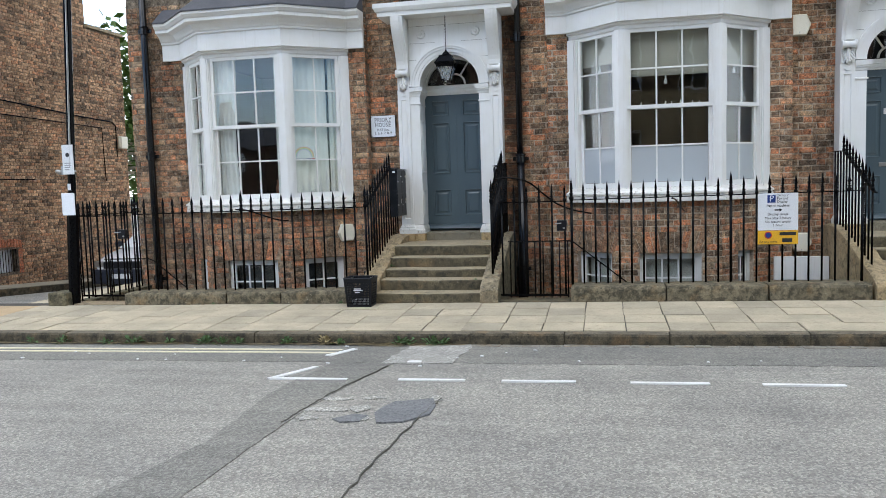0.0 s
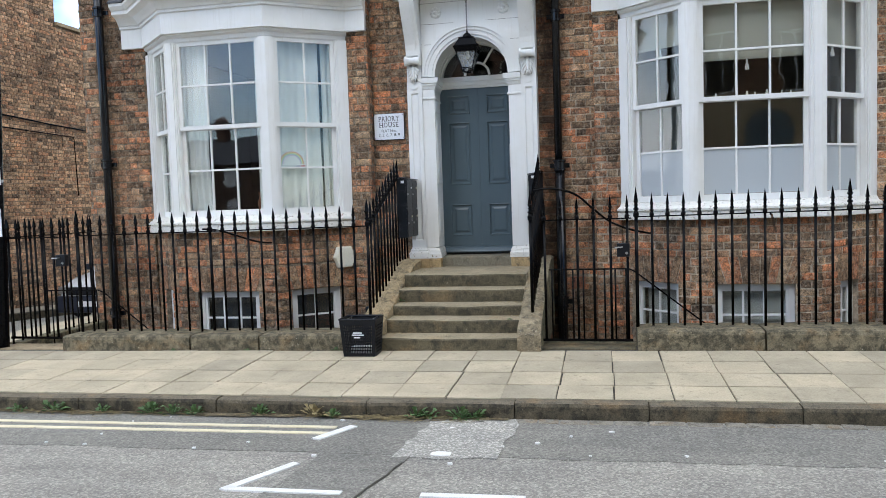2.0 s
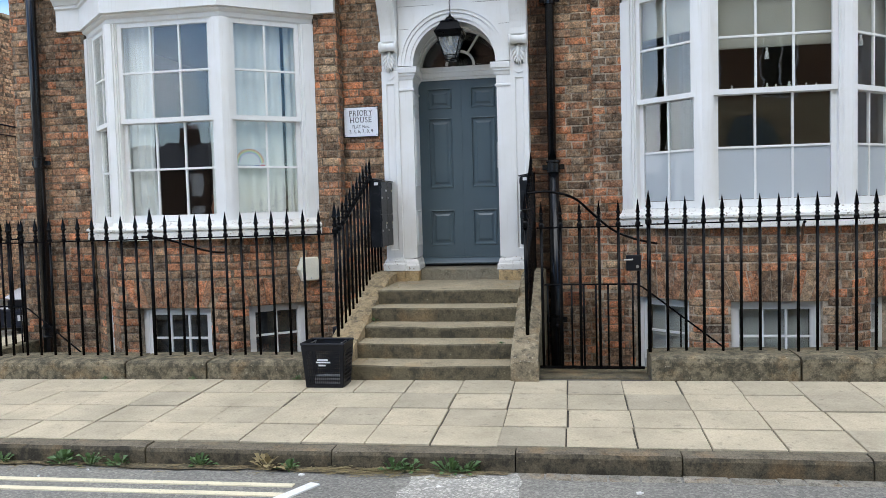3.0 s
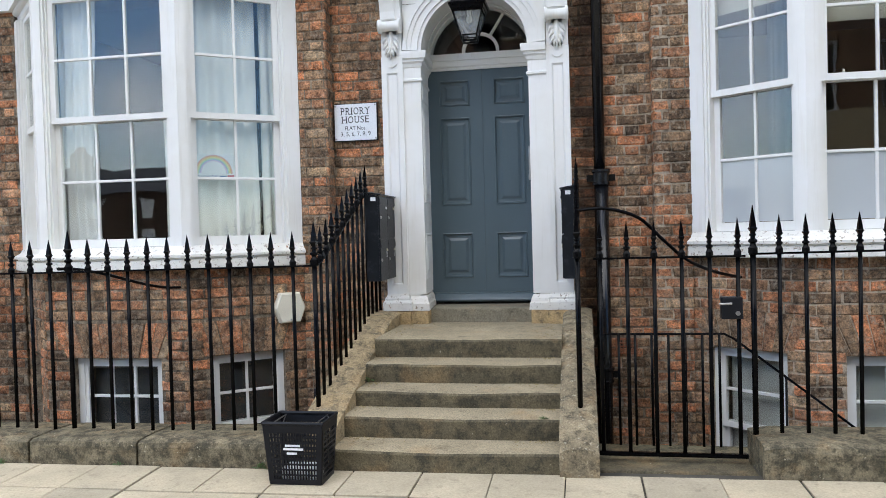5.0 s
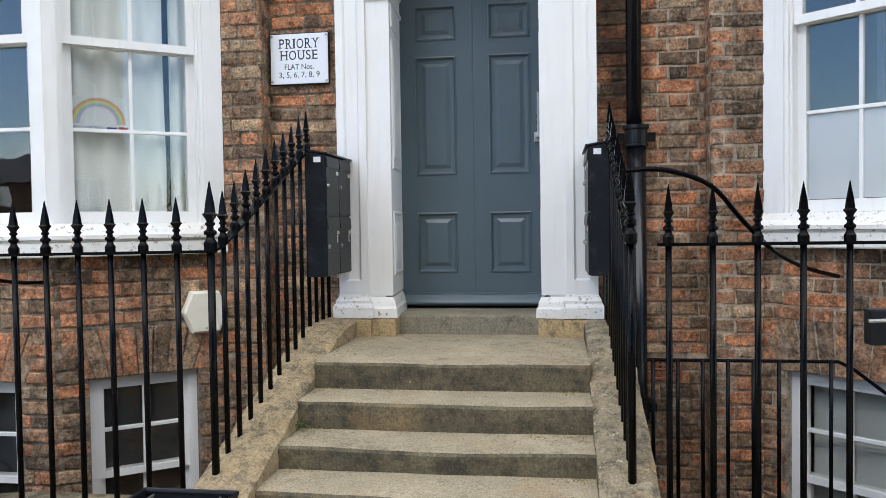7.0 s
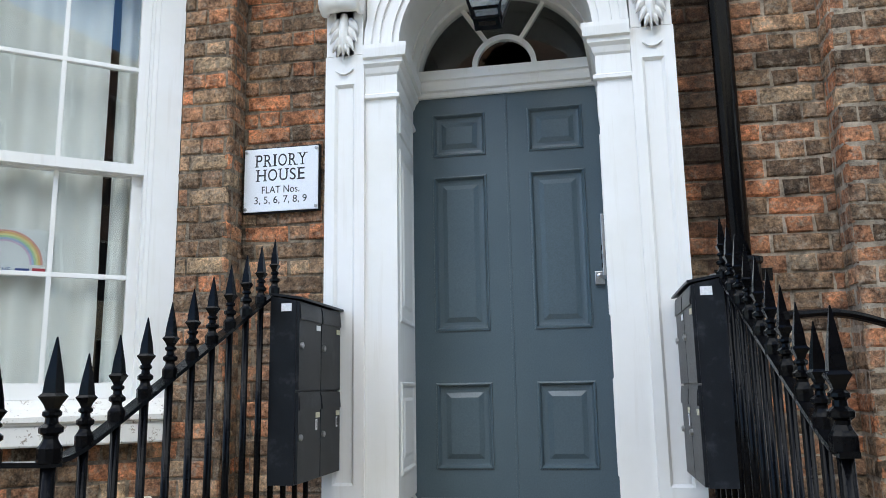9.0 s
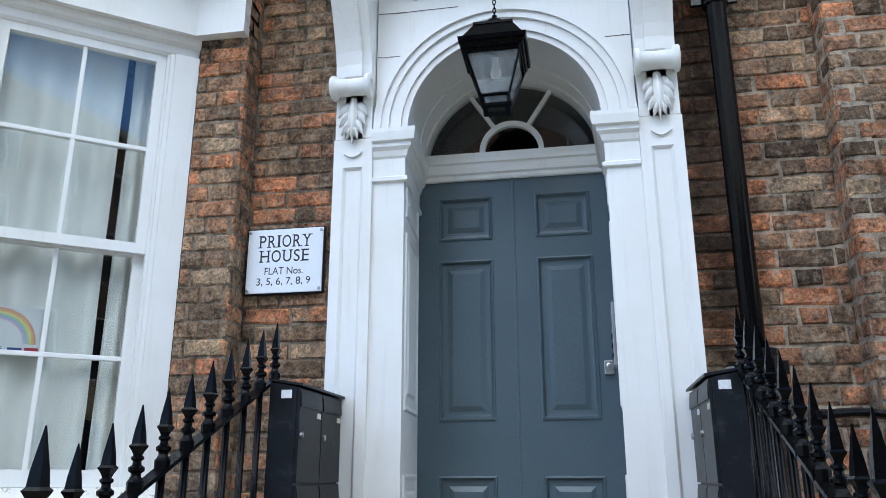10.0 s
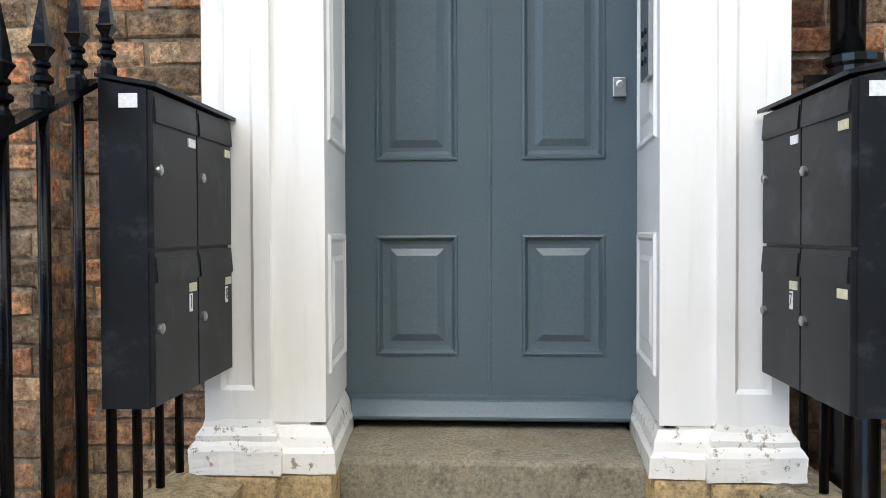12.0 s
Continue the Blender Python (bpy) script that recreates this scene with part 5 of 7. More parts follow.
def bar_mesh(length, w):
    bm = bmesh.new()
    lathe(bm, [(w, 0.0), (w, length)], steps=8)
    me = bpy.data.meshes.new("bar")
    bm.to_mesh(me)
    bm.free()
    me.materials.append(IRON)
    me.polygons.foreach_set("use_smooth", [len(p.vertices) == 4 for p in me.polygons])
    return me


def upright(parent, x, y, foot, top, big=False, finial=True, w=None):
    w = w or (0.0165 if big else 0.0122)
    ob = new("bar", bar_mesh(top - foot, w))
    ob.parent = parent
    ob.location = Vector((x, y, foot)) - base_of(parent)
    if finial:
        f = new("finial", FINIAL_BIG if big else FINIAL)
        f.parent = ob
        f.location = (0, 0, top - foot)
        f.rotation_euler = (0, 0, rnd.uniform(-0.1, 0.1))
    return ob


def flat_rail(parent, pts, w=0.019, h=0.006, name="rail"):
    bm = bmesh.new()
    pts = [Vector(p) for p in pts]
    secs = []
    for i, p in enumerate(pts):
        d = pts[min(i + 1, len(pts) - 1)] - pts[max(i - 1, 0)]
        side = Vector((d.y, -d.x, 0)).normalized() if Vector((d.x, d.y)).length > 1e-4 else Vector((1, 0, 0))
        up = side.cross(d).normalized()
        secs.append([bm.verts.new(p + side * s * w + up * t * h) for s, t in ((-1, -1), (1, -1), (1, 1), (-1, 1))])
    for s0, s1 in zip(secs, secs[1:]):
        for k in range(4):
            bm.faces.new((s0[k], s0[(k + 1) % 4], s1[(k + 1) % 4], s1[k]))
    bm.faces.new(secs[0])
    bm.faces.new(secs[-1][::-1])
    return part(name, bm, IRON, parent)


def scroll_stay(parent, x, y0, z0, y1, z1):
    bm = bmesh.new()
    pts = []
    for i in range(11):
        t = i / 10
        pts.append((x + 0.28 * t, y0 + (y1 - y0) * t, z0 + (z1 - z0) * (3 * t * t - 2 * t ** 3)))
    tube(bm, pts, 0.011)
    part("stay", bm, IRON, parent, "curved iron stay tied to the wall")


def front_railing(xs, foot, bigs, label):
    rl = thing("railing", (xs[0], 9.73, foot), label, "railing", group="street railings")
    flat_rail(rl, [(xs[0] - 0.02, 9.73, RAIL + grade(xs[0])), (xs[-1] + 0.02, 9.73, RAIL + grade(xs[-1]))])
    for i, x in enumerate(xs):
        upright(rl, x, 9.73, foot + grade(x), RAIL + grade(x), i in bigs)
    return rl


left_xs = [-3.06 - 0.1465 * k for k in range(24)][::-1]
right_xs = [-0.385 + 0.1445 * k for k in range(24)]
rl = front_railing(left_xs, 0.26, {len(left_xs) - 1, len(left_xs) - 1 - 12, 0}, "black iron railing with spear finials on a stone plinth")
scroll_stay(rl, -4.9, 9.73, RAIL, 10.85, 1.13)
rl = front_railing(right_xs, 0.285, {0, 13, 23}, "black iron railing with spear finials on a stone plinth")
scroll_stay(rl, -0.98 + 1.8, 9.73, RAIL, 10.85, 1.13)


def stair_rail(x, side, label, dx=0.0, front=9.73):
    def zr(y):
        rise = min(y, 10.96) - 9.79
        return RAIL + grade(x) * (dx == 0) + 0.45 * (rise + math.sqrt(rise * rise + 0.003)) / 2

    rl = thing("stair_railing", (x, front, 0.4), label, "railing", group="stair railings")
    ys_ = [front + 0.05 * k for k in range(25)] + [11.05, 11.3, 11.42]
    flat_rail(rl, [(x, y, zr(y)) for y in ys_])
    y, k = front + (0.03 if side > 0 else 0.12), 0
    while y < 11.4:
        foot = 0.37 + 0.36 * (min(y, 11.0) - 9.6)
        upright(rl, x, y, foot, zr(y) - 0.004, k == 0 and side > 0, y < 11.0)
        y += 0.125
        k += 1
    return rl


stair_rail(-3.06, -1, "black iron stair railing with spear finials")
stair_rail(-1.395, 1, "black iron stair railing with spear finials")
stair_rail(-3.06 + 6.14, -1, "black iron stair railing with spear finials", 6.14)

# ---- text ----
def words(name, text, size, m, material, parent, align="CENTER", depth=0.0015, squeeze=1.0, bold=0.0):
    """Lettering as a thin mesh: its baseline along the frame's x, facing -y."""
    cu = bpy.data.curves.new(name, "FONT")
    cu.body, cu.size, cu.align_x, cu.align_y, cu.extrude, cu.offset = text, size, align, "CENTER", depth, bold
    tmp = new(name + "_curve", cu)
    me = bpy.data.meshes.new_from_object(tmp)
    bpy.data.objects.remove(tmp)
    me.transform(Matrix.Translation(-base_of(parent)) @ m @ Matrix.Rotation(math.pi / 2, 4, "X") @ Matrix.Diagonal((squeeze, 1, 1, 1)))
    me.materials.clear()
    me.materials.append(material)
    ob = new(name, me)
    ob.parent = parent
    return ob


# ---- name plaque ----
pq = thing("plaque", (-3.312, 11.64, 2.35), "white enamel name plaque screwed to the brick wall", "sign")
part("board", solid(-3.512, -3.112, 11.628, 11.65, 2.352, 2.688, bevel=0.004), BOX_METAL, pq, "thin dark metal backing")
part("face", solid(-3.505, -3.119, 11.622, 11.63, 2.359, 2.681, bevel=0.003), PLAQUE, pq)
mt = pose(-3.312, 11.6215, 0)


def glyphs(text, size, bold):
    """Lettering as loose mesh data in its own plane, with its bounds."""
    cu = bpy.data.curves.new("lettering", "FONT")
    cu.body, cu.size, cu.extrude, cu.offset = text, size, 0.0006, bold
    tmp = new("lettering_curve", cu)
    me = bpy.data.meshes.new_from_object(tmp)
    bpy.data.objects.remove(tmp)
    xs_, ys_ = [v.co.x for v in me.vertices], [v.co.y for v in me.vertices]
    return me, min(xs_), max(xs_), min(ys_), max(ys_)


def plaque_line(text, z, width, cap, serifs):
    """One line of the plaque, letter by letter, each letter stem ended with a small serif."""
    share = {"P": 0.6, "R": 0.7, "I": 0.2, "O": 0.84, "Y": 0.74, "H": 0.8, "U": 0.74, "S": 0.54, "E": 0.6}
    ends = {"P": ((0.1, 0), (0.1, 1)), "R": ((0.1, 0), (0.1, 1), (0.95, 0)), "I": ((0.5, 0), (0.5, 1)), "Y": ((0.08, 1), (0.92, 1), (0.5, 0)), "H": ((0.09, 0), (0.09, 1), (0.91, 0), (0.91, 1)), "U": ((0.08, 1), (0.92, 1)), "E": ((0.1, 0), (0.1, 1))}
    turn = mt @ Matrix.Rotation(math.pi / 2, 4, "X")
    bm = bmesh.new()
    if serifs:
        k = width / (sum(share[c] for c in text) + 0.22 * (len(text) - 1))
        u = -width / 2
        for c in text:
            me, a, b, lo, hi = glyphs(c, 0.1, 0.0001)
            w = share[c] * k
            me.transform(turn @ Matrix.Translation((u, z - cap / 2, 0)) @ Matrix.Diagonal((w / (b - a), cap / (hi - lo), 1, 1)) @ Matrix.Translation((-a, -lo, 0)))
            bm.from_mesh(me)
            for fx, fy in ends.get(c, ()):
                x = u + fx * w
                zz = z - cap / 2 + (cap - 0.0045 if fy else 0.0)
                box(bm, x - 0.0105, x + 0.0105, -0.0006, 0.0006, zz, zz + 0.0045, mt)
            u += w + 0.22 * k
    else:
        me, a, b, lo, hi = glyphs(text, 0.05, 0.0)
        me.transform(turn @ Matrix.Translation((0, z - cap / 2, 0)) @ Matrix.Diagonal((width / (b - a), cap / (hi - lo), 1, 1)) @ Matrix.Translation((-(a + b) / 2, -lo, 0)))
        bm.from_mesh(me)
    part("lettering", bm, INK, pq)


plaque_line("PRIORY", 2.618, 0.262, 0.062, True)
plaque_line("HOUSE", 2.543, 0.248, 0.06, True)
plaque_line("FLAT Nos.", 2.468, 0.195, 0.036, False)
plaque_line("3, 5, 6, 7, 8, 9", 2.414, 0.272, 0.042, False)
for dx in (-0.182, 0.182):
    for z in (2.374, 2.666):
        bm = bmesh.new()
        lathe(bm, [(0.008, 0.0), (0.008, 0.004), (0.004, 0.006)], steps=10, m=pose(-3.312 + dx, 11.622, z, 90))
        part("screw", bm, STEEL, pq, "brass screw head")

# ---- hanging lantern ----
LX, LY = -2.232, 11.33
ln = thing("lantern", (LX, LY, 3.1), "black metal lantern with glass sides hanging on a chain", "lamp")
def square_ring(bm, r0, z0, r1, z1, t):
    """Four flat sides of a tapering square collar."""
    for k in range(4):
        m = Matrix.Translation((LX, LY, 0)) @ Matrix.Rotation(k * math.pi / 2, 4, "Z")
        vs = [bm.verts.new(m @ Vector(c)) for c in ((-r0, -r0, z0), (r0, -r0, z0), (r1, -r1, z1), (-r1, -r1, z1), (-r0 + t, -r0 + t, z0), (r0 - t, -r0 + t, z0), (r1 - t, -r1 + t, z1), (-r1 + t, -r1 + t, z1))]
        for q in ((0, 1, 2, 3), (5, 4, 7, 6), (0, 4, 5, 1), (3, 2, 6, 7)):
            bm.faces.new([vs[i] for i in q])
bm = bmesh.new()
square_ring(bm, 0.158, 3.375, 0.162, 3.398, 0.03)
square_ring(bm, 0.142, 3.345, 0.15, 3.375, 0.02)
square_ring(bm, 0.132, 3.325, 0.136, 3.345, 0.012)
square_ring(bm, 0.062, 3.08, 0.062, 3.092, 0.02)
square_ring(bm, 0.068, 3.128, 0.07, 3.138, 0.014)
for sx, sy in ((-1, -1), (1, -1), (1, 1), (-1, 1)):
    tube(bm, [(LX + sx * 0.062, LY + sy * 0.062, 3.085), (LX + sx * 0.068, LY + sy * 0.068, 3.13), (LX + sx * 0.134, LY + sy * 0.134, 3.35)], 0.0065, 6)
bmesh.ops.remove_doubles(bm, verts=bm.verts[:], dist=0.0005)
part("frame", bm, IRON, ln)
bm = bmesh.new()
square_ring(bm, 0.148, 3.398, 0.092, 3.495, 0.008)
square_ring(bm, 0.096, 3.495, 0.096, 3.507, 0.09)
bmesh.ops.remove_doubles(bm, verts=bm.verts[:], dist=0.005)
part("hood", bm, IRON, ln)
bm = bmesh.new()
lathe(bm, [(0.055, 0), (0.06, 0.012), (0.055, 0.035), (0.04, 0.055), (0.02, 0.066), (0.012, 0.07), (0.014, 0.085), (0.006, 0.095)], (LX, LY, 3.505), 20)
part("cap", bm, IRON, ln, smooth=True)
for k in range(4):
    m = Matrix.Translation((LX, LY, 0)) @ Matrix.Rotation(k * math.pi / 2, 4, "Z")
    bm = bmesh.new()
    for off in (0.0, 0.003):
        vs = [bm.verts.new(m @ Vector(c)) for c in ((-0.062, -0.066 + off, 3.136), (0.062, -0.066 + off, 3.136), (0.125, -0.128 + off, 3.345), (-0.125, -0.128 + off, 3.345))]
        bm.faces.new(vs)
    part("pane", bm, LANTERN_GLASS, ln).visible_shadow = False
bm = bmesh.new()
lathe(bm, [(0.006, 0.0), (0.02, 0.008), (0.028, 0.03), (0.024, 0.05), (0.014, 0.07), (0.018, 0.08), (0.018, 0.11)], (LX, LY, 3.245), 14)
part("bulb", bm, CREAM, ln, "unlit pearl bulb", smooth=True)
bm = bmesh.new()
z = 3.585
k = 0
while z < 4.1:
    ring = [(LX + (0.008 * math.cos(a * math.pi / 4) if k % 2 else 0), LY + (0 if k % 2 else 0.008 * math.cos(a * math.pi / 4)), z + 0.014 + 0.016 * math.sin(a * math.pi / 4)) for a in range(9)]
    tube(bm, ring, 0.0028, 5)
    z += 0.024
    k += 1
part("chain", bm, IRON, ln)
ln.scale = (0.94, 0.94, 0.94)


# ---- letterboxes on the stair rails ----
def letterboxes(p0, p1, label, numbers):
    m, w = seg(p0, p1)
    cab = thing("letterbox_cabinet", m @ Vector((w / 2, 0.06, 1.15)), label, "letterbox", group="letterbox cabinets")
    bm = bmesh.new()
    vs = []
    for u in (0.0, w):
        vs.append([bm.verts.new(m @ Vector(c)) for c in ((u, 0.012, 1.15), (u, 0.115, 1.15), (u, 0.115, 1.845), (u, 0.012, 1.825))])
    for q in range(4):
        bm.faces.new((vs[0][q], vs[0][(q + 1) % 4], vs[1][(q + 1) % 4], vs[1][q]))
    bm.faces.new(vs[0])
    bm.faces.new(vs[1][::-1])
    part("body", bm, BOX_METAL, cab)
    bm = bmesh.new()
    vs = []
    for u in (-0.006, w + 0.006):
        vs.append([bm.verts.new(m @ Vector(c)) for c in ((u, -0.012, 1.828), (u, 0.12, 1.85), (u, 0.12, 1.858), (u, -0.012, 1.837))])
    for q in range(4):
        bm.faces.new((vs[0][q], vs[0][(q + 1) % 4], vs[1][(q + 1) % 4], vs[1][q]))
    bm.faces.new(vs[0])
    bm.faces.new(vs[1][::-1])
    part("lid", bm, BOX_METAL, cab)
    part("maker_label", solid(-0.003, -0.0005, 0.03, 0.07, 1.785, 1.815, m=m) if numbers[0] == "L" else solid(w + 0.0005, w + 0.002, 0.03, 0.07, 1.785, 1.815, m=m), SIGN_WHITE, cab, "small white sticker")
    i = 0
    for z0, z1 in ((1.153, 1.482), (1.49, 1.822)):
        for a, b in ((0.004, w / 2 - 0.003), (w / 2 + 0.003, w - 0.004)):
            dr = part("box_door", solid(a, b, 0.0, 0.014, z0, z1, m=m, bevel=0.002), BOX_METAL, cab)
            bm = bmesh.new()
            vv = []
            for u in (a + 0.006, b - 0.006):
                vv.append([bm.verts.new(m @ Vector(c)) for c in ((u, -0.0055, z1 - 0.066), (u, 0.002, z1 - 0.066), (u, 0.002, z1 - 0.012), (u, -0.002, z1 - 0.012), (u, -0.0055, z1 - 0.055))])
            for q in range(5):
                bm.faces.new((vv[0][q], vv[0][(q + 1) % 5], vv[1][(q + 1) % 5], vv[1][q]))
            bm.faces.new(vv[0])
            bm.faces.new(vv[1][::-1])
            part("flap", bm, BOX_METAL, dr)
            e = b - 0.055
            part("name_card", solid(e, e + 0.042, -0.003, 0.001, z1 - 0.098, z1 - 0.078, m=m), LABEL if i != 2 else SIGN_WHITE, dr, "cream name card")
            bm = bmesh.new()
            lathe(bm, [(0.012, 0.0), (0.012, 0.008), (0.007, 0.011)], steps=12, m=m @ pose(a + 0.022, 0.0, (z0 + z1) / 2 + 0.0, 90))
            part("lock", bm, STEEL, dr, "small chrome lock", smooth=False)
            if numbers[i + 1]:
                part("number_card", solid(e, e + 0.016, -0.0025, 0.001, z1 - 0.145, z1 - 0.103, m=m), SIGN_WHITE, dr, "small paper number card")
                words("number", numbers[i + 1], 0.045, m @ Matrix.Translation((e + 0.008, -0.003, z1 - 0.124)), INK, dr, "CENTER", 0.0004, 0.7)
            i += 1
    return cab


letterboxes((-2.925, 10.895), (-2.925, 11.395), "black steel cabinet of four letterboxes fixed to the railing", ["L", "1", "8", "", ""])
letterboxes((-1.508, 11.375), (-1.508, 10.875), "black steel cabinet of four letterboxes fixed to the railing", ["R", "7", "", "", ""])
# entry panel on the door's reveal
ip = thing("entry_panel", (-1.775, 11.55, 1.95), "flat steel entry phone panel on the door reveal", "intercom")
part("plate", solid(-1.782, -1.77, 11.47, 11.58, 1.95, 2.22, bevel=0.002), STEEL, ip)
for k in range(6):
    bm = bmesh.new()
    lathe(bm, [(0.009, 0), (0.009, 0.004)], steps=10, m=pose(-1.782, 11.505 + 0.04 * (k % 2), 2.0 + 0.04 * (k // 2), 0, -90, 0))
    part("button", bm, BLACK_PLASTIC, ip)

# ---- drainpipes ----
def drainpipe(x, y, r, z0, z1, collars, label, shoe=False):
    dp = thing("drainpipe", (x, y, z0), label, "drainpipe", group="drainpipes")
    bm = bmesh.new()
    lathe(bm, [(r, 0), (r, z1 - z0)], (x, y, z0), 16)
    part("pipe", bm, PIPE, dp, smooth=True)
    for z in collars:
        bm = bmesh.new()
        lathe(bm, [(r + 0.002, -0.07), (r + 0.014, -0.065), (r + 0.014, -0.05), (r + 0.009, -0.045), (r + 0.009, 0.03), (r + 0.02, 0.04), (r + 0.02, 0.06), (r + 0.003, 0.066)], (x, y, z), 16)
        box(bm, x - r - 0.06, x + r + 0.06, y + r * 0.5, y + r * 0.5 + 0.02, z - 0.035, z + 0.02)
        part("collar", bm, PIPE, dp)
    return dp


drainpipe(-1.203, 11.575, 0.046, 2.0, 7.9, (3.72, 5.5), "black cast iron drainpipe on the brick wall")
dp = drainpipe(-1.192, 11.566, 0.058, -1.35, 1.98, (0.3, 1.95), "thicker black cast iron drainpipe into the basement area")
drainpipe(-7.17, 11.405, 0.055, -1.35, 7.9, (0.2, 2.2, 4.2, 6.2), "black cast iron drainpipe at the house corner")

# ---- gates ----
def gate(x0, x1, sign, label):
    gt = thing("gate", ((x0 + x1) / 2, 9.73, 0.14), label, "gate", group="area gates")
    z = RAIL + grade(x0) - 0.004
    flat_rail(gt, [(x0, 9.73, z), (x1, 9.73, z)])
    flat_rail(gt, [(x0, 9.73, 0.165), (x1, 9.73, 0.165)], 0.012, 0.012)
    n = max(3, round((x1 - x0) / 0.142))
    for k in range(n):
        upright(gt, x0 + 0.04 + (x1 - x0 - 0.08) * k / (n - 1), 9.73, 0.165, z)
    bx = x1 - 0.06
    part("lock_case", solid(bx - 0.08, bx + 0.04, 9.7, 9.765, 0.975, 1.105, bevel=0.008), BLACK_PLASTIC, gt, "black lock case")
    bm = bmesh.new()
    lathe(bm, [(0.013, 0), (0.013, 0.01)], steps=12, m=pose(bx + 0.01, 9.7, 1.01, 90))
    part("keyhole", bm, STEEL, gt, "steel keyhole")
    bm = bmesh.new()
    tube(bm, [(bx - 0.03, 9.7, 1.07), (bx - 0.03, 9.67, 1.07), (bx - 0.1, 9.665, 1.068)], 0.007)
    part("handle", bm, STEEL, gt, "steel lever handle")
    return gt


gate(-1.30, -0.43, 1, "black iron basement gate with spear finials, closed")
gate(-7.36, -6.56, 1, "black iron basement gate with spear finials, closed")
tagged(part("gate_sill", solid(-1.3, -0.41, 9.55, 9.85, 0.0, 0.115, bevel=0.01), STONE_RISER), "worn stone sill under the gate", "sill", kind="structure")
tagged(part("gate_sill", solid(-7.4, -6.51, 9.55, 9.85, -0.1, 0.075, bevel=0.01), STONE), "worn stone sill under the gate", "sill", kind="structure")
tagged(part("gate_landing", solid(-1.29, -0.3, 9.9, 10.42, -0.1, 0.03), STONE_GREEN), "stone landing inside the basement gate", "landing", kind="structure")
bm = bmesh.new()
for k in range(7):
    box(bm, -0.299 + 0.24 * k, -0.059 + 0.24 * k, 9.93, 10.38, AREA, 0.03 - 0.19 * (k + 1))
tagged(part("area_steps", bm, STONE_GREEN), "mossy stone steps down to the basement", "steps", kind="structure")
# handrail of the basement steps, and the stays
hr = thing("handrail", (-1.2, 10.4, 0.03), "thin black iron handrail of the basement steps", "handrail", group="basement handrails")
bm = bmesh.new()
tube(bm, [(-1.27, 10.4, 0.795), (-0.44, 10.4, 0.795), (-0.38, 10.4, 0.765), (1.2, 10.4, -0.48)], 0.008)
part("rail", bm, IRON, hr)
for k in range(8):
    upright(hr, -1.24 + 0.11 * k, 10.4, 0.03, 0.8, finial=False, w=0.009)
for x in (-0.05, 0.35, 0.75):
    upright(hr, x, 10.4, -1.3, 0.50 - (x + 0.05) * 0.78, finial=False, w=0.008)
hr2 = thing("handrail", (-7.2, 10.4, 0.0), "thin black iron handrail of the basement steps", "handrail", group="basement handrails")
bm = bmesh.new()
tube(bm, [(-7.4, 10.35, 0.63), (-6.65, 10.35, 0.63), (-6.58, 10.35, 0.6), (-5.5, 10.35, -0.25)], 0.008)
part("rail", bm, IRON, hr2)
for x in (-7.3, -6.95, -6.68):
    upright(hr2, x, 10.35, -0.3, 0.63, finial=False, w=0.008)
tagged(part("gate_landing", solid(-7.4, -6.55, 9.9, 10.4, -0.35, -0.02), STONE_GREEN), "stone landing inside the basement gate", "landing", kind="structure")
st = thing("iron_stay", (-0.12, 11.2, 1.1), "curved black iron stay between stair rail and wall", "stay")
bm = bmesh.new()
arch = [Vector((-1.39, 10.12, 1.645)), Vector((-1.2, 10.27, 1.655)), Vector((-0.98, 10.42, 1.59)), Vector((-0.8, 10.6, 1.43)), Vector((-0.62, 10.76, 1.28)), Vector((-0.4, 10.98, 1.18)), Vector((-0.17, 11.2, 1.12))]
fine = []
for i in range(len(arch) - 1):
    p0, p1, p2, p3 = arch[max(i - 1, 0)], arch[i], arch[i + 1], arch[min(i + 2, len(arch) - 1)]
    for k in range(5):
        t = k / 5
        fine.append(0.5 * ((2 * p1) + (p2 - p0) * t + (2 * p0 - 5 * p1 + 4 * p2 - p3) * t * t + (3 * p1 - p0 - 3 * p2 + p3) * t ** 3))
tube(bm, fine + [arch[-1]], 0.012, 8)
part("bar", bm, IRON, st)
# railing along the side street
sr = thing("railing", (-7.46, 9.85, 0.1), "black iron railing with spear finials along the side street", "railing", group="street railings")
flat_rail(sr, [(-7.46, 9.73, RAIL - 0.04), (-7.46, 11.45, RAIL - 0.04)])
for k in range(11):
    upright(sr, -7.46, 9.87 + 0.15 * k, 0.05, RAIL - 0.044)
part("plinth", solid(-7.56, -7.36, 9.9, 11.5, -0.5, 0.08, bevel=0.015), STONE_GREEN, sr, "low mossy stone plinth")
tagged(part("corner_stone", solid(-7.68, -7.38, 9.42, 9.72, -0.1, 0.25, bevel=0.03), STONE_GREEN), "worn rounded stone block at the foot of the post", "stone block")

# ---- lamp post ----
lp = thing("street_lamp", (-7.39, 9.62, 0.0), "black street lamp post with notices, leaning slightly", "street lamp")
def tall(z):
    return -7.40 + 0.05 * z
bm = bmesh.new()
tube(bm, [(tall(0), 9.62, 0.0), (tall(1.33), 9.62, 1.33)], 0.078, 16)
tube(bm, [(tall(1.33), 9.62, 1.33), (tall(1.42), 9.62, 1.42)], 0.066, 16)
part("lower_post", bm, IRON, lp)
bm = bmesh.new()
tube(bm, [(tall(1.4), 9.62, 1.4), (tall(7.5), 9.62, 7.5)], 0.052, 14)
part("upper_post", bm, IRON, lp)
bm = bmesh.new()
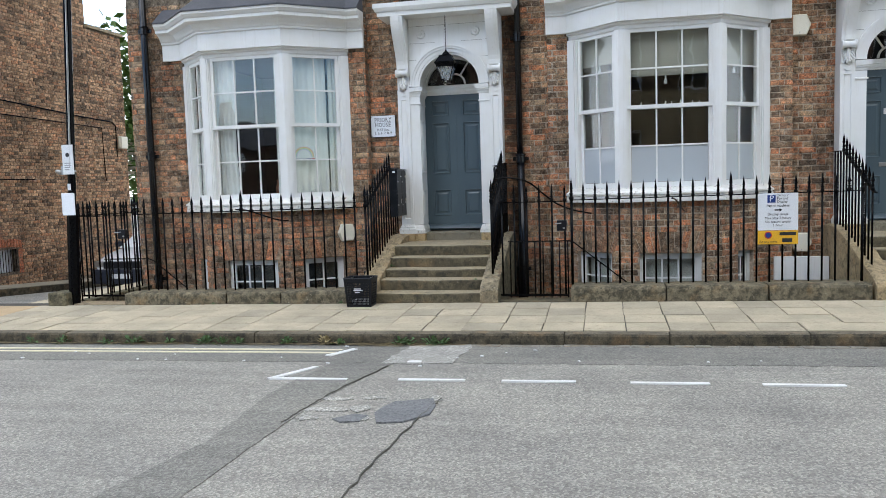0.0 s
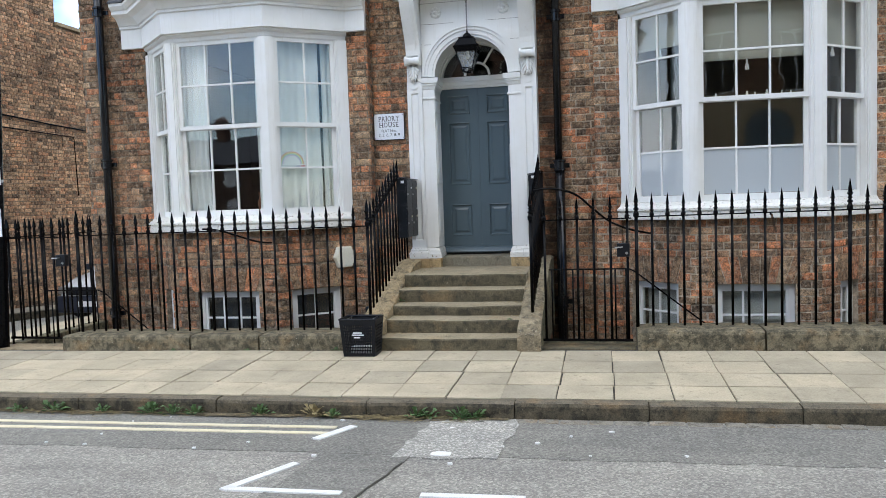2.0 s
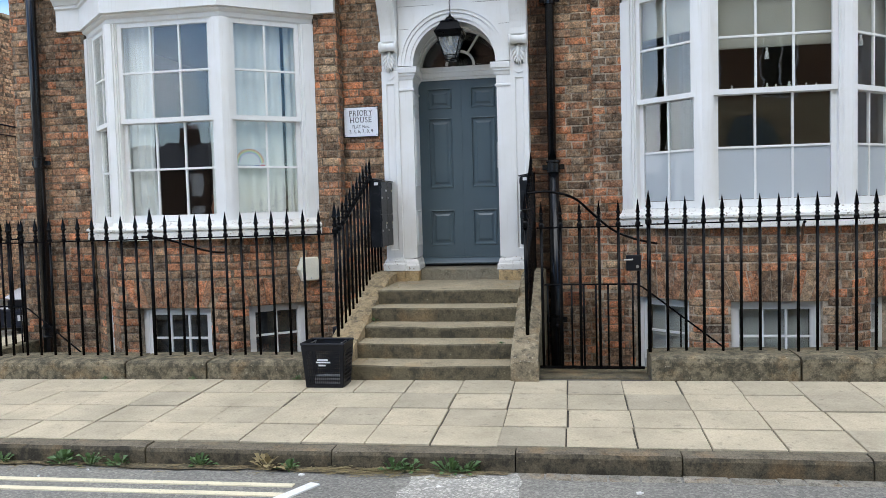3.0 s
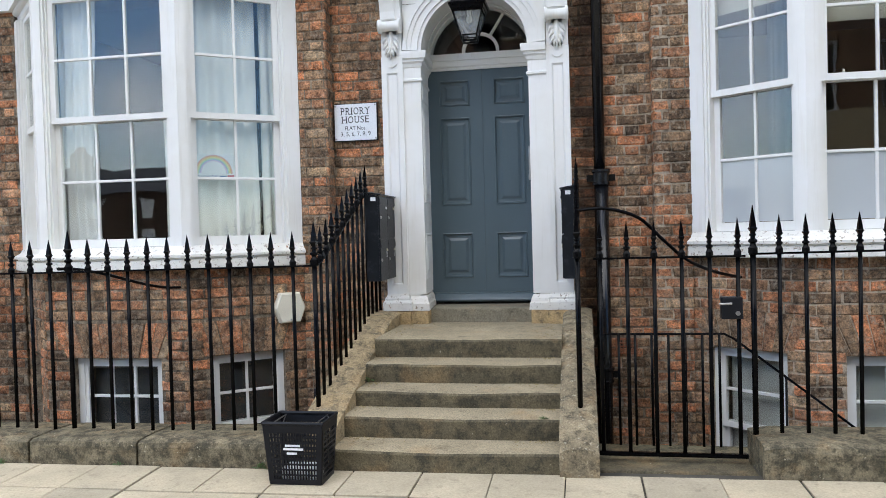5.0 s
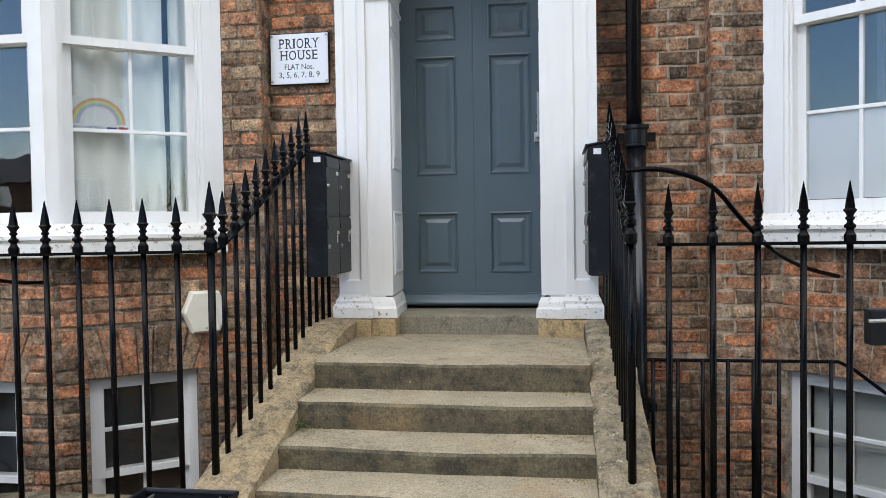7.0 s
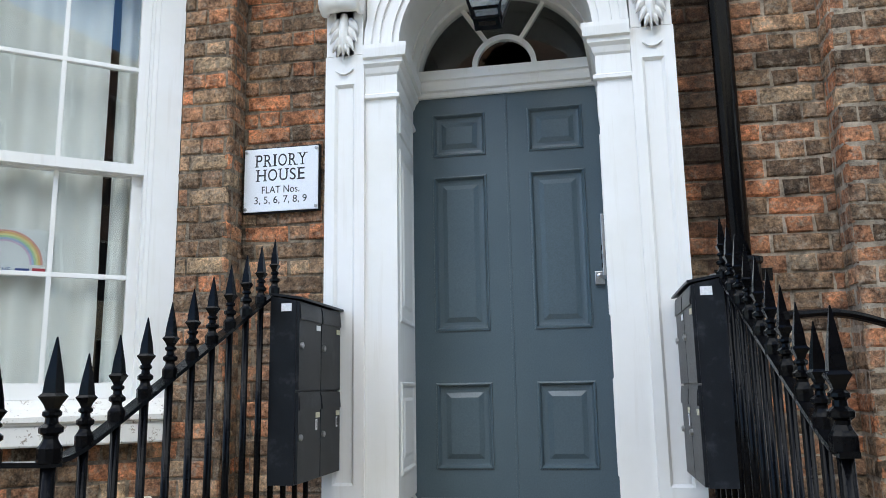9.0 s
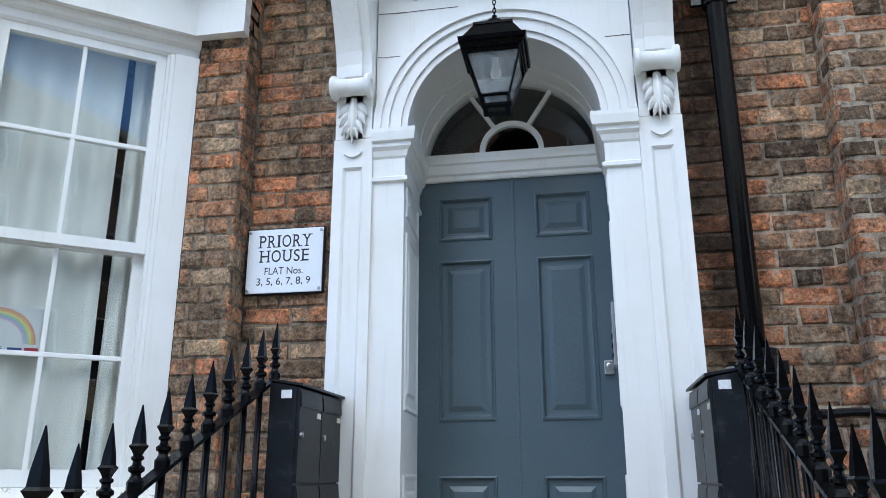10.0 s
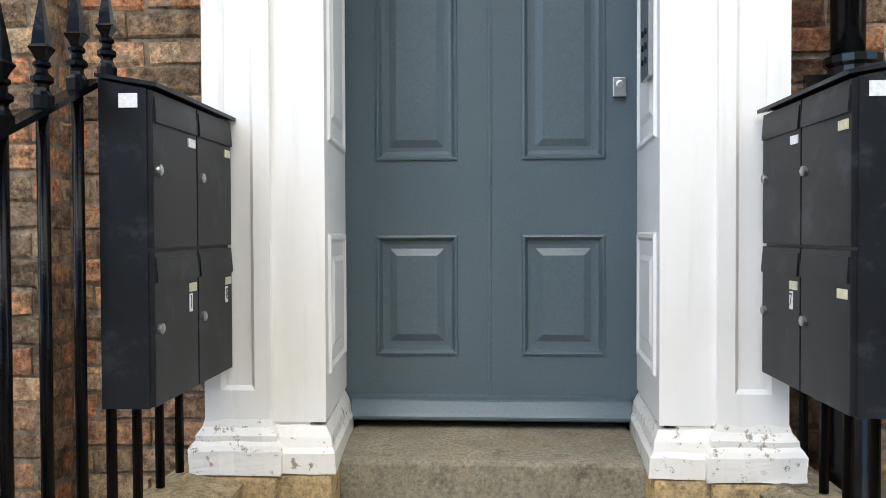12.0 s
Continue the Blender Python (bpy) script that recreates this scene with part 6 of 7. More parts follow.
tube(bm, [(tall(2.0) + 0.03, 9.555, 2.0), (tall(7.0) + 0.03, 9.56, 7.0)], 0.012, 6)
part("cable_duct", bm, STEEL, lp)
part("lamp_head", solid(tall(7.5) - 0.12, tall(7.5) + 0.12, 8.9, 9.7, 7.48, 7.6, bevel=0.03), STEEL, lp)
nt = part("notice", solid(tall(2.1) - 0.085, tall(2.1) + 0.085, 9.545, 9.56, 1.9, 2.31, bevel=0.004), SIGN_WHITE, lp, "white notice plate")
bm = bmesh.new()
lathe(bm, [(0.03, 0), (0.03, 0.003)], steps=16, m=pose(tall(2.1), 9.5445, 2.17, 90))
part("symbol", bm, INK, nt)
for k in range(4):
    part("text_bar", solid(tall(2.1) - 0.055, tall(2.1) + 0.055 - 0.012 * k, 9.5425, 9.5455, 2.05 - 0.03 * k, 2.062 - 0.03 * k), surface("grey_ink", (0.3, 0.3, 0.32), (0.35, 0.35, 0.36), 9, 0.6, 90, 0), nt)
part("number_tag", solid(tall(1.72) - 0.02, tall(1.72) + 0.02, 9.555, 9.57, 1.68, 1.77), SIGN_WHITE, lp, "small white number tag")
part("notice", solid(tall(1.5) - 0.1, tall(1.5) + 0.1, 9.53, 9.545, 1.33, 1.64, bevel=0.004), PLAQUE, lp, "grey-white notice plate, faded")
bm = bmesh.new()
box(bm, tall(1.95) - 0.07, tall(1.95) + 0.1, 9.56, 9.59, 1.93, 1.96)
lathe(bm, [(0.03, 0), (0.035, 0.06), (0.02, 0.1)], steps=12, m=pose(tall(1.95) - 0.14, 9.62, 1.92, 70, 0, -30))
box(bm, tall(1.95) - 0.13, tall(1.95) - 0.05, 9.58, 9.66, 1.9, 2.02)
part("camera_bracket", bm, STEEL, lp, "grey bracket box")

# ---- parking sign on the railing ----
ps = thing("parking_sign", (2.0, 9.7, 0.77), "white and yellow parking sign fixed to the railings", "sign")
part("white_plate", solid(1.79, 2.235, 9.69, 9.7, 0.935, 1.372, bevel=0.003), SIGN_WHITE, ps)
part("yellow_plate", solid(1.79, 2.235, 9.688, 9.7, 0.77, 0.931, bevel=0.003), SIGN_YELLOW, ps)
pb = part("blue_square", solid(1.895, 1.985, 9.686, 9.692, 1.262, 1.352), SIGN_BLUE, ps)
ms = pose(2.012, 9.6885, 0)
words("letter", "P", 0.1, pose(1.94, 9.6845, 1.307), SIGN_WHITE, ps)
for text, x, z, size in (("24 hour", 0.06, 1.345, 0.04), ("Pay and", 0.06, 1.308, 0.04), ("Display", 0.06, 1.271, 0.04)):
    words("lettering", text, size, pose(2.0 - 0.0, 9.6885, z), INK, ps, "LEFT", 0.0008)
for text, z in (("Pay at machine", 1.225), ("Display ticket", 1.125), ("Max stay 2 hours", 1.08), ("No return within", 1.035), ("1 hour", 0.995)):
    words("lettering", text, 0.042, ms @ Matrix.Translation((0, 0, z)), INK, ps, "CENTER", 0.0008)
bm = bmesh.new()
prism(bm, [(1.975, 1.168), (2.03, 1.168), (2.03, 1.155), (2.06, 1.175), (2.03, 1.195), (2.03, 1.182), (1.975, 1.182)], 9.687, 9.6905)
part("arrow", bm, INK, ps)
words("lettering", "At any time", 0.042, pose(1.905, 9.6865, 0.8), INK, ps, "CENTER", 0.0008)
bm = bmesh.new()
lathe(bm, [(0.042, 0), (0.042, 0.002)], steps=24, m=pose(1.905, 9.688, 0.878, 90))
rd = part("roundel", bm, SIGN_RED, ps, "red no-stopping roundel")
bm = bmesh.new()
lathe(bm, [(0.03, 0), (0.03, 0.003)], steps=24, m=pose(1.905, 9.688, 0.878, 90))
part("roundel_centre", bm, SIGN_BLUE, rd)
part("vehicle_symbol", solid(2.03, 2.21, 9.685, 9.69, 0.875, 0.912), INK, ps, "dark vehicle symbol")
part("vehicle_symbol", solid(2.06, 2.17, 9.685, 9.69, 0.795, 0.84), INK, ps, "dark vehicle symbol")

# ---- meter boxes, alarm, vent ----
def hexbox(name, m, u, z, label, category, big=0.138):
    hb = thing(name, m @ Vector((u, 0, z)), label, category)
    bm = bmesh.new()
    outer = [(u + big * c, z + big * s) for c, s in ((1.0, 0.0), (0.62, 0.95), (-0.62, 0.95), (-1.0, 0.0), (-0.62, -0.95), (0.62, -0.95))]
    inner = [(u + (a - u) * 0.9, z + (b - z) * 0.9) for a, b in outer]
    a = [bm.verts.new(m @ Vector((x, -0.001, y))) for x, y in outer]
    b = [bm.verts.new(m @ Vector((x, -0.075, y))) for x, y in outer]
    c = [bm.verts.new(m @ Vector((x, -0.095, y))) for x, y in inner]
    for p, q in ((a, b), (b, c)):
        for i in range(6):
            j = (i + 1) % 6
            bm.faces.new((p[i], p[j], q[j], q[i]))
    bm.faces.new(a)
    bm.faces.new(c[::-1])
    part("cover", bm, CREAM, hb)
    bm = bmesh.new()
    lathe(bm, [(0.008, 0), (0.006, 0.004)], steps=8, m=m @ pose(u, -0.095, z - 0.1, 90))
    part("screw", bm, STEEL, hb)
    return hb


m, w = seg((BAY_L[2][0], BAY_L[2][1] + 0.035), (BAY_L[3][0], BAY_L[3][1] + 0.035))
hexbox("alarm_box", m, 0.86, 0.9, "cream hexagonal alarm box on the brick wall", "alarm box")
hexbox("alarm_box", pose(0, 11.655, 0), 2.71, 0.63, "cream hexagonal alarm box low on the wall", "alarm box")
hexbox("alarm_box", pose(0, 11.655, 0), 2.67, 3.62, "cream hexagonal alarm box high on the wall", "alarm box", 0.15)
vt = thing("air_brick", (-1.01, 11.65, 0.455), "terracotta air brick with square holes", "vent")
bm = bmesh.new()
walled(bm, pose(-1.01, 11.645, 0), -0.09, 0.09, 0.455, 0.59, [(-0.075 + 0.026 * i, -0.055 + 0.026 * i, 0.468 + 0.028 * j, 0.488 + 0.028 * j) for i in range(6) for j in range(4)], 0.0, 0.02)
part("grille", bm, TERRACOTTA, vt)
part("cavity", solid(-1.098, -0.922, 11.663, 11.668, 0.457, 0.588), INK, vt)
tagged(part("white_board", solid(2.3, 3.0, 11.28, 11.34, -0.9, 0.46, bevel=0.006), WHITE), "white painted board standing in the basement area", "board")
# junction box low by the steps
tagged(part("junction_box", solid(-3.3, -3.2, 10.3, 10.38, -0.1, 0.42, bevel=0.015), BLACK_PLASTIC), "small black junction box on a post", "junction box")

# ---- basket ----
bk = thing("basket", (-3.015, 9.28, 0.1), "black plastic shopping basket standing on the pavement", "basket")
BZ, BH = pave_height(-3.0, 9.28) + 0.003, 0.36
def basket_side(p0, p1, q0, q1, cols, rows):
    """A slotted, outward leaning side from foot p0-p1 to rim q0-q1."""
    bm = bmesh.new()
    P = [Vector((*p0, BZ)), Vector((*p1, BZ)), Vector((*q1, BZ + BH)), Vector((*q0, BZ + BH))]
    nrm = (P[1] - P[0]).cross(P[3] - P[0]).normalized() * 0.004
    def at(s, t):
        return P[0].lerp(P[1], s).lerp(P[3].lerp(P[2], s), t)
    lo, hi = 0.07, 0.86
    us, ts, holes = [0.0, 0.08], [0.0, lo], []
    for i in range(cols):
        us += [0.08 + 0.84 * i / cols + 0.013, 0.08 + 0.84 * (i + 1) / cols - 0.013]
    for j in range(rows):
        ts += [lo + (hi - lo) * j / rows + 0.014, lo + (hi - lo) * (j + 1) / rows - 0.014]
    us, ts = us[:1] + us[2:] + [1.0], ts[:1] + ts[2:] + [1.0]
    g = [[[bm.verts.new(at(s_, t_) + d) for d in (nrm * 0, nrm)] for s_ in us] for t_ in ts]
    for j in range(len(ts) - 1):
        for i in range(len(us) - 1):
            c = (g[j][i], g[j][i + 1], g[j + 1][i + 1], g[j + 1][i])
            if i % 2 and j % 2:
                for p, q in zip(c, c[1:] + c[:1]):
                    bm.faces.new((p[0], q[0], q[1], p[1]))
            else:
                bm.faces.new([v[0] for v in c])
                bm.faces.new([v[1] for v in c][::-1])
    return bm
fx0, fx1, fy0, fy1 = -3.175, -2.865, 9.19, 9.40
rx0, rx1, ry0, ry1 = -3.2, -2.84, 9.16, 9.43
for args in ((((fx0, fy0), (fx1, fy0)), ((rx0, ry0), (rx1, ry0)), 16, 9), (((fx1, fy0), (fx1, fy1)), ((rx1, ry0), (rx1, ry1)), 9, 9), (((fx1, fy1), (fx0, fy1)), ((rx1, ry1), (rx0, ry1)), 16, 9), (((fx0, fy1), (fx0, fy0)), ((rx0, ry1), (rx0, ry0)), 9, 9)):
    part("side", basket_side(args[0][0], args[0][1], args[1][0], args[1][1], args[2], args[3]), BLACK_PLASTIC, bk)
part("floor", solid(fx0, fx1, fy0, fy1, BZ, BZ + 0.006), BLACK_PLASTIC, bk)
bm = bmesh.new()
loop = [(rx0, ry0), (rx1, ry0), (rx1, ry1), (rx0, ry1), (rx0, ry0)]
tube(bm, [(x, y, BZ + BH) for x, y in loop], 0.011, 8)
part("rim", bm, BLACK_PLASTIC, bk)
bm = bmesh.new()
for s, x in ((1, rx0 + 0.03), (-1, rx1 - 0.03)):
    tube(bm, [(x, ry0 + 0.03, BZ + BH - 0.05), (x + 0.02 * s, ry0 + 0.03, BZ + BH - 0.005), (x + 0.02 * s, ry1 - 0.03, BZ + BH - 0.005), (x, ry1 - 0.03, BZ + BH - 0.05)], 0.004, 6)
part("handle", bm, STEEL, bk, "thin wire handle")
bm = bmesh.new()
for z, x0, x1 in ((0.225, -3.07, -2.98), (0.205, -3.08, -2.96), (0.18, -3.06, -3.0)):
    box(bm, x0, x1, 9.165, 9.17, BZ + z, BZ + z + 0.012)
part("label_mark", bm, SIGN_WHITE, bk, "white printed marks that cannot be read")
pp = part("paper", solid(-3.12, -2.9, 9.22, 9.36, BZ + 0.01, BZ + 0.09, bevel=0.02), SIGN_WHITE)
tagged(pp, "crumpled white paper lying in the basket", "paper")
for v in pp.data.vertices:
    v.co += Vector((noise.noise(v.co * 20), noise.noise(v.co * 22 + Vector((3, 0, 0))), noise.noise(v.co * 18))) * 0.012

# ---- behind the glass ----
def curtain(m, u0, u1, z0, z1, v, folds, label, material=CURTAIN, pinch=0.0):
    bm = bmesh.new()
    n, rows_n = folds * 8, 6
    sheet = []
    for side in (0, 0.006):
        g = []
        for j in range(rows_n + 1):
            t = j / rows_n
            row = []
            for i in range(n + 1):
                s = i / n
                u = u0 + (u1 - u0) * s
                squeeze = 1 - pinch * math.sin(math.pi * t) * (1 - t)
                u = u0 + (u - u0) * squeeze
                row.append(bm.verts.new(m @ Vector((u + 0.01 * noise.noise(Vector((s * 6, t * 3, u0))), v + side + 0.025 * math.sin(2 * math.pi * folds * s + 0.7 * noise.noise(Vector((t * 2, u0, s)))) * (0.6 + 0.4 * (1 - t)), z0 + (z1 - z0) * t))))
            g.append(row)
        sheet.append(g)
        for r0, r1 in zip(g, g[1:]):
            for i in range(n):
                bm.faces.new((r0[i], r0[i + 1], r1[i + 1], r1[i]))
    ob = part("curtain", bm, material, None, smooth=True)
    return tagged(ob, label, "curtain")


mF, wF = seg(BAY_L[1], BAY_L[2])
mR, wR = seg(BAY_L[2], BAY_L[3])
mL, wL = seg(BAY_L[0], BAY_L[1])
curtain(mF, 0.1, 0.46, 1.46, 3.65, 0.2, 4, "white curtain drawn to the side of the window", pinch=0.25)
curtain(mF, wF - 0.24, wF - 0.08, 1.46, 3.65, 0.2, 2, "white curtain drawn to the side of the window")
curtain(mR, 0.08, 0.7, 1.46, 3.65, 0.19, 4, "white net curtain hanging behind the glass")
curtain(mR, 0.735, 0.96, 1.46, 3.65, 0.2, 3, "white curtain gathered behind the glass", pinch=0.08)
curtain(mL, 0.1, wL - 0.06, 1.46, 3.65, 0.19, 6, "white net curtain hanging behind the glass")
mF2, wF2 = seg(BAY_R[1], BAY_R[2])
mR2, wR2 = seg(BAY_R[2], BAY_R[3])
mL2, wL2 = seg(BAY_R[0], BAY_R[1])
DARK_CURTAIN = surface("dark_grey_curtain", (0.09, 0.1, 0.1), (0.06, 0.065, 0.066), 4, 0.9, 100, 0.1)
for mm, ww, z in ((mF2, wF2, 2.98), (mL2, wL2, 3.2), (mR2, wR2, 3.1)):
    bl = thing("roman_blind", mm @ Vector((ww / 2, 0.2, z)), "cream linen blind half lowered behind the window", "blind", group="window blinds")
    bm = bmesh.new()
    for j in range(4):
        za, zb = 3.65 - (3.65 - z) * j / 4, 3.65 - (3.65 - z) * (j + 1) / 4
        box(bm, 0.09, ww - 0.09, 0.2 - 0.006 * j, 0.21 - 0.006 * j, zb, za + 0.004, mm)
    part("fabric", bm, BLIND, bl)
    bm = bmesh.new()
    lathe(bm, [(0.022, -0.1), (0.02, -0.06), (0.008, -0.02), (0.014, -0.005), (0.006, 0.01)], steps=10, m=mm @ pose(ww * 0.47, 0.19, z - 0.01))
    part("tassel", bm, CURTAIN, bl, "cream cord tassel")
curtain(mL2, 0.5, 0.78, 1.46, 3.5, 0.3, 3, "dark grey curtain at the side of the window", DARK_CURTAIN)
curtain(mR2, 0.2, 0.34, 1.46, 3.5, 0.3, 2, "dark grey curtain at the side of the window", DARK_CURTAIN)
# figurines along the meeting rail
for u in (0.3, 0.62, 0.7, 0.82, 0.97, 1.06):
    fg = bmesh.new()
    k = rnd.uniform(0.7, 1.1)
    lathe(fg, [(0.02 * k, 0), (0.022 * k, 0.006), (0.01 * k, 0.014), (0.016 * k, 0.03 * k), (0.008 * k, 0.042 * k), (0.012 * k, 0.052 * k), (0.004, 0.062 * k)], steps=10, m=mF2 @ pose(u, 0.165, 2.577))
    tagged(part("figurine", fg, CREAM, None, smooth=True), "small pale ornament standing on the window rail", "ornament", "window ornaments")
# vase and table in the parlour
vs_ = bmesh.new()
lathe(vs_, [(0.06, 0), (0.1, 0.05), (0.12, 0.16), (0.09, 0.26), (0.11, 0.3)], (-4.95, 11.5, 1.45), 16)
tagged(part("vase", vs_, TERRACOTTA, None, smooth=True), "orange pottery vase on a table behind the window", "vase")
tagged(part("side_table", solid(-5.3, -4.6, 11.25, 11.75, 0.95, 1.45, bevel=0.01), WOOD), "brown wooden side table behind the window", "table")

# child's drawing in the window
dw = thing("drawing", mR @ Vector((0.36, 0.16, 2.03)), "child's rainbow drawing on white paper taped in the window", "drawing")
D0 = mR @ Matrix.Translation((0.125, 0.146, 2.02))
part("paper", solid(0, 0.36, 0.0, 0.002, 0.0, 0.225, m=D0), SIGN_WHITE, dw)
for k, material in enumerate(RAINBOW):
    bm = bmesh.new()
    r1, r0 = 0.158 - 0.009 * k, 0.158 - 0.009 * (k + 1)
    lo_, up_ = [], []
    for i in range(21):
        a = math.pi * i / 20
        lo_.append(bm.verts.new(D0 @ Vector((0.18 + r0 * math.cos(a), -0.001, 0.06 + r0 * math.sin(a)))))
        up_.append(bm.verts.new(D0 @ Vector((0.18 + r1 * math.cos(a), -0.001, 0.06 + r1 * math.sin(a)))))
    for i in range(20):
        bm.faces.new((lo_[i], up_[i], up_[i + 1], lo_[i + 1]))
    part("arc", bm, material, dw)
words("lettering", "WE LOVE THE", 0.03, D0 @ Matrix.Translation((0.115, -0.0015, 0.033)), SIGN_BLUE, dw, "CENTER", 0.0003)
part("word_bar", solid(0.228, 0.285, -0.0015, 0.0, 0.024, 0.042, m=D0), SIGN_BLUE, dw)
part("heart_row", solid(0.295, 0.35, -0.0015, 0.0, 0.02, 0.045, m=D0), SIGN_RED, dw)

# ---- weeds and straw in the gutter ----
def weed(x, y, z, size, material, label):
    bm = bmesh.new()
    root = bm.verts.new((x, y, z))
    for k in range(rnd.randrange(26, 44)):
        a = rnd.uniform(0, 2 * math.pi)
        lean = rnd.uniform(0.15, 1.25)
        L = size * rnd.uniform(0.35, 1.0)
        d = Vector((math.cos(a) * math.sin(lean) * 1.3, math.sin(a) * math.sin(lean) * 0.7, math.cos(lean)))
        s = Vector((-math.sin(a), math.cos(a), rnd.uniform(-0.4, 0.4))).normalized() * L * rnd.uniform(0.09, 0.17)
        o = Vector((x, y, z))
        stem = o + d * L * 0.45
        v = [root, bm.verts.new(stem - s * 0.08), bm.verts.new(o + d * L * 0.75 + s), bm.verts.new(o + d * L + Vector((0, 0, -0.18 * L))), bm.verts.new(o + d * L * 0.75 - s), bm.verts.new(stem + s * 0.08)]
        bm.faces.new((v[0], v[1], v[5]))
        bm.faces.new((v[1], v[4], v[3], v[2], v[5]))
    return tagged(part("weed", bm, material), label, "weed", "gutter weeds")


for x in (-7.9, -7.3, -7.0, -6.5, -6.1, -5.55, -5.2, -4.75, -4.3, -4.1, -3.9, -3.35, -2.9, -2.75, -2.1, -2.0, -1.75, -1.65, 2.9, 3.0):
    weed(x, KERB_Y - 0.035 - rnd.uniform(0, 0.03), road_height(x, KERB_Y), rnd.uniform(0.09, 0.17), GREEN_B if rnd.random() < 0.8 else STRAW, "small green weed growing at the foot of the kerb")
bm = bmesh.new()
for k in range(700):
    x = rnd.choice((rnd.uniform(-8, -1.6), rnd.gauss(-2.25, 0.3), rnd.gauss(-5.2, 0.5)))
    y = KERB_Y - abs(rnd.gauss(0, 0.07)) - 0.01
    a = rnd.gauss(-0.25, 0.5)
    L = rnd.uniform(0.02, 0.14)
    z = road_height(x, y) + 0.012
    d, s = Vector((math.cos(a), math.sin(a) * 0.5, 0)) * L / 2, Vector((-math.sin(a), math.cos(a), 0)) * 0.004
    o = Vector((x, y, z))
    lift = Vector((0, 0, rnd.uniform(0, 0.02)))
    v = [bm.verts.new(o - d - s), bm.verts.new(o + d - s + lift), bm.verts.new(o + d + s + lift), bm.verts.new(o - d + s)]
    bm.faces.new(v)
tagged(part("straw", bm, STRAW), "dry grass stalks and dirt lying in the gutter", "dry grass", kind="stuff")
for x, y, s in ((-4.3, 9.44, 0.05), (-3.35, 9.45, 0.06), (-5.15, 9.44, 0.05), (-2.86, 10.2, 0.05), (-1.62, 9.72, 0.04)):
    weed(x, y, pave_height(x, y) if y < 9.5 else (0.36 if y < 9.8 else 0.49), s, GREEN_B, "tiny green weed in a joint of the stone")

# crumbs and dead leaves gathered on the steps
bm = bmesh.new()
for k in range(520):
    i = rnd.randrange(5)
    y = STEP_Y + GOING * (i + 1) - abs(rnd.gauss(0, 0.05)) + 0.02 if i < 4 else rnd.uniform(10.6, 11.45)
    x = rnd.choice((rnd.uniform(-2.86, -1.55), -1.55 - abs(rnd.gauss(0, 0.12)), -2.86 + abs(rnd.gauss(0, 0.12))))
    z = TOPS[i] - 0.012 * math.exp(-(((x + 2.2) / 1.365) / 0.27) ** 2)
    r = rnd.uniform(0.003, 0.009)
    o = Vector((x, y, z))
    v = [bm.verts.new(o + Vector((r * math.cos(a) * rnd.uniform(0.6, 1.3), r * math.sin(a), 0.0))) for a in (0, 2.1, 4.2)] + [bm.verts.new(o + Vector((0, 0, r)))]
    for q in ((0, 1, 3), (1, 2, 3), (2, 0, 3)):
        bm.faces.new([v[j] for j in q])
tagged(part("crumbs", bm, STRAW), "pale crumbs and dead leaf bits on the steps", "debris", kind="stuff")

# ---- side street ----
far_v, far_f = [], []
arch_v, arch_f = [], []
side_wall = thing("brick_building", (-14, 15, -0.4), "tall weathered brown brick building across the side street", "building")
mW, wW = seg((-14.0, 6.0), (-14.0, 21.0))
win_hole = (9.55, 10.3, -0.2, 0.36)
bm = bmesh.new()
walled(bm, mW, 5.4, 13.4, -1.5, 9.5, [win_hole], 0.009, 0.4)
bmesh.ops.remove_doubles(bm, verts=bm.verts[:], dist=0.0005)
part("wall", bm, MORTAR_FAR, side_wall)
bm = bmesh.new()
walled(bm, mW, 13.4, 15.0, -1.5, 6.25, [], 0.009, 0.4)
part("wall", bm, MORTAR_FAR, side_wall)
for args in ((-20, -14.42, 11.4, 11.8, -1.5, 9.5), (-20, -14.42, 20.6, 21.0, -1.5, 6.25), (-20, -19.6, 11.8, 20.6, -1.5, 9.5), (-20, -14.42, 19.3, 19.5, 6.25, 9.5)):
    part("wall", solid(*args), MORTAR_FAR, side_wall)
part("roof", solid(-20.1, -13.95, 11.3, 19.45, 9.5, 9.7), SLATE, side_wall)
part("coping", solid(-20.1, -13.93, 19.4, 21.05, 6.25, 6.33), STONE, side_wall)
part("window", solid(-14.25, -14.2, 15.5, 16.35, -0.25, 0.4), PLAQUE, side_wall, "barred basement window")
bm = bmesh.new()
for k in range(9):
    tube(bm, [(-14.06, 15.6 + 0.085 * k, -0.2), (-14.06, 15.6 + 0.085 * k, 0.36)], 0.009, 5)
part("window_bars", bm, IRON, side_wall)
brick_field(mW, 6.8, 13.4, -0.6, 7.0, [(9.4, 10.45, -0.25, 0.62)], 0.1, (far_v, far_f), wob=0.005)
brick_field(mW, 13.41, 15.0, -0.6, 6.24, [], 0.1, (far_v, far_f), wob=0.005)
for i in range(11):
    add_brick(mW, 9.42 + 0.093 * i, 9.5 + 0.093 * i, 0.37 + 0.05 * math.sin(math.pi * (i + 0.5) / 11), 0.56 + 0.06 * math.sin(math.pi * (i + 0.5) / 11), (arch_v, arch_f))
for i in range(8):
    for u0_, u1_ in ((9.405, 9.545), (10.305, 10.445)):
        add_brick(mW, u0_, u1_, -0.24 + 0.075 * i, -0.172 + 0.075 * i, (arch_v, arch_f))
red = bulk("arch_brickwork", (arch_v, arch_f), BRICK_ARCH, side_wall)
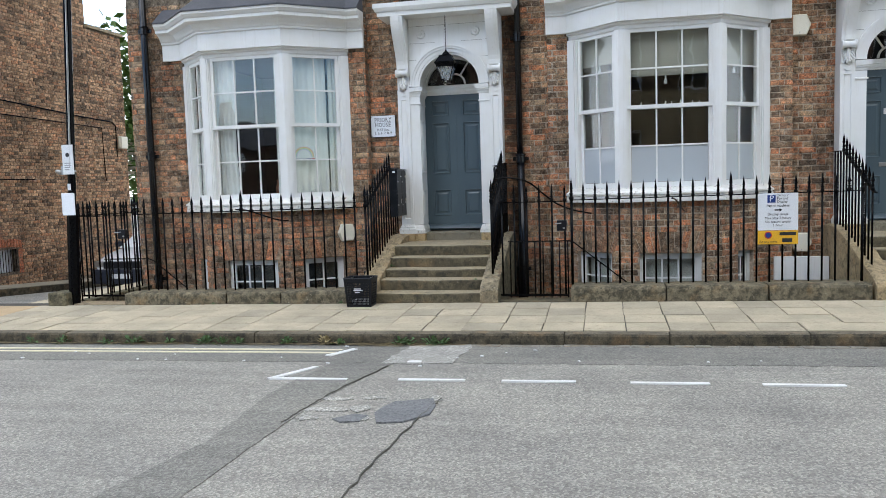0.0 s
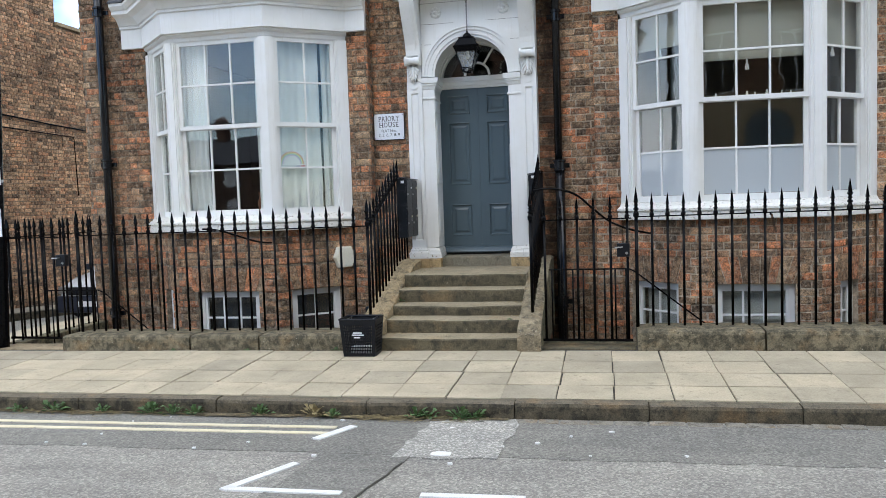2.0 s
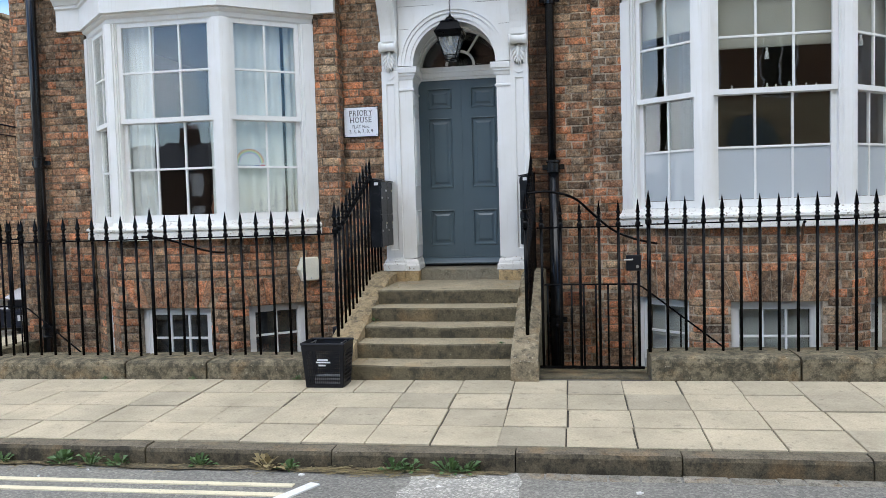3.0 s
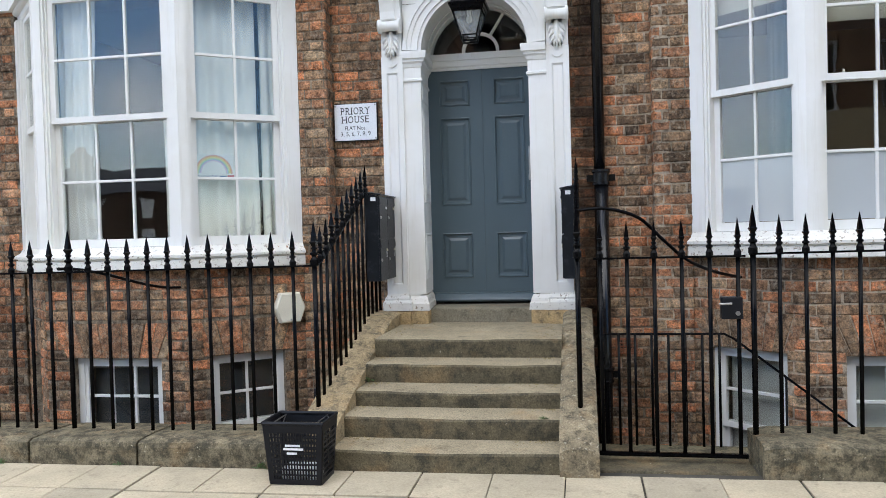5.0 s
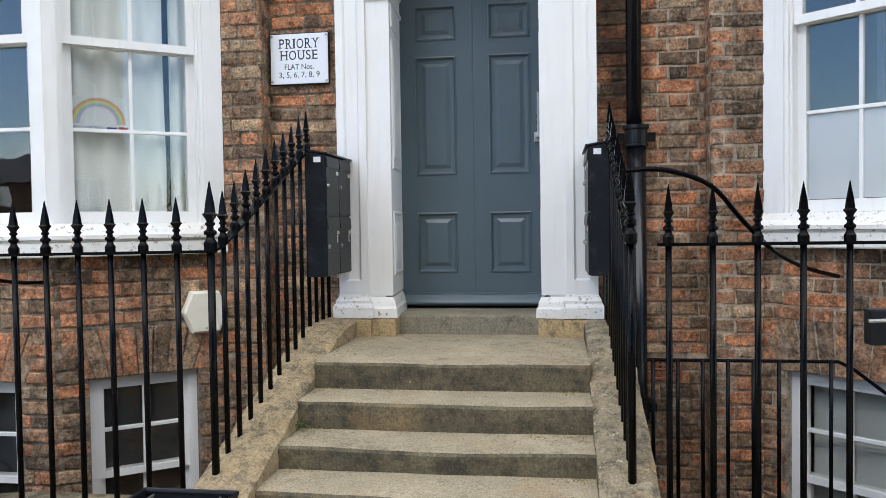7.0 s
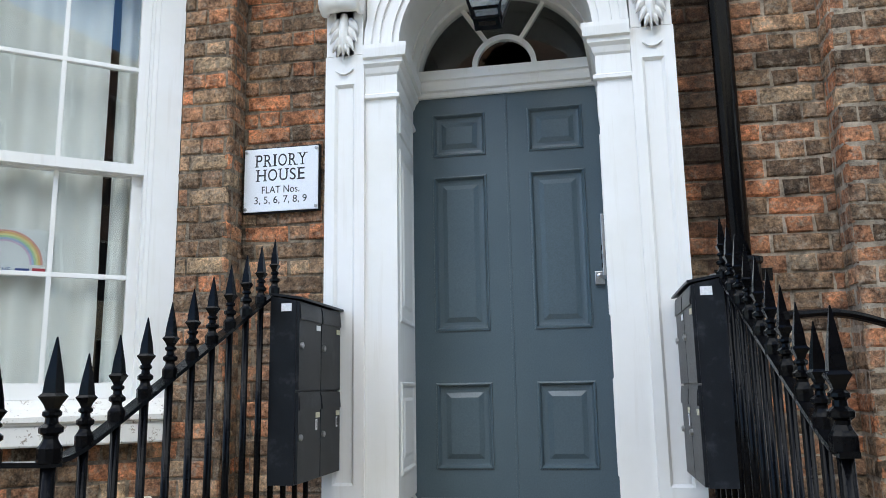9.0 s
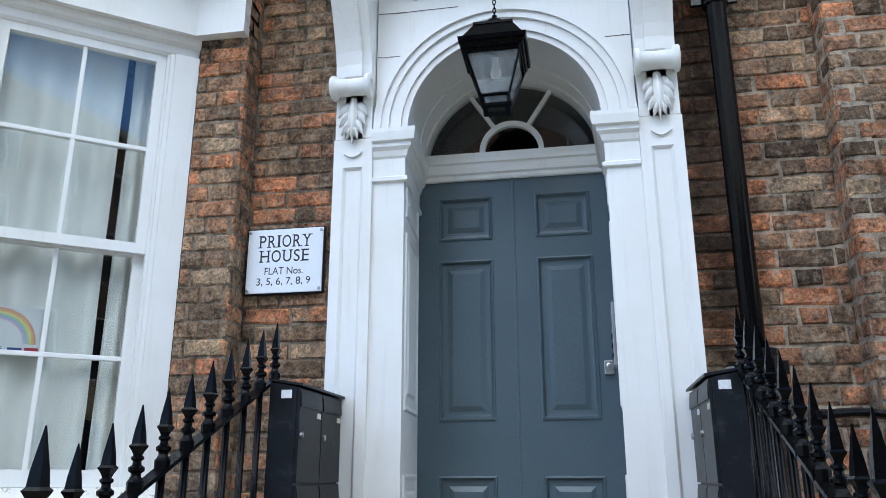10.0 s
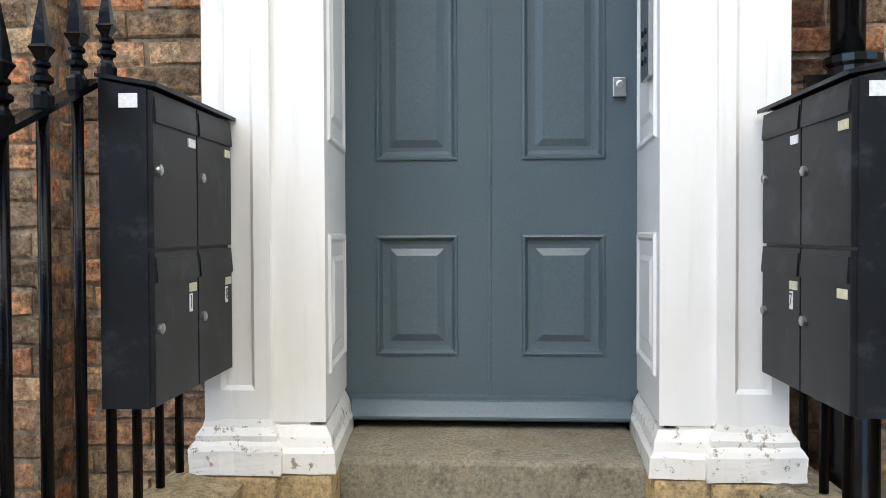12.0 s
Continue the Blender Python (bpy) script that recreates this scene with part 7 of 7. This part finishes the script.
red.matrix_parent_inverse = Matrix.Translation((14, -15, 0.4))
far = bulk("brickwork", (far_v, far_f), BRICK_FAR, side_wall)
far.matrix_parent_inverse = Matrix.Translation((14, -15, 0.4))
cb = thing("wall_cable", (-13.95, 15, 3.9), "black cables clipped along the brick wall", "cable")
bm = bmesh.new()
tube(bm, [(-13.97, 12.0, 4.1), (-13.96, 15.6, 3.95), (-13.96, 19.0, 3.75), (-13.96, 20.3, 3.7), (-13.96, 20.45, 3.6), (-13.96, 20.45, 2.7)], 0.018, 6)
tube(bm, [(-13.97, 12.0, 3.75), (-13.96, 15.6, 3.6), (-13.96, 19.8, 3.5), (-13.96, 19.85, 2.0)], 0.014, 6)
tube(bm, [(-13.97, 12.0, 2.06), (-13.96, 17.0, 2.04)], 0.014, 6)
part("cable", bm, IRON, cb)
tagged(part("wall_box", solid(-13.99, -13.85, 20.55, 20.85, 2.95, 3.3, bevel=0.02), CREAM), "small white box on the brick wall", "alarm box")
# pavements of the side street
def falling(name, x0, x1, y0, y1, lift, material, label, n=12):
    bm = bmesh.new()
    prev = None
    for k in range(n + 1):
        y = y0 + (y1 - y0) * k / n
        z = road_height((x0 + x1) / 2, y) + lift
        cur = [bm.verts.new(c) for c in ((x0, y, z), (x1, y, z), (x1, y, z - 0.5), (x0, y, z - 0.5))]
        if prev:
            for i in range(4):
                bm.faces.new((prev[i], prev[(i + 1) % 4], cur[(i + 1) % 4], cur[i]))
        else:
            bm.faces.new(cur)
        prev = cur
    bm.faces.new(prev[::-1])
    return tagged(part(name, bm, material), label, "pavement", kind="structure")


falling("pavement_side", -14.0, -12.85, 4.0, 30.0, 0.16, SLAB, "pavement along the far side of the side street")
falling("kerb_side", -12.85, -12.7, 4.0, 30.0, 0.15, KERB, "stone kerb of the side street")
falling("pavement_house", -8.75, -7.55, 9.72, 24.0, 0.1, SLAB, "narrow pavement beside the house")

# ---- parked car ----
def car(x, y, z):
    c = thing("car", (x, y, z), "white car with dark bumper parked beyond the corner", "car")
    secs = [(0.0, 0.30, 0.62, 0.70), (0.12, 0.24, 0.78, 0.80), (0.5, 0.2, 0.9, 0.86), (1.05, 0.2, 0.98, 0.87), (1.2, 0.2, 1.02, 0.87), (3.5, 0.2, 1.02, 0.87), (3.95, 0.25, 0.95, 0.84), (4.05, 0.35, 0.75, 0.78)]
    bm = bmesh.new()
    prev = None
    for dy, zb, zt, hw in secs:
        cur = [bm.verts.new((x + px * hw, y + dy, z + pz)) for px, pz in ((-0.92, zb), (-1.0, zb + 0.12), (-1.0, (zb + zt) / 2), (-0.95, zt - 0.06), (-0.8, zt), (0.8, zt), (0.95, zt - 0.06), (1.0, (zb + zt) / 2), (1.0, zb + 0.12), (0.92, zb))]
        if prev:
            for i in range(10):
                bm.faces.new((prev[i], prev[(i + 1) % 10], cur[(i + 1) % 10], cur[i]))
        else:
            bm.faces.new(cur)
        prev = cur
    bm.faces.new(prev[::-1])
    part("body", bm, CAR_WHITE, c, smooth=True)
    bm = bmesh.new()
    prev = None
    for dy, zt, hw in ((1.1, 1.0, 0.8), (1.85, 1.45, 0.62), (2.3, 1.5, 0.62), (3.3, 1.46, 0.62), (3.95, 1.0, 0.76)):
        cur = [bm.verts.new((x - 0.8, y + dy, z + 0.98)), bm.verts.new((x - hw, y + dy, z + zt)), bm.verts.new((x + hw, y + dy, z + zt)), bm.verts.new((x + 0.8, y + dy, z + 0.98))]
        if prev:
            for i in range(4):
                bm.faces.new((prev[i], prev[(i + 1) % 4], cur[(i + 1) % 4], cur[i]))
        else:
            bm.faces.new(cur)
        prev = cur
    bm.faces.new(prev[::-1])
    part("glasshouse", bm, WINDSCREEN, c, "windows painted pale as if reflecting the sky")
    part("roof_panel", solid(x - 0.6, x + 0.6, y + 1.9, y + 3.3, z + 1.47, z + 1.52, bevel=0.02), CAR_DARK, c)
    part("bumper", solid(x - 0.8, x + 0.8, y - 0.06, y + 0.2, z + 0.2, z + 0.56, bevel=0.05), CAR_DARK, c, "dark bumper")
    part("grille", solid(x - 0.5, x + 0.5, y - 0.03, y + 0.1, z + 0.57, z + 0.74, bevel=0.02), BLACK_PLASTIC, c)
    part("number_plate", solid(x - 0.26, x + 0.26, y - 0.075, y - 0.055, z + 0.34, z + 0.45), SIGN_WHITE, c, "white number plate")
    for s in (-1, 1):
        part("headlight", solid(x + s * 0.62 - 0.15, x + s * 0.62 + 0.15, y - 0.01, y + 0.25, z + 0.6, z + 0.75, bevel=0.04), STEEL, c, "clear headlight")
        part("wing_mirror", solid(x + s * 0.95 - 0.09, x + s * 0.95 + 0.09, y + 1.25, y + 1.35, z + 1.0, z + 1.14, bevel=0.03), CAR_DARK, c)
        for dy in (0.75, 3.3):
            spin = pose(x + s * 0.76, y + dy, z + 0.31, 0, 90, 0)
            bm = bmesh.new()
            lathe(bm, [(0.2, -0.1), (0.3, -0.1), (0.31, -0.06), (0.31, 0.06), (0.3, 0.1), (0.2, 0.1)], steps=20, m=spin)
            wh = part("tyre", bm, RUBBER, c)
            bm = bmesh.new()
            lathe(bm, [(0.05, -0.104), (0.19, -0.102), (0.2, 0.0), (0.19, 0.102), (0.05, 0.104)], steps=16, m=spin)
            part("rim", bm, STEEL, wh)
    return c


car(-11.25, 16.4, road_height(-11.2, 17.3) + 0.0)


# ---- trees and fence beyond ----
def tree(x, y, z, h, spread, label):
    tr = thing("tree", (x, y, z), label, "tree", group="trees beyond the side street")
    bm = bmesh.new()
    tube(bm, [(x, y, z), (x + 0.1, y, z + h * 0.3), (x, y + 0.1, z + h * 0.55), (x + 0.1, y, z + h * 0.8)], 0.16, 8)
    limbs = []
    for k in range(9):
        a, t = k * 2.4, 0.12 + 0.08 * k
        e = Vector((x + math.cos(a) * spread * 0.6, y + math.sin(a) * spread * 0.6, z + h * (t + 0.18)))
        tube(bm, [(x, y, z + h * t), tuple((Vector((x, y, z + h * (t + 0.1))) + e) / 2), tuple(e)], 0.05, 6)
        limbs.append(e)
    part("trunk", bm, BARK, tr)
    vs, fs = [], []
    for k in range(5200):
        c = rnd.choice(limbs) + Vector((rnd.gauss(0, spread * 0.28), rnd.gauss(0, spread * 0.28), rnd.gauss(0, h * 0.1)))
        a, b = rnd.uniform(0, 6.3), rnd.uniform(-1, 1)
        u = Vector((math.cos(a), math.sin(a), b)).normalized() * rnd.uniform(0.12, 0.24)
        w = u.cross(Vector((rnd.random(), rnd.random(), rnd.random() + 0.2))).normalized() * 0.11
        i = len(vs)
        base = c - Vector((x, y, z))
        vs += [tuple(base - u), tuple(base + w), tuple(base + u), tuple(base - w)]
        fs.append((i, i + 1, i + 2, i + 3))
    me = bpy.data.meshes.new("crown")
    me.from_pydata(vs, [], fs)
    me.materials.append(GREEN_A)
    ob = new("crown", me)
    ob.parent = tr
    return tr


tree(-16.2, 27.0, -1.2, 8.5, 2.4, "leafy green tree behind the brick building")
tree(-14.2, 31.0, -1.2, 6.5, 2.2, "leafy green tree behind the brick building")
tree(-17.5, 33.0, -1.2, 9.0, 2.6, "leafy green tree behind the brick building")
fn = thing("slat_fence", (-16.2, 25.0, 0.0), "pale horizontal slat fence below the trees", "fence")
for k in range(7):
    part("slat", solid(-18.5, -14.0, 25.0, 25.05, 2.3 + 0.17 * k, 2.42 + 0.17 * k), SLAB, fn)
part("post", solid(-16.3, -16.2, 25.05, 25.15, -1.5, 3.5), BARK, fn)

# ---- terrace across the street ----
op = thing("terrace_house", (0, -34, 0), "plain brick terrace across the street with slate roof", "house")
bm = bmesh.new()
box(bm, -60, 25, -40, -34, -0.3, 4.9)
part("wall", bm, BRICK_SHADED, op)
bm = bmesh.new()
for a in (-60, -43, -26, -9, 8):
    b = a + 17
    v = [bm.verts.new(c) for c in ((a, -33.7, 4.85), (b, -33.7, 4.85), (b, -37, 7.0), (a, -37, 7.0), (a, -40.3, 4.85), (b, -40.3, 4.85))]
    for q in ((0, 1, 2, 3), (3, 2, 5, 4), (0, 3, 4), (1, 5, 2), (0, 4, 5, 1)):
        bm.faces.new([v[i] for i in q])
part("roof", bm, SLATE, op)
for x in (-55, -47, -39, -30, -22, -14, -5, 3.5, 11, 19):
    ch = part("chimney", solid(x - 0.5, x + 0.5, -37.4, -36.6, 6.2, 8.2), BRICK_SHADED, op)
    for k in range(4):
        bm = bmesh.new()
        lathe(bm, [(0.1, 0), (0.09, 0.45), (0.11, 0.5)], (x - 0.36 + 0.24 * k, -37, 8.2), 8)
        part("chimney_pot", bm, TERRACOTTA, ch)
for x in range(-56, 25, 4):
    for z in (0.6, 3.0):
        part("window", solid(x - 0.55, x + 0.55, -34.04, -33.97, z, z + 1.5), WHITE, op)


def facing_house(x0, x1, y, h):
    """Tall brick town house opposite, mirrored in the panes: wall with openings, dentilled cornice, roof."""
    hs = thing("town_house", ((x0 + x1) / 2, y, 0), "tall brick town house opposite, darkened as in shade, with white cornice", "house", group="houses opposite")
    m, w = seg((x1, y), (x0, y))
    cols = [1.1 + 2.3 * k for k in range(int((w - 1.2) / 2.3))]
    holes = [(u, u + 1.05, z, z + t) for u in cols for z, t in ((1.3, 2.0), (4.7, 2.0), (7.9, 1.8), (10.6, 1.4))]
    bm = bmesh.new()
    walled(bm, m, 0, w, -0.1, h, holes, 0.0, 0.35)
    part("wall", bm, BRICK_SHADED, hs)
    bm = bmesh.new()
    dw_ = x1 - 4.6
    low = [h_ for h_ in holes if h_[2] < 3.0 and abs((h_[0] + h_[1]) / 2 - dw_) > 1.9]
    walled(bm, m, 0, w, -0.1, 4.7, low + [(dw_ - 1.0, dw_ + 1.0, -0.1, 4.5)], -0.08, -0.002)
    n, r = 20, 0.75
    arc = [(dw_ + r * math.cos(math.pi * k / n), 3.45 + r * math.sin(math.pi * k / n)) for k in range(n + 1)]
    prism(bm, arc[:n // 2 + 1] + [(dw_, 4.5), (dw_ + 1.0, 4.5), (dw_ + 1.0, -0.1), (dw_ + r, -0.1)], -0.08, -0.002, m)
    prism(bm, arc[n // 2:] + [(dw_ - r, -0.1), (dw_ - 1.0, -0.1), (dw_ - 1.0, 4.5), (dw_, 4.5)], -0.08, -0.002, m)
    part("ground_floor_facing", bm, STONE, hs, "sandstone facing with an arched doorway")
    part("door", solid(dw_ - r, dw_ + r, -0.03, -0.004, -0.1, 4.25, m=m), DOOR_PAINT, hs, "dark door under the arch")
    # near-black core stands in for unlit rooms behind the openings
    part("body", solid(x0, x1, y - 8.0, y - 0.36, -0.1, h - 0.05), ROOM_DARK, hs)
    for a, b, c, d in holes:
        bm = bmesh.new()
        walled(bm, m, a, b, c, d, [(a + 0.07, (a + b) / 2 - 0.02, c + 0.07, d - 0.07), ((a + b) / 2 + 0.02, b - 0.07, c + 0.07, d - 0.07)], 0.12, 0.18)
        wn_ = part("window", bm, WHITE, hs)
        part("sill", solid(a - 0.08, b + 0.08, -0.06, 0.1, c - 0.1, c - 0.004, m=m), STONE, wn_)
    bm = bmesh.new()
    box(bm, -0.1, w + 0.1, -0.35, 0.0, h - 0.18, h, m)
    box(bm, -0.05, w + 0.05, -0.1, 0.0, h - 0.55, h - 0.4, m)
    cn = part("cornice", bm, STONE, hs)
    bm = bmesh.new()
    u = 0.1
    while u < w - 0.2:
        box(bm, u, u + 0.14, -0.26, 0.0, h - 0.4, h - 0.19, m)
        u += 0.34
    part("dentils", bm, STONE, cn)
    bm = bmesh.new()
    v = [bm.verts.new(c) for c in ((x0, y + 0.3, h), (x1, y + 0.3, h), (x1, y - 4, h + 1.8), (x0, y - 4, h + 1.8), (x0, y - 8.2, h), (x1, y - 8.2, h))]
    for q in ((0, 1, 2, 3), (3, 2, 5, 4), (0, 3, 4), (1, 5, 2), (0, 4, 5, 1)):
        bm.faces.new([v[i] for i in q])
    part("roof", bm, SLATE, hs)


facing_house(-6.5, 14.0, -7.0, 13.4)

# ---- bricks as pieces, last ----
bulk("brickwork", (brick_verts, brick_faces), BRICK, house)
variants = {}
for place, short, m in single_bricks:
    key = (short, rnd.randrange(12))
    if key not in variants:
        w = SHORT if short else LONG
        store = ([], [])
        add_brick(FLAT, -w / 2, w / 2, -(COURSE - GAP) / 2, (COURSE - GAP) / 2, store, 0.006)
        me = bpy.data.meshes.new("brick")
        me.from_pydata(store[0], [], store[1])
        me.materials.append(BRICK)
        variants[key] = me
    ob = new("brick", variants[key])
    ob.parent = house
    ob.matrix_basis = Matrix.Translation(place) @ pose(0, rnd.uniform(-0.003, 0.003), 0, rnd.uniform(-0.4, 0.4), rnd.uniform(-0.6, 0.6), rnd.uniform(-0.6, 0.6))
